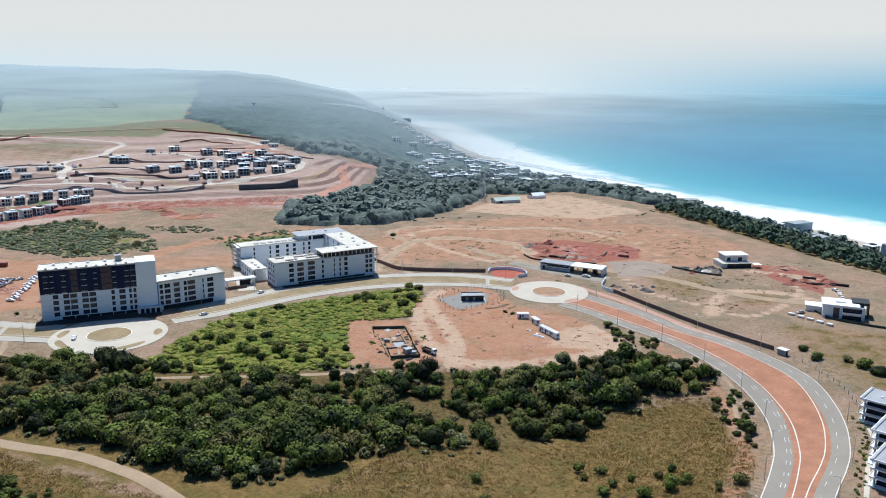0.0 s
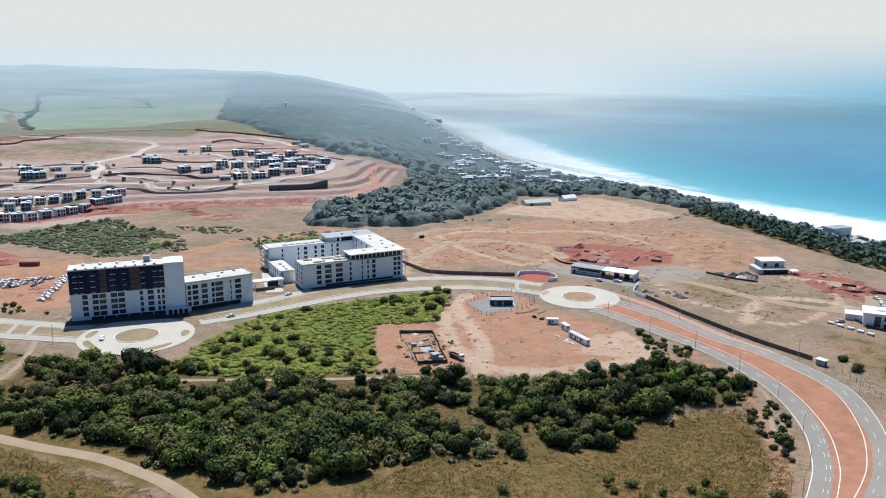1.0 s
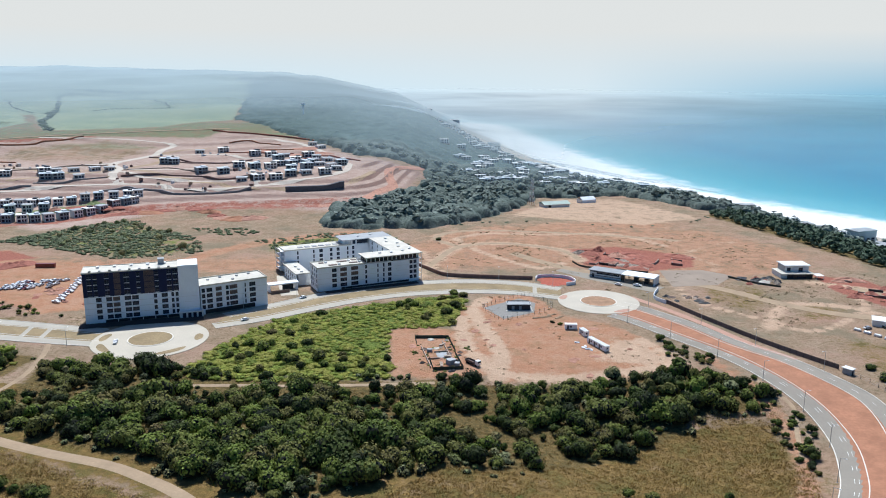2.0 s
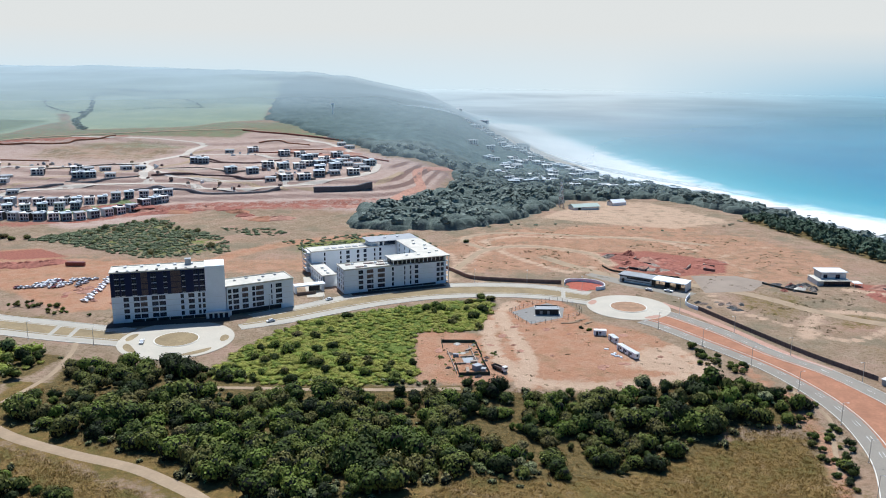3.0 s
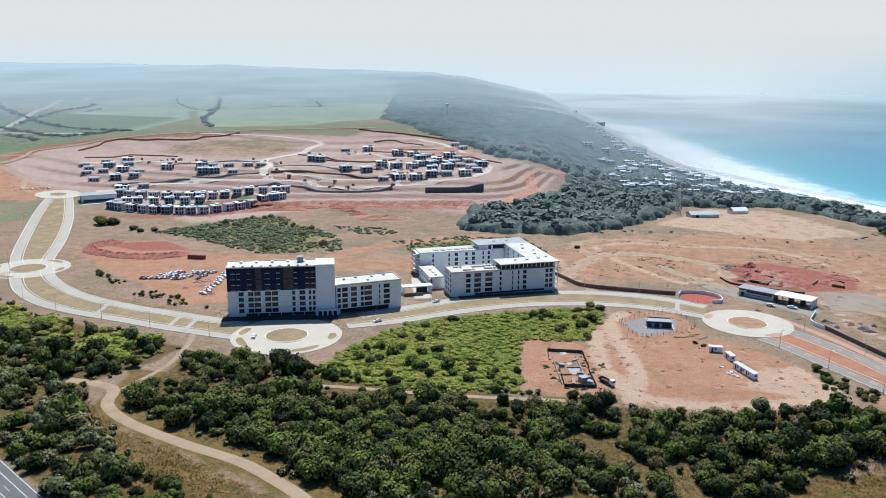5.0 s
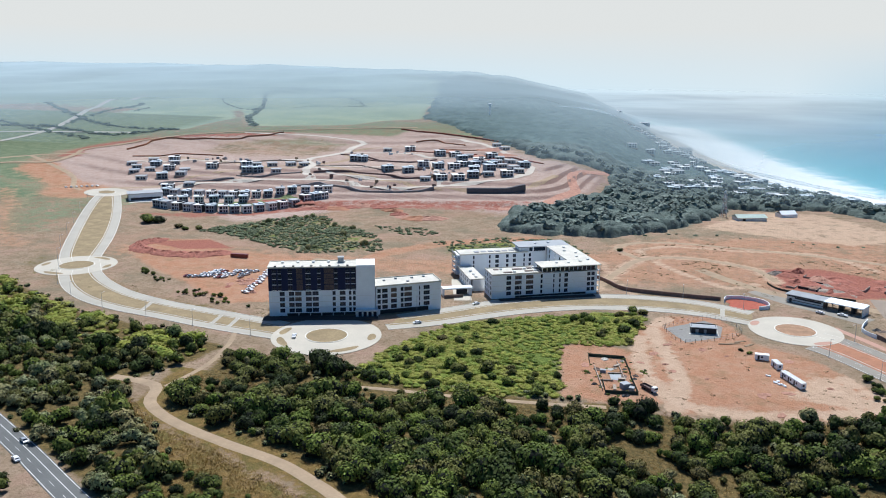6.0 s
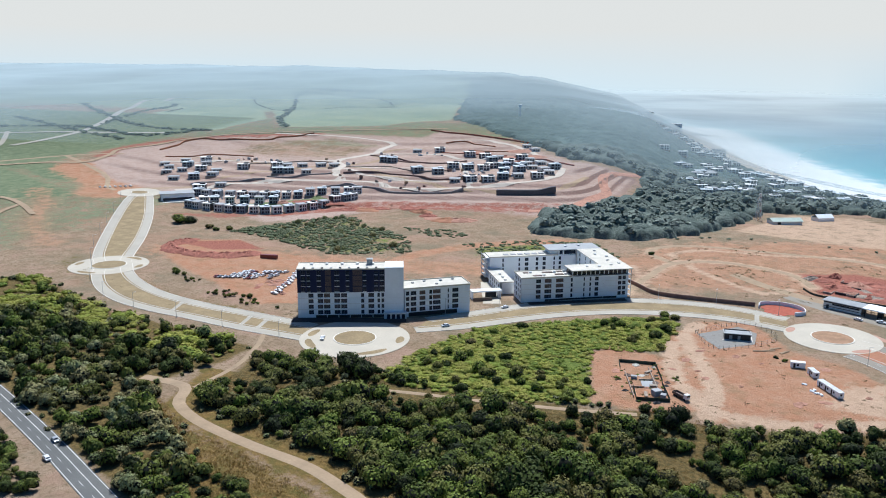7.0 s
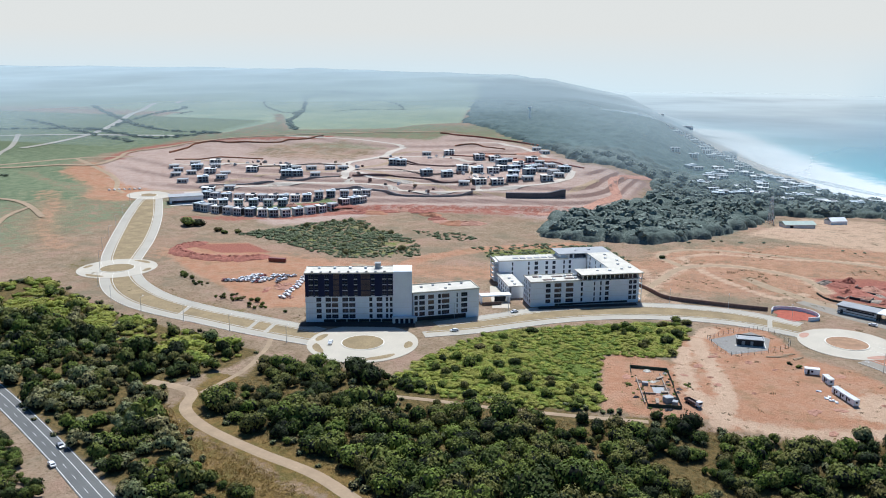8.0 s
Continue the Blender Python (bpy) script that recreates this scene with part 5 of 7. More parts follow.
def crown(rs, blobs, leaves, leaf, flat=0.62, spread=0.55, rise=1.1, ball=ICO):
    """A crown about 2 m across: several lumps, each a core for painted shade under a coat of small tilted leaf sprays.
    """
    vs, fs, base = [], [], 0
    cs = []
    for b in range(blobs):
        a, r = rs.uniform(0, 6.283), spread * math.sqrt(rs.uniform(0, 1)) if b else 0
        rad = rs.uniform(0.34, 0.56) if blobs > 1 else 0.8
        cs.append((r * math.cos(a), r * math.sin(a), flat * rs.uniform(0.55, 1.0) * (1 - 0.5 * r), rad))
    for cx, cy, cz, rad in cs:
        v = ball[0] * np.array([rad * 0.86, rad * 0.86, rad * 0.72]) * rs.uniform(0.85, 1.1, (len(ball[0]), 1)) + (cx, cy, cz)
        vs.append(v)
        fs.append(ball[1] + base)
        base += len(v)
    n = leaves
    pick = rs.integers(0, blobs, n)
    c = np.array(cs)[pick]
    d = rs.normal(size=(n, 3))
    # few sprays low down, so the core's painted shade shows at the sides
    d[:, 2] = np.abs(d[:, 2]) * rise - 0.08 + 0.3 * (rise - 1.1)
    d /= np.linalg.norm(d, axis=1, keepdims=True)
    p = c[:, :3] + d * c[:, 3:4] * rs.uniform(0.85, 1.18, (n, 1)) * np.array([1, 1, 0.85])
    t1 = np.cross(d + rs.normal(size=(n, 3)) * 0.22, rs.normal(size=(n, 3)))
    t1 /= np.linalg.norm(t1, axis=1, keepdims=True) + 1e-9
    t2 = np.cross(t1, d + rs.normal(size=(n, 3)) * 0.22)
    t2 /= np.linalg.norm(t2, axis=1, keepdims=True) + 1e-9
    s = leaf * rs.uniform(0.6, 1.3, (n, 1))
    quad = np.stack([p - t1 * s, p - t2 * s * 0.7, p + t1 * s, p + t2 * s * 0.7], 1).reshape(-1, 3)
    q = np.arange(n) * 4 + base
    vs.append(quad)
    fs.append(np.concatenate([np.stack([q, q + 1, q + 2], 1), np.stack([q, q + 2, q + 3], 1)]))
    fs = np.concatenate(fs)
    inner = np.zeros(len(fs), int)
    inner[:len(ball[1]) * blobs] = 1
    return np.concatenate(vs), fs, inner


def merged(name, crowns, spots, mat, label, rs, zscale=(0.85, 1.25), lift=0.0, core=None):
    """One mesh of many bushes: spots are x, y, radius."""
    V, F, T, N, base = [], [], [], [], 0
    if not len(spots):
        return None
    zs = height(spots[:, 0], spots[:, 1])
    for (x, y, r), z in zip(spots, zs):
        v, f, inn = crowns[rs.integers(0, len(crowns))]
        N.append(inn)
        a = rs.uniform(0, 6.283)
        c, s = math.cos(a), math.sin(a)
        hs = rs.uniform(*zscale)
        w = np.stack([(v[:, 0] * c - v[:, 1] * s) * r + x, (v[:, 0] * s + v[:, 1] * c) * r + y, v[:, 2] * r * hs + z + lift * r], 1)
        V.append(w)
        F.append(f + base)
        T.append(np.full(len(v), rs.uniform(0, 1)))
        base += len(v)
    me = tri_mesh(name, np.concatenate(V), np.concatenate(F), mat, np.concatenate(T), np.concatenate(N), core)
    return tagged(new(name, me), label, "vegetation", kind="stuff")


def scatter(outline, gap, rs, keep=1.0, rad=(0.5, 0.9), holes=(), clump=0.0, clear=0.0):
    """Jittered spots inside an outline, thinned in patches where clump is above 0."""
    xs, ys = [p[0] for p in outline], [p[1] for p in outline]
    X, Y = np.meshgrid(np.arange(min(xs), max(xs), gap), np.arange(min(ys), max(ys), gap))
    x = X.ravel() + rs.uniform(-0.45, 0.45, X.size) * gap
    y = Y.ravel() + rs.uniform(-0.45, 0.45, X.size) * gap
    ok = (poly_dist(x, y, outline) < clear) & (rs.uniform(0, 1, x.size) < keep)
    for h in holes:
        ok &= poly_dist(x, y, h) > 2
    x, y = x[ok], y[ok]
    r = rs.uniform(*rad, x.size) * gap
    if clump:
        nz = np.array([noise.noise((a * 0.028, b * 0.028, 3.7)) for a, b in zip(x, y)])
        ok = nz > clump - 0.5
        x, y, r = x[ok], y[ok], (r * (0.8 + 0.5 * np.clip(nz + 0.3, 0, 1)))[ok]
    return np.stack([x, y, r], 1)


def off_lines(spots, lines, gap):
    ok = np.ones(len(spots), bool)
    for l in lines:
        for a, b in spline(l, 3):
            ok &= (spots[:, 0] - a) ** 2 + (spots[:, 1] - b) ** 2 > (gap + spots[:, 2] * 0.8) ** 2
    return spots[ok]


rs = np.random.default_rng(11)
FINE = [crown(rs, int(rs.integers(5, 9)), 760, 0.072, ball=ICO_LOW) for _ in range(6)]
MID = [crown(rs, int(rs.integers(4, 7)), 420, 0.092, ball=ICO_LOW) for _ in range(7)]
LOW = [crown(rs, 4, 210, 0.095, flat=0.4, ball=ICO_LOW) for _ in range(6)]
SPARSE = [crown(rs, 4, 84, 0.145, flat=0.4, ball=ICO_LOW) for _ in range(6)]


def tussock(rs, n):
    """A tuft of thin leaning grass blades about 2 m across."""
    p = np.column_stack([rs.normal(size=(n, 2)) * 0.5, np.zeros(n)])
    a = rs.uniform(0, 6.283, n)
    side = np.column_stack([np.cos(a), np.sin(a), np.zeros(n)]) * 0.085
    tip = p + np.column_stack([rs.normal(size=(n, 2)) * 0.22, rs.uniform(0.35, 1.0, n)])
    v = np.stack([p - side, p + side, tip], 1).reshape(-1, 3)
    return v, np.arange(3 * n).reshape(-1, 3), np.zeros(n, int)


BLADES = [tussock(rs, 26) for _ in range(8)]
FARC = [crown(rs, 3, 28, 0.26, rise=2.2, ball=ICO_LOW) for _ in range(6)]
PATHS = [[(-236, 272), (-213, 270), (-204, 255), (-186, 244), (-158, 235), (-133, 229), (-117, 222), (-101, 213)], [(-208, 270), (-206, 297), (-212, 324)], [(-152, 293), (-118, 298), (-95, 300), (-58, 306), (-32, 312)],
         [(104, 330), (112, 308), (108, 288), (104, 268)]]
ROADS = [MAIN_N, MAIN_S, WEST_S, WEST_N, EAST_S, EAST_N, UP_L, UP_R]

# single trees of the thicket
belt = off_lines(scatter(BELT, 5.9, rs, 0.9, (0.36, 1.15), clump=0.16), PATHS, 2.0)
left = off_lines(scatter(LEFTB, 5.9, rs, 0.94, (0.36, 1.1), clump=0.1), PATHS, 3.0)
left = off_lines(left, [HIGHWAY], 1.0)
left = left[np.array([poly_dist(left[:, 0], left[:, 1], [(-420, 305), (-340, 262), (-274, 232), (-224, 208), (-187, 189), (-130, 160), (-300, 100), (-500, 200)]) > 8])[0]]
big = rs.uniform(0, 1, len(belt)) < 300 / max(1, len(belt)) * (belt[:, 2] > 3.6) * 1.6
singles = belt[big][:290]
rest = np.concatenate([belt[~big], belt[big][290:], left])


def limb(bm, a, b, r0, r1):
    a, b = Vector(a), Vector(b)
    d = b - a
    m = Matrix.Translation((a + b) / 2) @ d.to_track_quat("Z", "Y").to_matrix().to_4x4()
    bmesh.ops.create_cone(bm, cap_ends=False, segments=6, radius1=r0, radius2=r1, depth=d.length, matrix=m)


CROWN_ME = [tri_mesh("crown", v * (1, 1, 0.95), f, LEAF, np.zeros(len(v)), inn, SHADE_CORE) for v, f, inn in FINE]
TRUNK_ME = []
for k in range(3):
    bm = bmesh.new()
    rg = random.Random(k)
    limb(bm, (0, 0, -0.15), (0.03, 0.02, 0.3), 0.06, 0.045)
    for j in range(4):
        a = j * 1.57 + rg.uniform(-0.4, 0.4)
        limb(bm, (0.03, 0.02, 0.27), (math.cos(a) * 0.4, math.sin(a) * 0.4, 0.55 + rg.uniform(0, 0.15)), 0.035, 0.012)
    me = bpy.data.meshes.new("trunk")
    bm.to_mesh(me)
    bm.free()
    me.materials.append(BARK)
    TRUNK_ME.append(me)


def tree(x, y, r, i, hs=1.0, label="dense dark green coastal bush in the thicket", group="bushes of the thicket"):
    t = thing("tree", x, y, hz(x, y) - 0.1, float(rs.uniform(0, 360)), label, "tree", group)
    t.scale = (r, r, r * hs)
    shared("trunk", TRUNK_ME[i % 3], t, Matrix())
    shared("crown", CROWN_ME[i % len(CROWN_ME)], t, Matrix())
    return t


for i, (x, y, r) in enumerate(singles):
    tree(x, y, r * 1.05, i, float(rs.uniform(1.05, 1.45)))
for i, (x, y, r) in enumerate([(157, 345, 3.4), (158.5, 334, 4.2), (176, 325, 5), (178, 317, 5), (172, 332, 3.5), (-57, 580, 3.2), (-28, 437, 3.6), (-34, 439, 4.0), (-434, 548, 9), (-426, 552, 7),
                               (-398, 540, 5), (-388, 535, 4), (-380, 541, 4), (20, 395, 1.6), (24, 392, 1.8), (27, 389, 1.2)]):
    tree(x, y, r, i + 2, 0.9, "lone dark green bush on dry grass", "lone bushes")
lit = (rest[:, 0] < -212) & (rest[:, 1] > 296 + (-215 - rest[:, 0]) * 0.16) & (rs.uniform(0, 1, len(rest)) < 0.8)
merged("green_thicket", LOW, rest[lit] * (1, 1, 1.25), LEAF_BRIGHT, "bright green bushes beside the west road", rs, (0.4, 0.75))
rest = rest[~lit]
pale = rs.uniform(0, 1, len(rest)) < 0.12 + 0.4 * smooth((288 - rest[:, 1]) / 40) * smooth((20 - rest[:, 0]) / 50)
merged("olive_thicket", MID, rest[pale], LEAF_OLIVE, "paler olive green bushes in the thicket", rs, (0.95, 1.4), core=SHADE_CORE)
rest = rest[~pale]
merged("thicket", MID, rest, LEAF, "dense dark green coastal thicket", rs, (1.0, 1.5), core=SHADE_CORE)
edge = np.concatenate([scatter(BELT, 3.4, rs, 0.3, (0.4, 0.8), clear=4, clump=0.35), scatter(LEFTB, 3.6, rs, 0.33, (0.4, 0.7), clear=4, clump=0.35)])
edge = off_lines(edge, PATHS + ROADS + [HIGHWAY], 1.5)
merged("undergrowth", SPARSE, edge, LEAF_OLIVE, "low olive green shrubs among the thicket", rs, core=SHADE_CORE)

# bright scrub above the thicket, on the knolls and by the road
g = off_lines(scatter(GREENF, 3.0, rs, 0.98, (0.8, 1.5), clump=0.03), ROADS, 5.5)
merged("green_scrub", LOW, g, LEAF_BRIGHT, "bright green low scrub beside the road", rs, (0.3, 0.62))
g2 = off_lines(scatter(GREENF, 7.5, rs, 0.45, (0.3, 0.6), clump=0.4), ROADS, 6)
merged("dark_scrub", MID, g2, LEAF, "darker bushes in the green scrub", rs, core=SHADE_CORE)
knoll = np.concatenate([scatter(HILL, 4.0, rs, 0.97, (0.6, 1.05), clump=0.03), scatter(BACKGREEN, 4.6, rs, 0.85, (0.4, 0.8), clump=0.1),
                        scatter([(-262, 600), (-215, 606), (-190, 585), (-215, 575)], 4.5, rs, 0.8, (0.4, 0.8))])
merged("knoll_scrub", SPARSE, knoll, LEAF_KNOLL, "green scrub on the bare knoll", rs, (0.35, 0.6))
merged("knoll_bushes", MID, scatter(HILL, 11, rs, 0.35, (0.2, 0.36)), LEAF_OLIVE, "darker bushes on the knoll", rs)
slope = np.concatenate([scatter([(70, 372), (94, 352), (86, 342), (72, 360)], 3.4, rs, 0.8, (0.4, 0.8)), scatter([(104, 342), (116, 312), (113, 280), (107, 282), (110, 312), (100, 336)], 3.6, rs, 0.6, (0.35, 0.75)), scatter([(66, 380), (92, 352), (106, 322), (112, 290), (108, 262), (102, 250), (100, 285), (92, 322), (70, 350)], 4.4, rs, 0.5, (0.35, 0.75), clump=0.3),
                        scatter([(-345, 425), (-300, 392), (-250, 374), (-228, 372), (-240, 384), (-290, 402)], 4, rs, 0.55, (0.3, 0.6), clump=0.3)])
merged("slope_bushes", MID, off_lines(slope, ROADS, 5.5), LEAF, "scattered green bushes on the verge", rs, core=SHADE_CORE)
grass = [(-60, 195), (-20, 245), (30, 256), (64, 288), (80, 304), (104, 302), (110, 280), (100, 240), (78, 190), (20, 165), (-40, 175)]
grass2 = [(-232, 268), (-190, 240), (-150, 226), (-96, 205), (-60, 190), (-100, 168), (-180, 195), (-215, 240)]
dry = scatter([(-60, 200), (-20, 243), (30, 252), (64, 284), (80, 302), (104, 300), (102, 250), (78, 195), (20, 170)], 3.0, rs, 0.5, (0.2, 0.45), clump=0.42)
TUFT = leaf_material("dry_grass_tuft", ((0.25, 0.16, 0.05), (0.35, 0.235, 0.08), (0.19, 0.155, 0.048), (0.38, 0.265, 0.10)), 0.2)
merged("dry_tufts", BLADES, off_lines(dry, ROADS + PATHS, 5), TUFT, "tufts of dry yellow grass", rs, (0.3, 0.6))
fine = np.concatenate([scatter(grass, 1.7, rs, 0.9, (0.45, 1.0), clump=0.1), scatter(grass2, 1.7, rs, 0.9, (0.45, 1.0), clump=0.1), scatter(BELT, 2.6, rs, 0.8, (0.35, 0.6), clear=3)])
merged("grass_slope", BLADES, off_lines(fine, ROADS + PATHS + [HIGHWAY], 4), TUFT, "rough dry golden grass on the foreground slope", rs, (0.28, 0.55))
tufts = np.concatenate([scatter(SITE, 4.0, rs, 0.22, (0.12, 0.32)), scatter([(-60, 500), (-40, 600), (120, 600), (180, 520), (150, 400), (100, 430), (0, 490)], 6, rs, 0.2, (0.1, 0.3), clump=0.4), scatter([(-60, 480), (-70, 600), (20, 640), (150, 640), (200, 560), (240, 480), (170, 420), (150, 380), (100, 440), (30, 500)], 3.6, rs, 0.22, (0.15, 0.45), clump=0.5),
                        scatter([(-430, 420), (-330, 400), (-220, 380), (-210, 360), (-300, 360), (-380, 395)], 3.2, rs, 0.4, (0.15, 0.4), clump=0.4)])
merged("weed_tufts", BLADES, off_lines(tufts, ROADS, 6), leaf_material("weed_leaf", ((0.22, 0.17, 0.09), (0.30, 0.23, 0.135), (0.19, 0.175, 0.085)), 0.2), "dry weeds on bare earth", rs, (0.3, 0.7))
front = scatter([(-45, 175), (-20, 222), (60, 240), (95, 225), (85, 190), (20, 160)], 9, rs, 0.35, (0.2, 0.42), clump=0.3)
merged("front_bushes", MID, off_lines(front, ROADS, 6), LEAF, "scattered bushes on the dry grass slope", rs, core=SHADE_CORE)
low_left = scatter([(-214, 238), (-190, 228), (-161, 212), (-130, 206), (-104, 192), (-150, 178), (-180, 196)], 4.6, rs, 0.85, (0.35, 0.9), clump=0.14)
merged("roadside_bushes", MID, off_lines(low_left, PATHS + [HIGHWAY], 7), LEAF, "bushes between track and road", rs, core=SHADE_CORE)
road_low = scatter([(-420, 290), (-340, 250), (-274, 222), (-230, 200), (-200, 184), (-215, 175), (-300, 210), (-430, 270)], 4.2, rs, 0.9, (0.45, 1.0))
merged("roadside_hedge", MID, off_lines(road_low, [HIGHWAY], 7.5), LEAF, "hedge of bushes below the road", rs, core=SHADE_CORE)

# woods on the far hills and down to the beach
w = scatter(FOREST, 9.5, rs, 0.98, (0.7, 1.1))
w = w[(inland_of(w[:, 0], w[:, 1]) > 12) & (w[:, 1] < 1500)]
w2 = scatter(FOREST, 19, rs, 0.97, (0.7, 1.0))
w2 = w2[(inland_of(w2[:, 0], w2[:, 1]) > 16) & (w2[:, 1] >= 1500)]
# leaf greens greyed and lightened: distance haze put into the colour
LEAF_MIDF = leaf_material("hazed_valley_leaf", ((0.13, 0.165, 0.145), (0.19, 0.22, 0.185), (0.235, 0.245, 0.20), (0.15, 0.185, 0.155)), 0.3)
domes = np.concatenate([w, w2])
merged("valley_forest", FARC, w[(w[:, 1] < 960) & (rs.uniform(0, 1, len(w)) < 0.6)], LEAF_MIDF, "haze-paled grey-green valley forest between houses", rs, (0.6, 0.9), 0.25)
w = w[w[:, 1] >= 960]


def canopy(name, spots, near, far, step, high, mat, label):
    """A closed forest canopy: one dome for each crown, blended over a grid of points."""
    x0, x1 = spots[:, 0].min() - 12, spots[:, 0].max() + 12
    nx, ny = int((x1 - x0) / step) + 1, int((far - near) / step) + 1
    Z, T = np.full((ny, nx), -1.0), np.zeros((ny, nx))
    for cx, cy, r in spots:
        k, tint = rs.uniform(0.45, 1.3), rs.uniform(0, 1)
        i0, i1 = max(0, int((cx - r * 1.0 - x0) / step)), min(nx, int((cx + r * 1.0 - x0) / step) + 2)
        j0, j1 = max(0, int((cy - r * 1.0 - near) / step)), min(ny, int((cy + r * 1.0 - near) / step) + 2)
        if i0 >= i1 or j0 >= j1:
            continue
        gx_, gy_ = np.meshgrid(np.arange(i0, i1) * step + x0 - cx, np.arange(j0, j1) * step + near - cy)
        d2 = (gx_ ** 2 + gy_ ** 2) / (r * 1.0) ** 2
        top = np.where(d2 < 1, high * (0.2 + k * np.sqrt(np.maximum(0, 1 - d2))), -1.0)
        over = top > Z[j0:j1, i0:i1]
        Z[j0:j1, i0:i1][over] = top[over]
        T[j0:j1, i0:i1][over] = tint
    X, Y = np.meshgrid(np.arange(nx) * step + x0, np.arange(ny) * step + near)
    X = X + rs.uniform(-0.3, 0.3, X.shape) * step
    Y = Y + rs.uniform(-0.3, 0.3, X.shape) * step
    full = Z >= 0
    H = height(X.ravel(), Y.ravel()) + np.where(full, Z + rs.uniform(-0.35, 0.35, Z.shape), -2.0).ravel()
    idx = np.arange(nx * ny).reshape(ny, nx)
    some = full[:-1, :-1] | full[1:, :-1] | full[:-1, 1:] | full[1:, 1:]
    a, b, c2, d = idx[:-1, :-1][some], idx[:-1, 1:][some], idx[1:, 1:][some], idx[1:, :-1][some]
    f = np.concatenate([np.stack([a, b, c2], 1), np.stack([a, c2, d], 1)])
    used, inv = np.unique(f, return_inverse=True)
    v = np.stack([X.ravel(), Y.ravel(), H], 1)[used]
    me = tri_mesh(name, v, inv.reshape(-1, 3), mat, T.ravel()[used])
    return tagged(new(name, me), label, "vegetation", kind="stuff")


def canopy_material(name, dark, light):
    m, nt, b, pos = start(name, 0.9, 0, 0.05)
    n1, n2, n3 = noise_tex(nt, 0.012, 4, 0.6, pos), noise_tex(nt, 0.16, 5, 0.7, pos), noise_tex(nt, 0.7, 4, 0.7, pos)
    c = mixed(nt, ranged(nt, n2, 0.35, 0.65), dark, light)
    c = mixed(nt, ranged(nt, n1, 0.42, 0.62, 0, 0.6), c, tuple(k * 0.8 for k in dark))
    c = mixed(nt, ranged(nt, n3, 0.42, 0.62, 0, 0.75), c, tuple(k * 0.5 for k in dark))
    c = mixed(nt, ranged(nt, attr(nt, "tint"), 0.3, 1.0, 0, 0.7), c, tuple(k * 0.6 for k in dark))
    nt.links.new(c, b.inputs["Base Color"])
    bumped(nt, b, n3, 0.8, 1.5)
    return m


# canopy colours paled and blued to carry haze
canopy("near_canopy", domes[domes[:, 1] < 1000], 600, 1000, 2.2, 5.4, canopy_material("hazed_valley_canopy", (0.14, 0.175, 0.155), (0.225, 0.255, 0.22)), "haze-paled grey-green closed forest canopy in the valley")
canopy("far_canopy", domes[domes[:, 1] >= 985], 985, 2900, 4.0, 4.2, canopy_material("hazed_hill_canopy", (0.125, 0.175, 0.165), (0.18, 0.235, 0.21)), "hazy blue-green forest canopy on the far hills")
c = scatter(COASTWOOD, 7.2, rs, 0.96, (0.6, 0.95))
c = c[inland_of(c[:, 0], c[:, 1]) > 14]
LEAF_COAST = leaf_material("coast_leaf", ((0.05, 0.08, 0.05), (0.085, 0.12, 0.075), (0.12, 0.145, 0.09), (0.06, 0.095, 0.055)), 0.2)
merged("beach_wood", FARC, c, LEAF_COAST, "dark green wood on the slope to the beach", rs, (0.8, 1.2))
nb = scatter([(-159, 690), (-150, 640), (-110, 640), (-70, 660), (-40, 700), (-60, 740), (-118, 715)], 6.0, rs, 0.95, (0.6, 0.9))
merged("valley_trees", SPARSE, nb, LEAF_MIDF, "tall dark trees at the valley head", rs, (0.9, 1.4))
hedge = []
for pts, gap, r in (([(-640, 1060), (-700, 1140), (-740, 1230), (-790, 1330)], 6, 8), ([(-720, 1330), (-640, 1420), (-700, 1560), (-980, 1720)], 7, 5), ([(-790, 1330), (-900, 1400), (-1030, 1560)], 7, 5),
                    ([(-700, 1700), (-560, 1800), (-640, 1900), (-1000, 2100)], 8, 6), ([(-730, 1000), (-850, 1010), (-1000, 1100), (-1250, 1300)], 6, 8), ([(-800, 900), (-950, 960), (-1150, 1050)], 7, 8),
                    ([(-1010, 1300), (-960, 1200)], 14, 6), ([(-760, 1260), (-870, 1480), (-994, 1716), (-885, 1764), (-645, 1846)], 7, 7), ([(-1250, 900), (-1100, 950), (-960, 985), (-796, 936), (-749, 1002)], 6, 9), ([(-939, 1016), (-1072, 1362)], 8, 8), ([(-50, 640), (0, 660), (60, 652), (120, 656), (165, 700)], 8, 3), ([(-1000, 720), (-860, 690), (-760, 660)], 14, 6), ([(-1150, 1750), (-900, 1800), (-800, 1760)], 12, 12)):
    for a, b in spline(pts, gap):
        if r < 4 and rs.uniform() < 0.45:
            continue
        hedge.append((a + rs.uniform(-3, 3), b + rs.uniform(-3, 3), r * rs.uniform(0.6, 1.1)))
merged("field_hedges", FARC, np.array(hedge), LEAF_FAR, "dark hedges and tree lines between the fields", rs, (0.25, 0.4))


# ---- houses ----
STONE = plain("blue_grey_house_render", (0.30, 0.36, 0.39), 0.8, vary=0.12)
SLATE = plain("pale_slate_roof", (0.50, 0.56, 0.60), 0.6, vary=0.15)


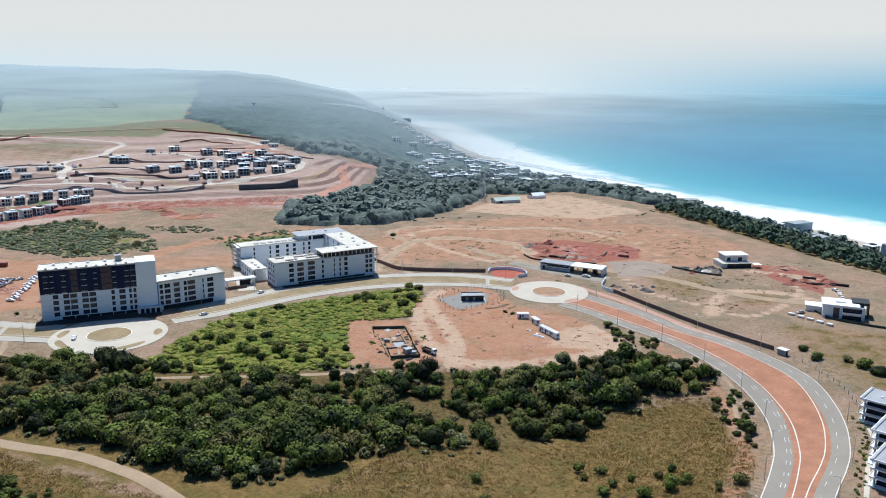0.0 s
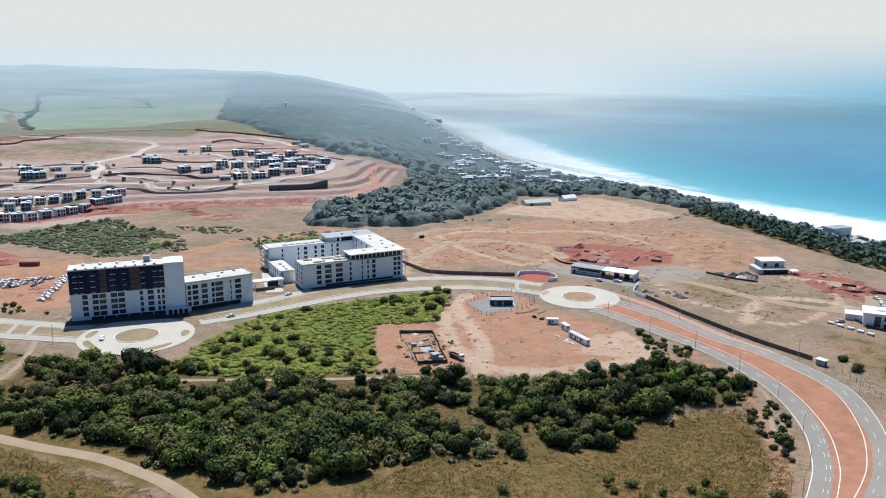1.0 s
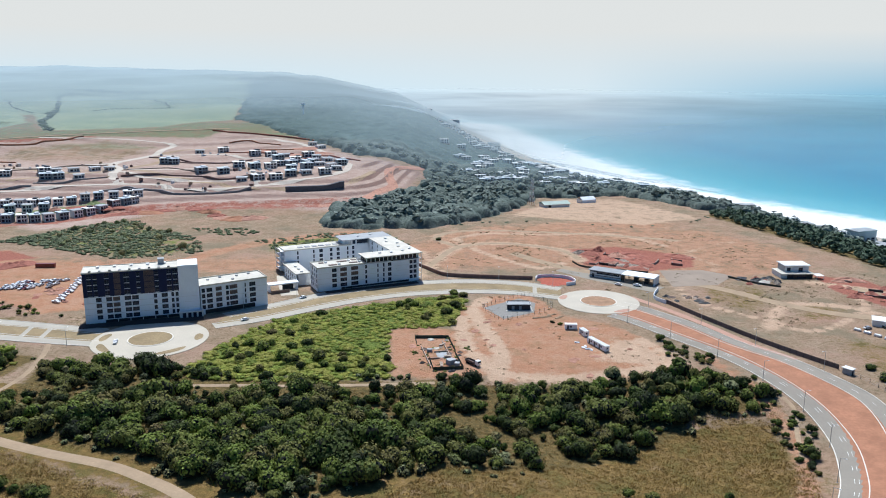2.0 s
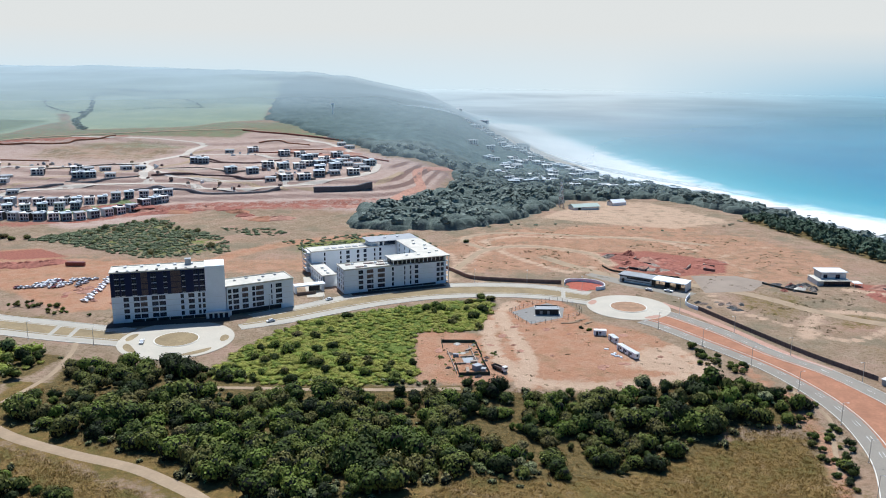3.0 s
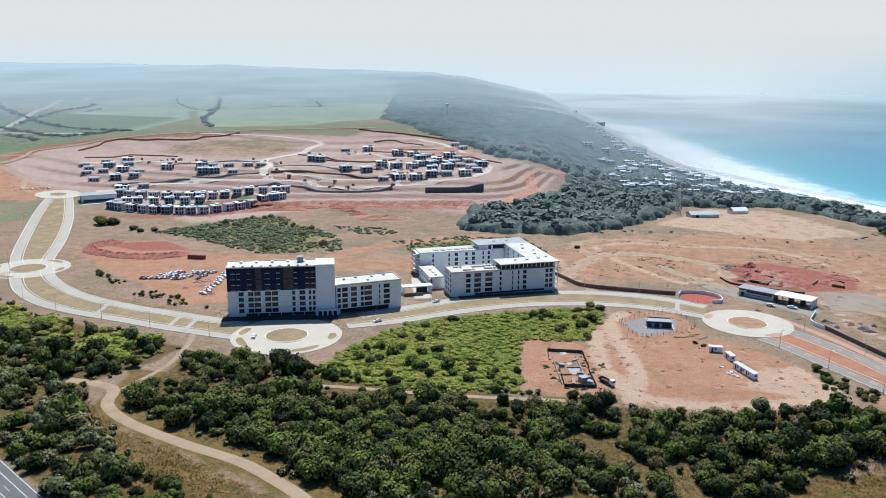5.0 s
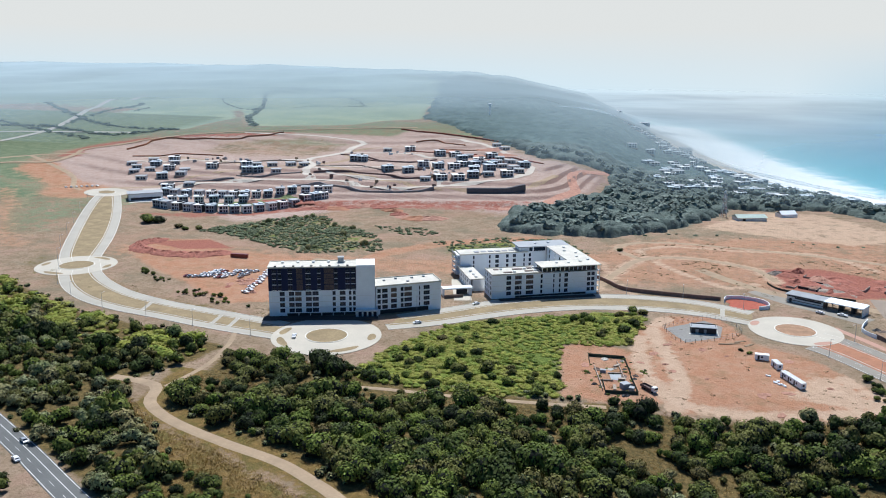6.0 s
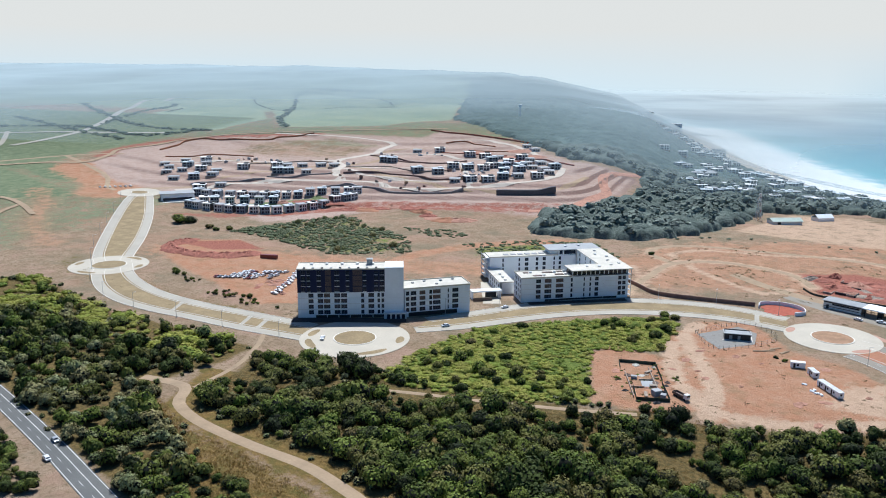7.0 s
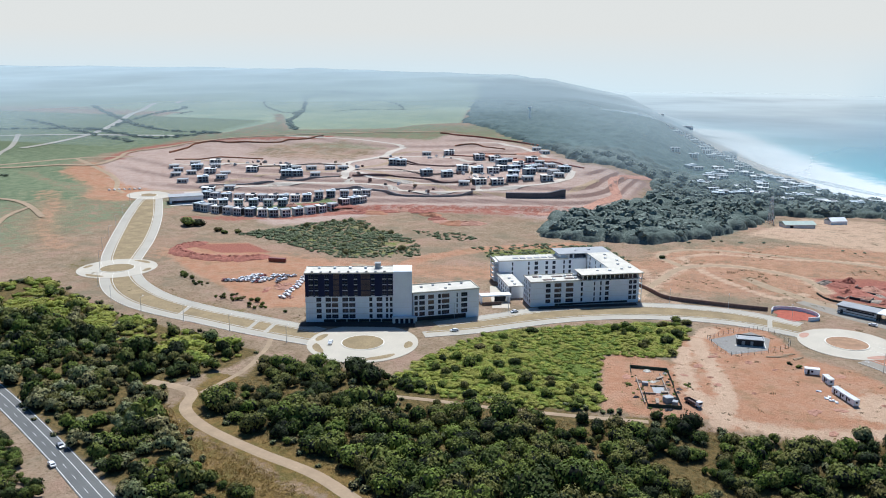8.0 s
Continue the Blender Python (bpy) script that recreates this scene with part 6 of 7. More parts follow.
def far_window(parent, x0, z0, x1, z1):
    """A pane with a middle bar in one piece, for houses that stay far off."""
    w, h = round(x1 - x0, 2), round(z1 - z0, 2)
    key = (w, h, "far")
    if key not in PANE:
        me = bpy.data.meshes.new("window")
        bm = boxes((0, 0, 0, w, 0.06, h), (w / 2 - 0.06, -0.05, 0, w / 2 + 0.06, 0, h))
        bm.to_mesh(me)
        bm.free()
        me.materials.append(GLASS)
        PANE[key] = me
    return shared("window", PANE[key], parent, pose(x0, 0.2, z0))


def villa_template(w, d, h, style, label, group):
    """A flat-roofed house: walls with real openings, roof slab, upper box, windows."""
    v = thing("house", 0, 0, -500, 0, label, "house", group)
    wall = STONE if style == 0 else OFFWHITE
    n = 2 if h > 4.5 else 1
    cols = [(w * 0.1, w * 0.38), (w * 0.5, w * 0.66), (w * 0.74, w * 0.92)]
    hs = [(a, k * 3.0 + 0.4, b, k * 3.0 + 2.5) for k in range(n) for a, b in cols]
    part("wall", facade_bm(w, -2.5, h, hs, 0.3), wall, v)
    for q in hs:
        far_window(v, *q)
    part("side_wall", boxes((0, 0.3, -2.5, 0.3, d, h), (w - 0.3, 0.3, -2.5, w, d, h), (0.3, d - 0.3, -2.5, w - 0.3, d, h)), wall if style != 2 else DARK, v)
    part("inner_core", boxes((0.3, 1.0, -1, w - 0.3, 1.2, h - 0.1)), DARK, v)
    part("roof", boxes((-0.5, -0.7, h, w + 0.5, d + 0.4, h + 0.35), bevel=0.04), SLATE if style == 0 else ROOFGREY if style == 1 else OFFWHITE, v)
    if style != 1:
        part("upper_box", boxes((w * 0.55, d * 0.35, h + 0.35, w * 0.95, d * 0.9, h + 1.4)), DARK if style == 2 else OFFWHITE, v)
    part("terrace", boxes((-0.5, -3, -2.5, w + 0.5, -0.01, 0.05)), RUBBLE, v)
    return v


def drop_template(t):
    for o in list(t.children_recursive) + [t]:
        bpy.data.objects.remove(o)


town = [villa_template(8, 8, 6.2, s, lab, "terraced estate houses") for s, lab in ((0, "grey-roofed two-storey estate house"), (1, "pale two-storey estate house"), (2, "white and charcoal two-storey estate house"))]
rows = [([(-470, 603), (-440, 601), (-405, 606), (-372, 640), (-345, 688)], 11.5), ([(-500, 655), (-455, 665), (-420, 675), (-385, 692), (-352, 706)], 11.5), ([(-468, 622), (-440, 640), (-405, 655)], 12)]
k = 0
for pts, gap in rows:
    line = spline(pts, 1.0)
    nrm = normals(line)
    for i in range(0, len(line), int(gap)):
        x, y = line[i]
        a = math.degrees(math.atan2(nrm[i][1], nrm[i][0])) - 90
        copy_thing(town[(k * 7 + k // 3) % 3], pose(x, y, hz(x, y), 0, 0, a))
        k += 1
for t in town:
    drop_template(t)
hall = thing("community_hall", -503, 612, hz(-495, 620), 42, "long grey flat-roofed hall with white walls", "hall")
part("wall", facade_bm(30, -3, 6.5, [(2, 0.5, 28, 3.0)], 0.3), WHITE, hall)
window(hall, 2, 0.5, 28, 3.0)
part("side_wall", boxes((0, 0.3, -3, 0.3, 16, 6.5), (29.7, 0.3, -3, 30, 16, 6.5), (0.3, 15.7, -3, 29.7, 16, 6.5)), DARK, hall)
part("roof", boxes((-0.6, -1, 6.5, 30.6, 16.6, 7.0)), ROOFGREY, hall)
part("forecourt", boxes((-2, -8, -3, 32, -0.02, 0.1)), KERB, hall)

villas = [villa_template(11, 10, 5.6, 0, "grey-roofed hillside house among terraces", "hillside houses"), villa_template(12, 9, 5.4, 2, "white and charcoal hillside house", "hillside houses"),
          villa_template(10, 9, 3.4, 1, "half-built pale house on a terrace", "hillside houses")]
rg = random.Random(21)
spots = []
for pts, gap in (([(-582, 712), (-559, 736)], 15), ([(-556, 692), (-528, 718)], 15), ([(-596, 730), (-565, 760)], 15), ([(-612, 748), (-580, 776)], 15), ([(-535, 738), (-515, 752)], 15), ([(-482, 764), (-423, 790)], 13),
                 ([(-466, 742), (-440, 756)], 14), ([(-296, 814), (-262, 822)], 14), ([(-268, 865), (-230, 872)], 13), ([(-258, 838), (-215, 842)], 13), ([(-232, 782), (-200, 795), (-190, 815)], 12), ([(-196, 830), (-192, 858)], 13),
                 ([(-257, 976), (-240, 950)], 16), ([(-306, 902), (-268, 895)], 15), ([(-272, 752), (-240, 762)], 13), ([(-388, 838), (-376, 842)], 16), ([(-322, 786), (-300, 784)], 16), ([(-377, 918), (-350, 924)], 18),
                 ([(-236, 800), (-222, 815)], 13), ([(-242, 895), (-215, 880)], 14), ([(-508, 668), (-500, 690)], 16)):
    for x, y in spline(pts, gap):
        spots.append((x + rg.uniform(-2, 2), y + rg.uniform(-2, 2), 30 + rg.uniform(-14, 14)))
for i, (x, y, a) in enumerate(spots):
    copy_thing(villas[rg.randrange(3)], pose(x, y, hz(x, y) + 0.3, 0, 0, a))
for t in villas:
    drop_template(t)

beach = [villa_template(12, 10, 5.4, s, lab, "beachside houses") for s, lab in ((0, "grey-roofed beach house among trees"), (1, "pale beach house among trees"), (2, "white beach house among trees"))]
tall = villa_template(24, 13, 12.5, 1, "pale holiday apartment house above the beach", "beachside houses")
n = 0
for i in range(400):
    y = rg.uniform(430, 2050)
    d = rg.uniform(22, 150) if y > 800 else rg.uniform(20, 95)
    x = float(np.interp(y, COAST_Y, COAST_X)) - d / 0.88
    if y > 1300 and rg.random() < 0.5 or n >= 96:
        continue
    n += 1
    t = tall if rg.random() < 0.12 else beach[rg.randrange(3)]
    copy_thing(t, pose(x, y, hz(x, y) + (1.5 if y > 900 else 3.2), 0, 0, rg.uniform(-15, 50)))
for i in range(62):
    y = rg.uniform(860, 1900)
    x = float(np.interp(y, COAST_Y, COAST_X)) - rg.uniform(60, 330) / 0.88
    if y > 1250:
        x = float(np.interp(y, COAST_Y, COAST_X)) - rg.uniform(30, 190)
    copy_thing(beach[rg.randrange(3)], pose(x, y, hz(x, y) + 2.0, 0, 0, rg.uniform(-15, 50)))
for x, y, a in ((60, 905, 20), (30, 930, 5), (80, 940, 30), (110, 930, 15), (-20, 950, 20), (0, 985, 20), (45, 980, 10), (-40, 1000, 30), (90, 900, 10)):
    copy_thing(beach[rg.randrange(3)], pose(x, y, hz(x, y) + 2.5, 0, 0, a))
for i in range(44):
    x, y = rg.uniform(-95, 70), rg.uniform(885, 1060)
    if inland_of(x, y) > 60 and x + (y - 880) * 0.45 > -40:
        copy_thing(beach[rg.randrange(3)], pose(x, y, hz(x, y) + 2.5, 0, 0, rg.uniform(-10, 45)))
for t in beach + [tall]:
    drop_template(t)


RUST = plain("rust_red_soil", (0.36, 0.14, 0.10), 0.95, vary=0.3, scale=0.4, grain=1.5, bump=0.6)
PINK = plain("pink_soil", (0.45, 0.24, 0.17), 0.95, vary=0.25, scale=0.4, grain=1.5, bump=0.6)


# ---- terraces of the new estate ----
GREYWALL = plain("grey_block_wall", (0.30, 0.28, 0.27), 0.9, vary=0.2)
for pts, hgt, mat, lab in (([(-415, 877), (-370, 860), (-317, 846), (-294, 872)], 2.2, WALLBRICK, "long dark retaining wall on the upper terrace"),
                           ([(-395, 768), (-350, 776), (-295, 764), (-265, 775)], 2.2, WALLBRICK, "dark retaining wall on the middle terrace"),
                           ([(-407, 798), (-365, 812), (-326, 788), (-286, 808)], 1.6, RUBBLE, "pale stone retaining wall on the terrace"),
                           ([(-390, 716), (-369, 730), (-326, 718), (-283, 719), (-250, 734)], 3.0, GREYWALL, "tall grey retaining wall below the estate road"),
                           ([(-416, 1076), (-368, 1060), (-324, 1042), (-280, 1020), (-225, 985)], 3.0, RUST, "rust-red earth cutting along the hilltop"),
                           ([(-361, 986), (-335, 999), (-291, 972)], 2.0, REDVERGE, "raw red earth bank below the hilltop"),
                           ([(-527, 687), (-497, 712), (-464, 726)], 2.0, GREYWALL, "grey retaining wall behind the row houses"),
                           ([(-470, 739), (-436, 744), (-408, 765)], 2.0, GREYWALL, "grey retaining wall below the hillside houses"),
                           ([(-522, 768), (-474, 808), (-432, 812)], 1.8, RUBBLE, "grey stone retaining wall on the hillside"),
                           ([(-685, 836), (-697, 931), (-620, 945), (-566, 1012)], 3.0, REDVERGE, "raw red earth cutting on the hill"),
                           ([(-394, 856), (-344, 850)], 1.6, WALLBRICK, "short dark retaining wall beside the road"),
                           ([(-640, 790), (-600, 815), (-545, 830)], 2.0, REDVERGE, "raw red earth bank above the houses"),
                           ([(-345, 925), (-300, 915), (-262, 925)], 1.8, RUST, "rust-red cutting above the houses"),
                           ([(-318, 950), (-270, 945), (-235, 960)], 1.8, REDVERGE, "raw red earth bank on the upper terrace"),
                           ([(-240, 880), (-215, 905), (-175, 885)], 2.0, RUST, "rust-red cutting behind the houses")):
    wall_line("retaining_wall", pts, hgt * 0.62, 1.6, mat, lab, "retaining wall")
ESTATEROAD = plain("graded_estate_road", (0.56, 0.49, 0.41), 0.9, vary=0.1, scale=0.08, grain=0.8, bump=0.2)
for pts, w in (([(-424, 966), (-420, 893), (-431, 826), (-414, 802), (-404, 768), (-384, 743)], 9), ([(-384, 743), (-353, 741), (-316, 729), (-282, 729), (-247, 746), (-220, 758), (-195, 779), (-179, 816), (-181, 856)], 7),
               ([(-296, 858), (-275, 812), (-245, 740)], 6), ([(-384, 743), (-440, 728), (-490, 702), (-525, 660)], 8), ([(-420, 893), (-360, 905), (-300, 890), (-240, 905), (-200, 880), (-181, 856)], 6),
               ([(-414, 802), (-350, 800), (-290, 830)], 5), ([(-431, 826), (-500, 800), (-560, 780), (-620, 760)], 6), ([(-424, 966), (-500, 1000), (-620, 1000)], 6), ([(-404, 786), (-350, 758), (-275, 758)], 5),
               ([(-360, 1010), (-320, 1018), (-270, 985), (-225, 930)], 6)):
    strip("estate_road", spline(pts, 5), (-w / 2, 0, w / 2), (0.35, 0.45, 0.35), ESTATEROAD, None, "pale graded dirt road through the new estate", "structure")
strip("lawn", spline([(-446, 622), (-420, 640), (-392, 668), (-372, 688)], 4), (-9, 0, 9), (0.25, 0.3, 0.25), plain("estate_lawn", (0.16, 0.19, 0.08), 0.95, vary=0.25), None, "green court lawn between the house rows", "structure")
strip("dirt_track", spline([(-105, 932), (-118, 908), (-138, 870), (-132, 819), (-122, 775), (-136, 730), (-140, 700), (-175, 690)], 5), (-5, 0, 5), (0.3, 0.6, 0.3), PINK, None, "raw pink haul track round the estate", "structure")
wall_line("retaining_wall", [(-216, 730), (-190, 736), (-164, 747)], 5.0, 4.0, plain("grey_netting", (0.12, 0.12, 0.13), 0.9), "steep dark netted retaining slope below the road", "retaining wall")


# loose building material along the estate roads
rg = random.Random(77)
for i in range(90):
    ln = rg.choice(([(-431, 826), (-414, 802), (-404, 768), (-384, 743)], [(-384, 743), (-316, 732), (-247, 750), (-200, 785)], [(-296, 858), (-275, 812), (-248, 750)], [(-600, 770), (-520, 800), (-440, 815)], [(-420, 893), (-340, 905), (-240, 905), (-185, 870)], [(-470, 640), (-420, 690), (-390, 715)]))
    k = rg.randrange(len(ln) - 1)
    f = rg.random()
    x, y = (ln[k][j] + (ln[k + 1][j] - ln[k][j]) * f + rg.uniform(-14, 14) for j in (0, 1))
    w, d, h = rg.uniform(1.5, 5), rg.uniform(1.2, 2.5), rg.uniform(0.7, 2.2)
    m = thing("building_material", x, y, hz(x, y), rg.uniform(0, 90), "wrapped load of building material on a raw terrace", "building material", "material loads on the terraces")
    part("wrapped_load", boxes((-w / 2, -d / 2, -0.4, w / 2, d / 2, h), (-w / 2 + 0.2, -d / 2 + 0.2, h, w / 4, d / 2 - 0.2, h + 0.5), bevel=0.08), rg.choice([OFFWHITE, RUBBLE, ROOFGREY, WALLBRICK, TRACK, SLATE]), m)


# ---- soil heaps, diggings and rubble ----
def heap(name, x, y, r, h, mat, label, category, seed, stretch=1.0, turn=0.0):
    rs2 = np.random.default_rng(seed)
    rings, seg = 6, 20
    verts, faces = [(0, 0, h)], []
    ph = rs2.uniform(0, 6.28, 4)
    for k in range(1, rings + 1):
        f = k / rings
        for i in range(seg):
            a = 2 * math.pi * i / seg
            wob = 1 + 0.18 * math.sin(2 * a + ph[0]) + 0.12 * math.sin(5 * a + ph[1])
            zz = h * (1 - f ** 1.4) * (1 + 0.25 * math.sin(3 * a + ph[2] + 4 * f)) + rs2.uniform(-0.08, 0.08) * h
            verts.append((math.cos(a) * r * f * wob * stretch, math.sin(a) * r * f * wob, zz if k < rings else -0.4))
    faces += [(0, 1 + i, 1 + (i + 1) % seg) for i in range(seg)]
    for k in range(rings - 1):
        for i in range(seg):
            a, b = 1 + k * seg + i, 1 + k * seg + (i + 1) % seg
            faces.append((a, a + seg, b + seg, b))
    ob = mesh_from(name, verts, faces, mat, None, label)
    ob.matrix_basis = pose(x, y, hz(x, y), 0, 0, turn)
    return tagged(ob, category=category, group=category + "s on the sites")


rg = random.Random(8)
for i in range(26):
    x, y = rg.uniform(42, 118), rg.uniform(512, 566)
    if poly_dist(np.array([x]), np.array([y]), RED_A)[0] < -3:
        heap("soil_mound", x, y, rg.uniform(3, 8), rg.uniform(0.8, 2.6), rg.choice([RUST, RUST, PINK, RUBBLE]), "raw red soil heap on the digging", "soil heap", i, rg.uniform(1, 2), rg.uniform(-40, 10))
for i in range(16):
    x, y = rg.uniform(186, 226), rg.uniform(442, 506)
    if poly_dist(np.array([x]), np.array([y]), RED_B)[0] < -1:
        heap("soil_mound", x, y, rg.uniform(2, 5), rg.uniform(0.6, 2.0), rg.choice([RUST, RUST, PINK]), "raw red soil heap on the plot", "soil heap", 40 + i, rg.uniform(1, 2), rg.uniform(-40, 40))
for i in range(14):
    heap("rubble_mound", rg.uniform(136, 160), rg.uniform(478, 498), rg.uniform(1.8, 4.2), rg.uniform(0.8, 2.0), rg.choice([RUBBLE, DARK, ROOF, RUST]), "mixed builders' rubble heap", "rubble heap", 70 + i, 1.3, rg.uniform(0, 90))
for i in range(14):
    heap("rubble_mound", rg.uniform(86, 116), rg.uniform(438, 452), rg.uniform(1.2, 2.6), rg.uniform(0.4, 1.1), rg.choice([RUBBLE, DARK, BROWN]), "grey-brown rubble heap by the fence", "rubble heap", 90 + i, 1.4, rg.uniform(0, 90))
for i in range(12):
    a = radians(150 + i * 17)
    heap("soil_bank", -352 + 36 * math.cos(a), 484 + 20 * math.sin(a) * (1 if i else 1), 7, 2.4, RUST, "rust-red earth bank of the round pit", "soil bank", 110 + i, 1.6, math.degrees(a) + 90)
for i in range(18):
    x = -400 + i * 10.5
    heap("soil_bank", x, 668 + 14 * math.sin(i * 0.7) - 0.16 * abs(x + 330), rg.uniform(5, 9), rg.uniform(1, 2.8), rg.choice([RUST, RUST, PINK, REDVERGE]), "dark red earth bank below the estate", "soil bank", 130 + i, 1.8, 10)
for i in range(16):
    x, y = rg.uniform(-330, -120), rg.uniform(900, 1010)
    if poly_dist(np.array([x]), np.array([y]), VILLAGE)[0] < -8:
        heap("soil_bank", x, y, rg.uniform(8, 14), rg.uniform(1, 3), rg.choice([PINK, PINK, RUST]), "pink earth bank on the hill", "soil bank", 160 + i, 1.8, rg.uniform(0, 40))
for i in range(22):
    x, y = rg.uniform(-60, 60), rg.uniform(324, 400)
    if poly_dist(np.array([x]), np.array([y]), SITE)[0] < -4:
        heap("soil_mound", x, y, rg.uniform(0.8, 2.2), rg.uniform(0.2, 0.6), PINK, "low clod of orange soil", "soil heap", 190 + i, 1.5, rg.uniform(0, 90))
for i in range(12):
    heap("soil_mound", -256 + rg.uniform(-30, 30), 405 + rg.uniform(-18, 24), rg.uniform(1.5, 4), rg.uniform(0.5, 1.5), rg.choice([PINK, RUST]), "orange soil heap by the parked cars", "soil heap", 220 + i, 1.4, rg.uniform(0, 90))

skip = thing("shipping_container", -305, 470, hz(-302, 472), 8, "dark red shipping container on bare earth", "container")
part("body", boxes((0, 0, 0.15, 12, 2.4, 2.7), bevel=0.04), CARRED, skip)
part("rib", boxes(*[(0.4 + k * 0.6, -0.05, 0.25, 0.7 + k * 0.6, 0.0, 2.6) for k in range(19)]), CARRED, skip)
part("door", boxes((12.0, 0.15, 0.25, 12.05, 1.15, 2.6), (12.0, 1.25, 0.25, 12.05, 2.25, 2.6)), CARRED, skip)

# ---- houses near the coast road ----
h1 = thing("new_house", 168, 497, -0.2, 8, "new flat-roofed grey-white house with an upper storey", "house")
holes = [(1.2, 3.9, 3.6, 6.2), (8.6, 3.6, 11.4, 6.2)]
bm = facade_bm(15, 3.2, 7.4, holes, 0.3)
bm.transform(pose(0, 4, 0))
part("upper_wall", bm, OFFWHITE, h1)
for q in holes:
    window(h1, *q, base=pose(0, 4, 0))
part("upper_side", boxes((0, 4.3, 3.2, 0.3, 14, 7.4), (14.7, 4.3, 3.2, 15, 14, 7.4), (0.3, 13.7, 3.2, 14.7, 14, 7.4)), ROOFGREY, h1)
part("roof", boxes((-0.8, 3.2, 7.4, 15.8, 14.8, 7.8), bevel=0.04), OFFWHITE, h1)
holes = [(0.8, 0.3, 4.0, 2.6), (6, 0.3, 12, 2.6)]
part("lower_wall", facade_bm(16, -1.5, 3.1, holes, 0.3), DARK, h1)
for q in holes:
    window(h1, *q)
part("lower_roof", boxes((-4, -1.0, 3.1, 16.6, 14, 3.4), (1, 0.6, 3.4, 5, 2.8, 3.8), (8, 0.6, 3.4, 12, 2.8, 3.8)), ROOF, h1)
part("lower_body", boxes((-3.6, 0.6, -1.5, 16, 14, 3.09)), OFFWHITE, h1)
part("carport", boxes((17, -3, 2.4, 22, 3, 2.6), (17.2, -2.8, -1, 17.4, -2.6, 2.4), (21.6, -2.8, -1, 21.8, -2.6, 2.4), (17.2, 2.6, -1, 17.4, 2.8, 2.4), (21.6, 2.6, -1, 21.8, 2.8, 2.4)), OFFWHITE, h1)

h2 = thing("new_house", 187, 397, -0.4, -21, "new white two-storey house with dark glass and terrace", "house")
holes = [(9.5, 3.9, 18.5, 6.4), (9.5, 0.3, 18.5, 2.8), (5.0, 0.5, 8.0, 6.2)]
part("front_wall", facade_bm(20, -1.5, 7.2, holes, 0.35), WHITE, h2)
for q in holes[:2]:
    window(h2, *q, rail=True)
window(h2, *holes[2], mat=BROWN, name="screen")
part("side_wall", boxes((0, 0.35, -1.5, 0.35, 13, 7.2), (19.65, 0.35, -1.5, 20, 13, 7.2), (0.35, 12.65, -1.5, 19.65, 13, 7.2)), WHITE, h2)
part("roof", boxes((-0.6, -0.6, 7.2, 17.5, 13.5, 7.7), (6, 5, 7.7, 11, 8, 8.3), (6.2, 5.2, 8.3, 10.8, 7.8, 8.4)), WHITE, h2)
part("dark_gable", boxes((14, 6, 7.2, 22, 16, 8.4), (22.0, 6, -1.5, 22.3, 16, 8.4)), DARK, h2)
part("balcony", boxes((9, -2.2, 3.2, 19, -0.01, 3.5), (9, -2.2, 3.5, 19, -2.1, 4.5)), OFFWHITE, h2)
part("terrace", boxes((-4, -6, -1.5, 22, -2.25, 0.1)), GRAVEL, h2)
part("annex", boxes((-8, 8, -1.5, -0.05, 16, 3.4), (-8.4, 7.6, 3.4, -0.05, 16.4, 3.7)), OFFWHITE, h2)
for i in range(5):
    m = thing("building_material", 172 + i * 3.2, 399 - i * 4.2, hz(172, 399), -45, "wrapped pale building material on pallets", "pallet", "pallets along the site fence")
    part("wrapped_load", boxes((-1.6, -0.9, 0.15, 1.6, 0.9, 1.2), bevel=0.15), WHITE if i % 2 else OFFWHITE, m)
    part("pallet", boxes((-1.7, -1.0, 0, 1.7, 1.0, 0.13)), BROWN, m)


def slab_block(x, y, turn, length, depth, storeys, label):
    b = thing("apartment_block", x, y, hz(x, y), turn, label, "building", "stepped apartment blocks")
    for k in range(storeys):
        z = k * 3.1
        part("glass_front", boxes((0.4, 1.2, z + 0.25, length, 1.35, z + 2.9)), GLASS, b)
        part("mullion", boxes(*[(0.4 + j * 2.6, 1.0, z + 0.25, 0.62 + j * 2.6, 1.2, z + 2.9) for j in range(int(length / 2.6))]), DARK, b)
        part("balcony_slab", boxes((-1.4, -1.3, z, length, 1.2, z + 0.25), (-1.4, 1.2, z, 0.4, depth, z + 0.25)), WHITE, b)
        part("balustrade", boxes((-1.4, -1.3, z + 0.25, length, -1.2, z + 0.5), (-1.4, -1.3, z + 1.1, length, -1.22, z + 1.2), (-1.4, -1.2, z + 1.1, -1.3, depth, z + 1.2)), WHITE, b)
        part("fin_wall", boxes((-0.1, -1.0, z + 0.5, 0.15, 1.2, z + 3.1)), WHITE, b)
    t = storeys * 3.1
    part("core", boxes((0.5, 1.4, -2, length, depth, t)), NAVY, b)
    part("roof", boxes((-1.4, -1.5, t, length, depth + 0.3, t + 0.3), (-1.4, -1.5, t + 0.3, -0.6, depth + 0.3, t + 0.7)), ROOFGREY, b)
    part("roof_edge", boxes((-1.6, -1.8, t - 0.1, length, -1.5, t + 0.6), (-1.7, -1.5, t - 0.1, -1.4, depth + 0.3, t + 0.6)), WHITE, b)
    for j in range(3):
        part("roof_vent", boxes((4 + 5 * j, 4 + j, t + 0.3, 4.8 + 5 * j, 4.8 + j, t + 0.9), bevel=0.08), WHITE, b)
    return b


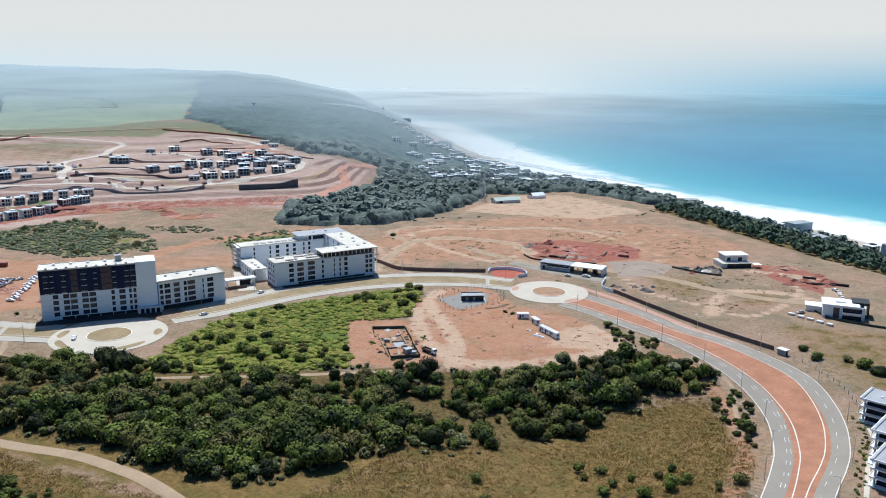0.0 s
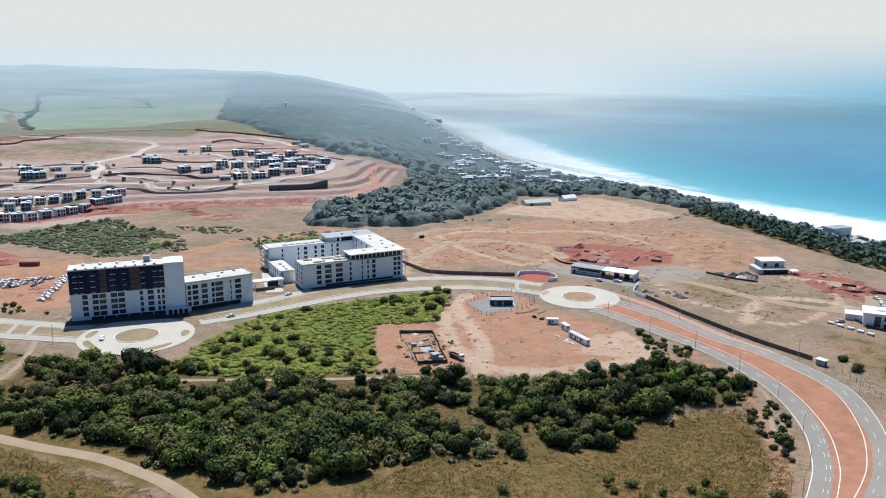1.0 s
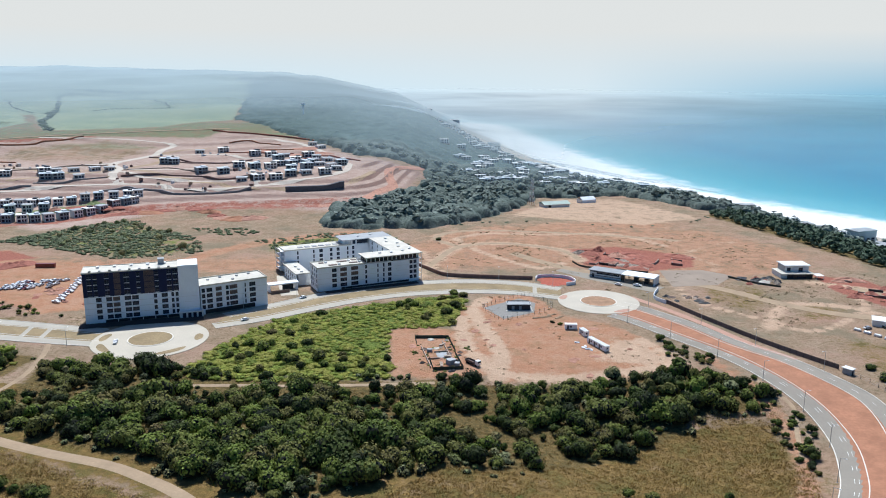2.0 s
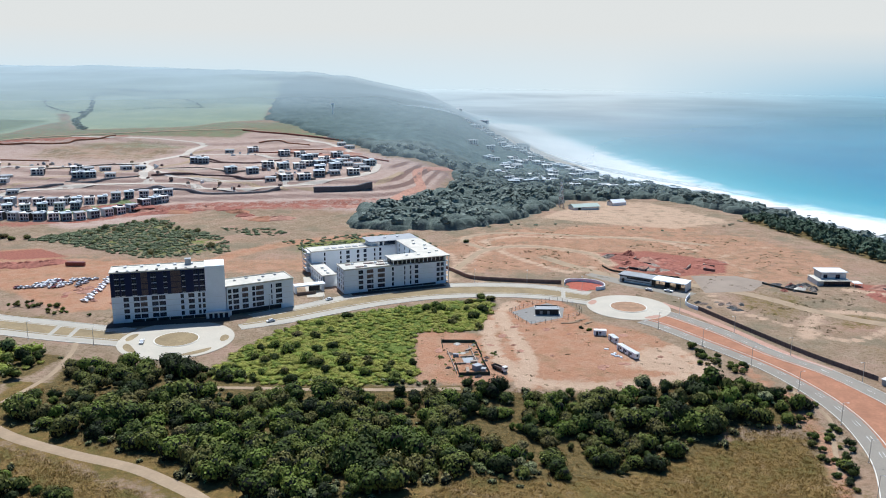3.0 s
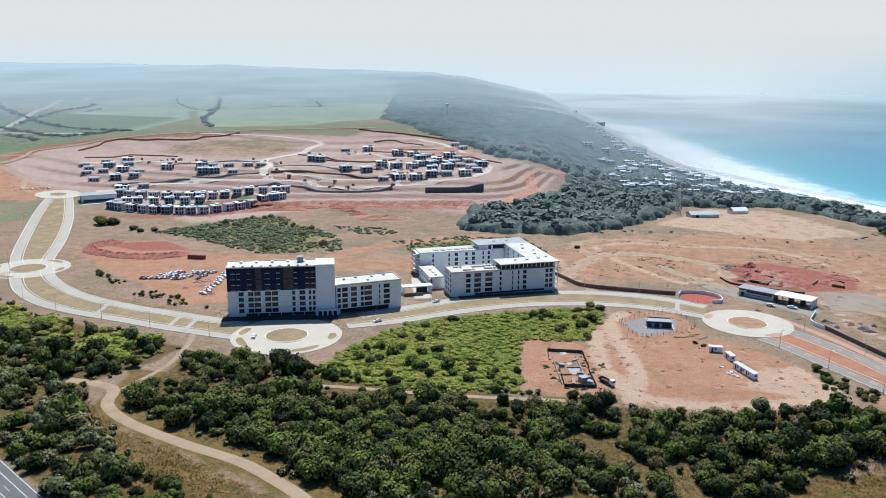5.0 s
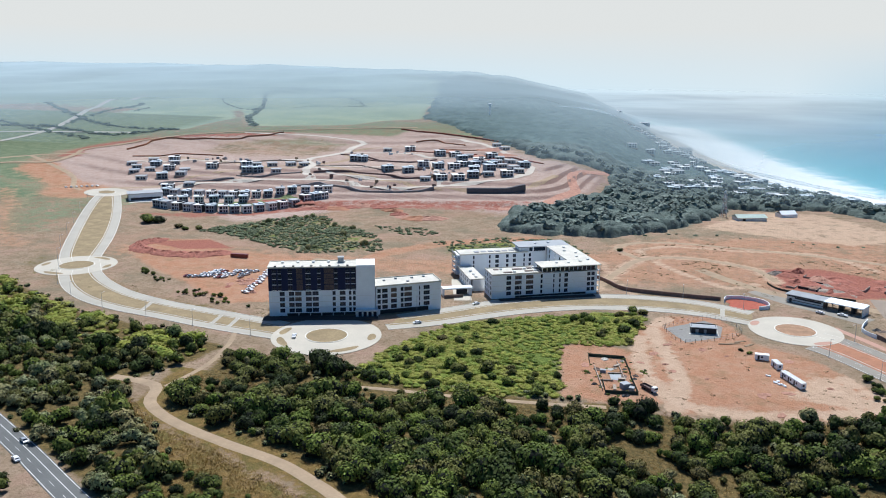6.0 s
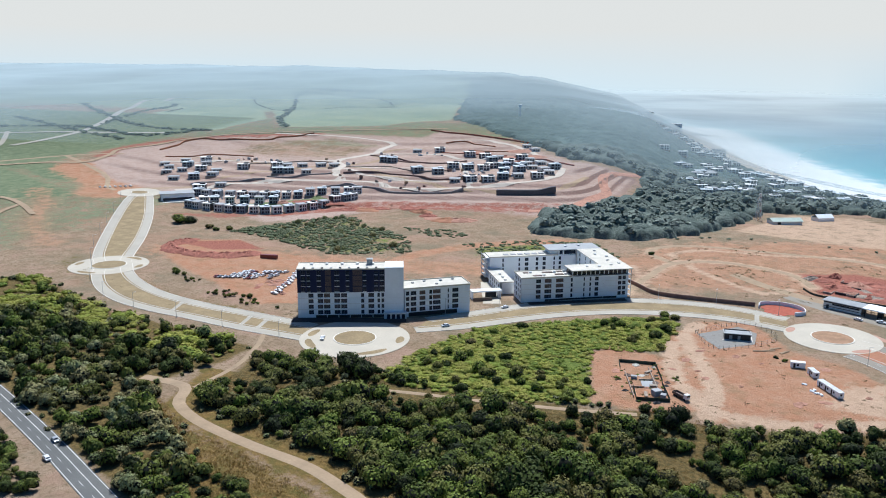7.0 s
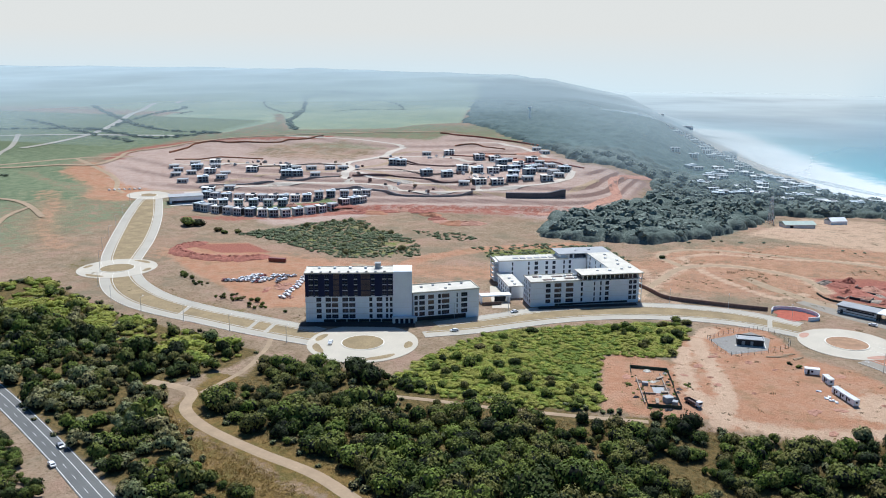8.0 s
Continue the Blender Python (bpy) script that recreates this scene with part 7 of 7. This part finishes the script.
slab_block(151, 272.5, -42, 24, 12, 3, "white-slabbed apartment block with dark glazing")
slab_block(138.5, 238, -42, 26, 15, 4, "stepped apartment block with white balcony edges")
slab_block(131, 222, -42, 26, 13, 3, "lower stepped apartment block with grey roof")
strip("garden_path", spline([(151, 268), (146, 252), (137, 238), (130, 224), (122, 208)], 3), (-0.8, 0.8), (0.12, 0.12), CONCRETE, None, "pale garden path beside the blocks", "structure")
gp = spline([(149, 276), (147, 262), (139, 246), (131, 231), (122, 212)], 1.6)
merged("garden_hedge", LOW, np.array([(x + rs.uniform(-1.6, 1.6), y + rs.uniform(-1, 1), rs.uniform(0.6, 1.3)) for x, y in gp]), LEAF, "planted hedge along the road wall", rs)

# ---- masts, sheds and far roads ----
mastt = thing("lattice_mast", 14, 773, hz(14, 773), 20, "tall pale steel lattice radio mast", "mast")
for sx in (-1, 1):
    for sy in (-1, 1):
        bm = bmesh.new()
        limb(bm, (sx * 2.2, sy * 2.2, -0.3), (sx * 0.8, sy * 0.8, 24), 0.22, 0.14)
        part("leg", bm, OFFWHITE, mastt)
for k in range(8):
    z0, z1 = k * 3.0, k * 3.0 + 3.0
    w0, w1 = 2.2 - 1.4 * z0 / 24, 2.2 - 1.4 * z1 / 24
    bm = bmesh.new()
    for a, b in (((-w0, -w0), (w1, -w1)), ((w0, -w0), (w1, w1)), ((w0, w0), (-w1, w1)), ((-w0, w0), (-w1, -w1))):
        limb(bm, (*a, z0), (*b, z1), 0.1, 0.1)
        limb(bm, (*b, z1), (b[1], -b[0], z1), 0.08, 0.08)
    part("bracing", bm, OFFWHITE if k % 2 else CARRED, mastt)
for z, a in ((20, 0), (22, 2), (18, 4)):
    part("antenna", boxes((0.8 * math.cos(a) - 0.3, 0.8 * math.sin(a) - 0.9, z, 0.8 * math.cos(a) + 0.3, 0.8 * math.sin(a) - 0.5, z + 2.2), bevel=0.05), WHITE, mastt)
white_mast = thing("white_tower", -337, 1254, hz(-337, 1254), 0, "slim white tower standing above the forest", "tower")
bm = bmesh.new()
limb(bm, (0, 0, -2), (0, 0, 22), 1.7, 1.1)
part("shaft", bm, WHITE, white_mast)
part("head", boxes((-2.2, -2.2, 20, 2.2, 2.2, 23), bevel=0.3), WHITE, white_mast)
sh = thing("farm_shed", 26, 752, hz(34, 760), 24, "long low shed with a pale green roof", "shed")
part("wall", boxes((0, 0, -1, 26, 12, 3.2)), OFFWHITE, sh)
bm = bmesh.new()
q = [bm.verts.new(p) for p in ((-0.8, -0.8, 3.2), (26.8, -0.8, 3.2), (26.8, 6, 5.4), (-0.8, 6, 5.4), (26.8, 12.8, 3.2), (-0.8, 12.8, 3.2))]
for f in ((0, 1, 2, 3), (3, 2, 4, 5), (0, 3, 5), (1, 4, 2), (0, 5, 4, 1)):
    bm.faces.new([q[i] for i in f])
part("roof", bm, plain("pale_green_roof", (0.42, 0.50, 0.44), 0.6), sh)
part("door", boxes((4, -0.05, 0, 7, -0.01, 2.6)), DARK, sh)
tent = thing("white_hall", 62, 800, hz(62, 800), 30, "white hall with a curved roof", "hall")
bm = bmesh.new()
limb(bm, (0, 0, 0.5), (16, 0, 0.5), 5.5, 5.5)
part("shell", bm, WHITE, tent)
part("end_wall", boxes((-0.15, -5, -1, 0, 5, 3.5)), OFFWHITE, tent)
for pts, w in (([(-1200, 830), (-1037, 894), (-991, 913), (-945, 931), (-860, 947), (-780, 962)], 9), ([(-890, 800), (-902, 878), (-920, 960), (-986, 1086), (-1120, 1300), (-1250, 1600)], 11),
               ([(-850, 720), (-884, 761), (-919, 809), (-1025, 916)], 7), ([(-789, 701), (-752, 722), (-706, 735), (-712, 779), (-730, 831), (-690, 960), (-560, 1040), (-400, 1100)], 6),
               ([(-789, 701), (-900, 660), (-1000, 640)], 6), ([(-560, 520), (-600, 545), (-640, 560), (-700, 560)], 5), ([(-600, 545), (-590, 510), (-560, 470)], 5)):
    strip("far_road", spline(pts, 8), (-w / 2, w / 2), (0.6, 0.6), PALEROAD if w > 6 else TRACK, None, "pale road crossing the fields", "structure")
for i, (x, y, r) in enumerate(((-126, 2203, 16), (-100, 2190, 20), (-70, 2172, 14), (330, 1060, 4), (345, 1030, 3))):
    heap("beach_rock", x, y, r, 3.0, plain("wet_rock", (0.16, 0.15, 0.14), 0.7), "dark wet rock in the surf", "rock", 300 + i, 1.6, 20)

# foundations and refuse on the building plots
rg = random.Random(31)
for i in range(16):
    x, y = (rg.uniform(52, 112), rg.uniform(514, 548)) if i < 10 else (rg.uniform(190, 218), rg.uniform(450, 498))
    if poly_dist(np.array([x]), np.array([y]), RED_A if i < 10 else RED_B)[0] > -2:
        continue
    f = thing("foundation", x, y, hz(x, y), -22 + rg.choice((0, 90)), "raw concrete foundation wall on red soil", "foundation", "foundations on the plots")
    ln = rg.uniform(6, 13)
    part("wall", boxes((0, 0, -0.3, ln, 0.5, rg.uniform(0.7, 1.6))), rg.choice([RUBBLE, DARK, WALLBRICK]), f)
    part("return_wall", boxes((0, 0.5, -0.3, 0.5, rg.uniform(3, 6), rg.uniform(0.6, 1.4))), RUBBLE, f)
for i in range(16):
    x, y = rg.uniform(-44, -22), rg.uniform(324, 364)
    heap("rubble_mound", x, y, rg.uniform(0.7, 1.8), rg.uniform(0.3, 0.9), rg.choice([RUBBLE, BROWN, DARK, ROOF]), "small rubble heap in the pit", "rubble heap", 330 + i, 1.4, rg.uniform(0, 90))
merged("pit_weeds", LOW, np.array([(rs.uniform(-46, -20), rs.uniform(320, 366), rs.uniform(0.5, 1.6)) for _ in range(40)]), LEAF, "dark weeds growing in the pit", rs, (0.4, 0.8))
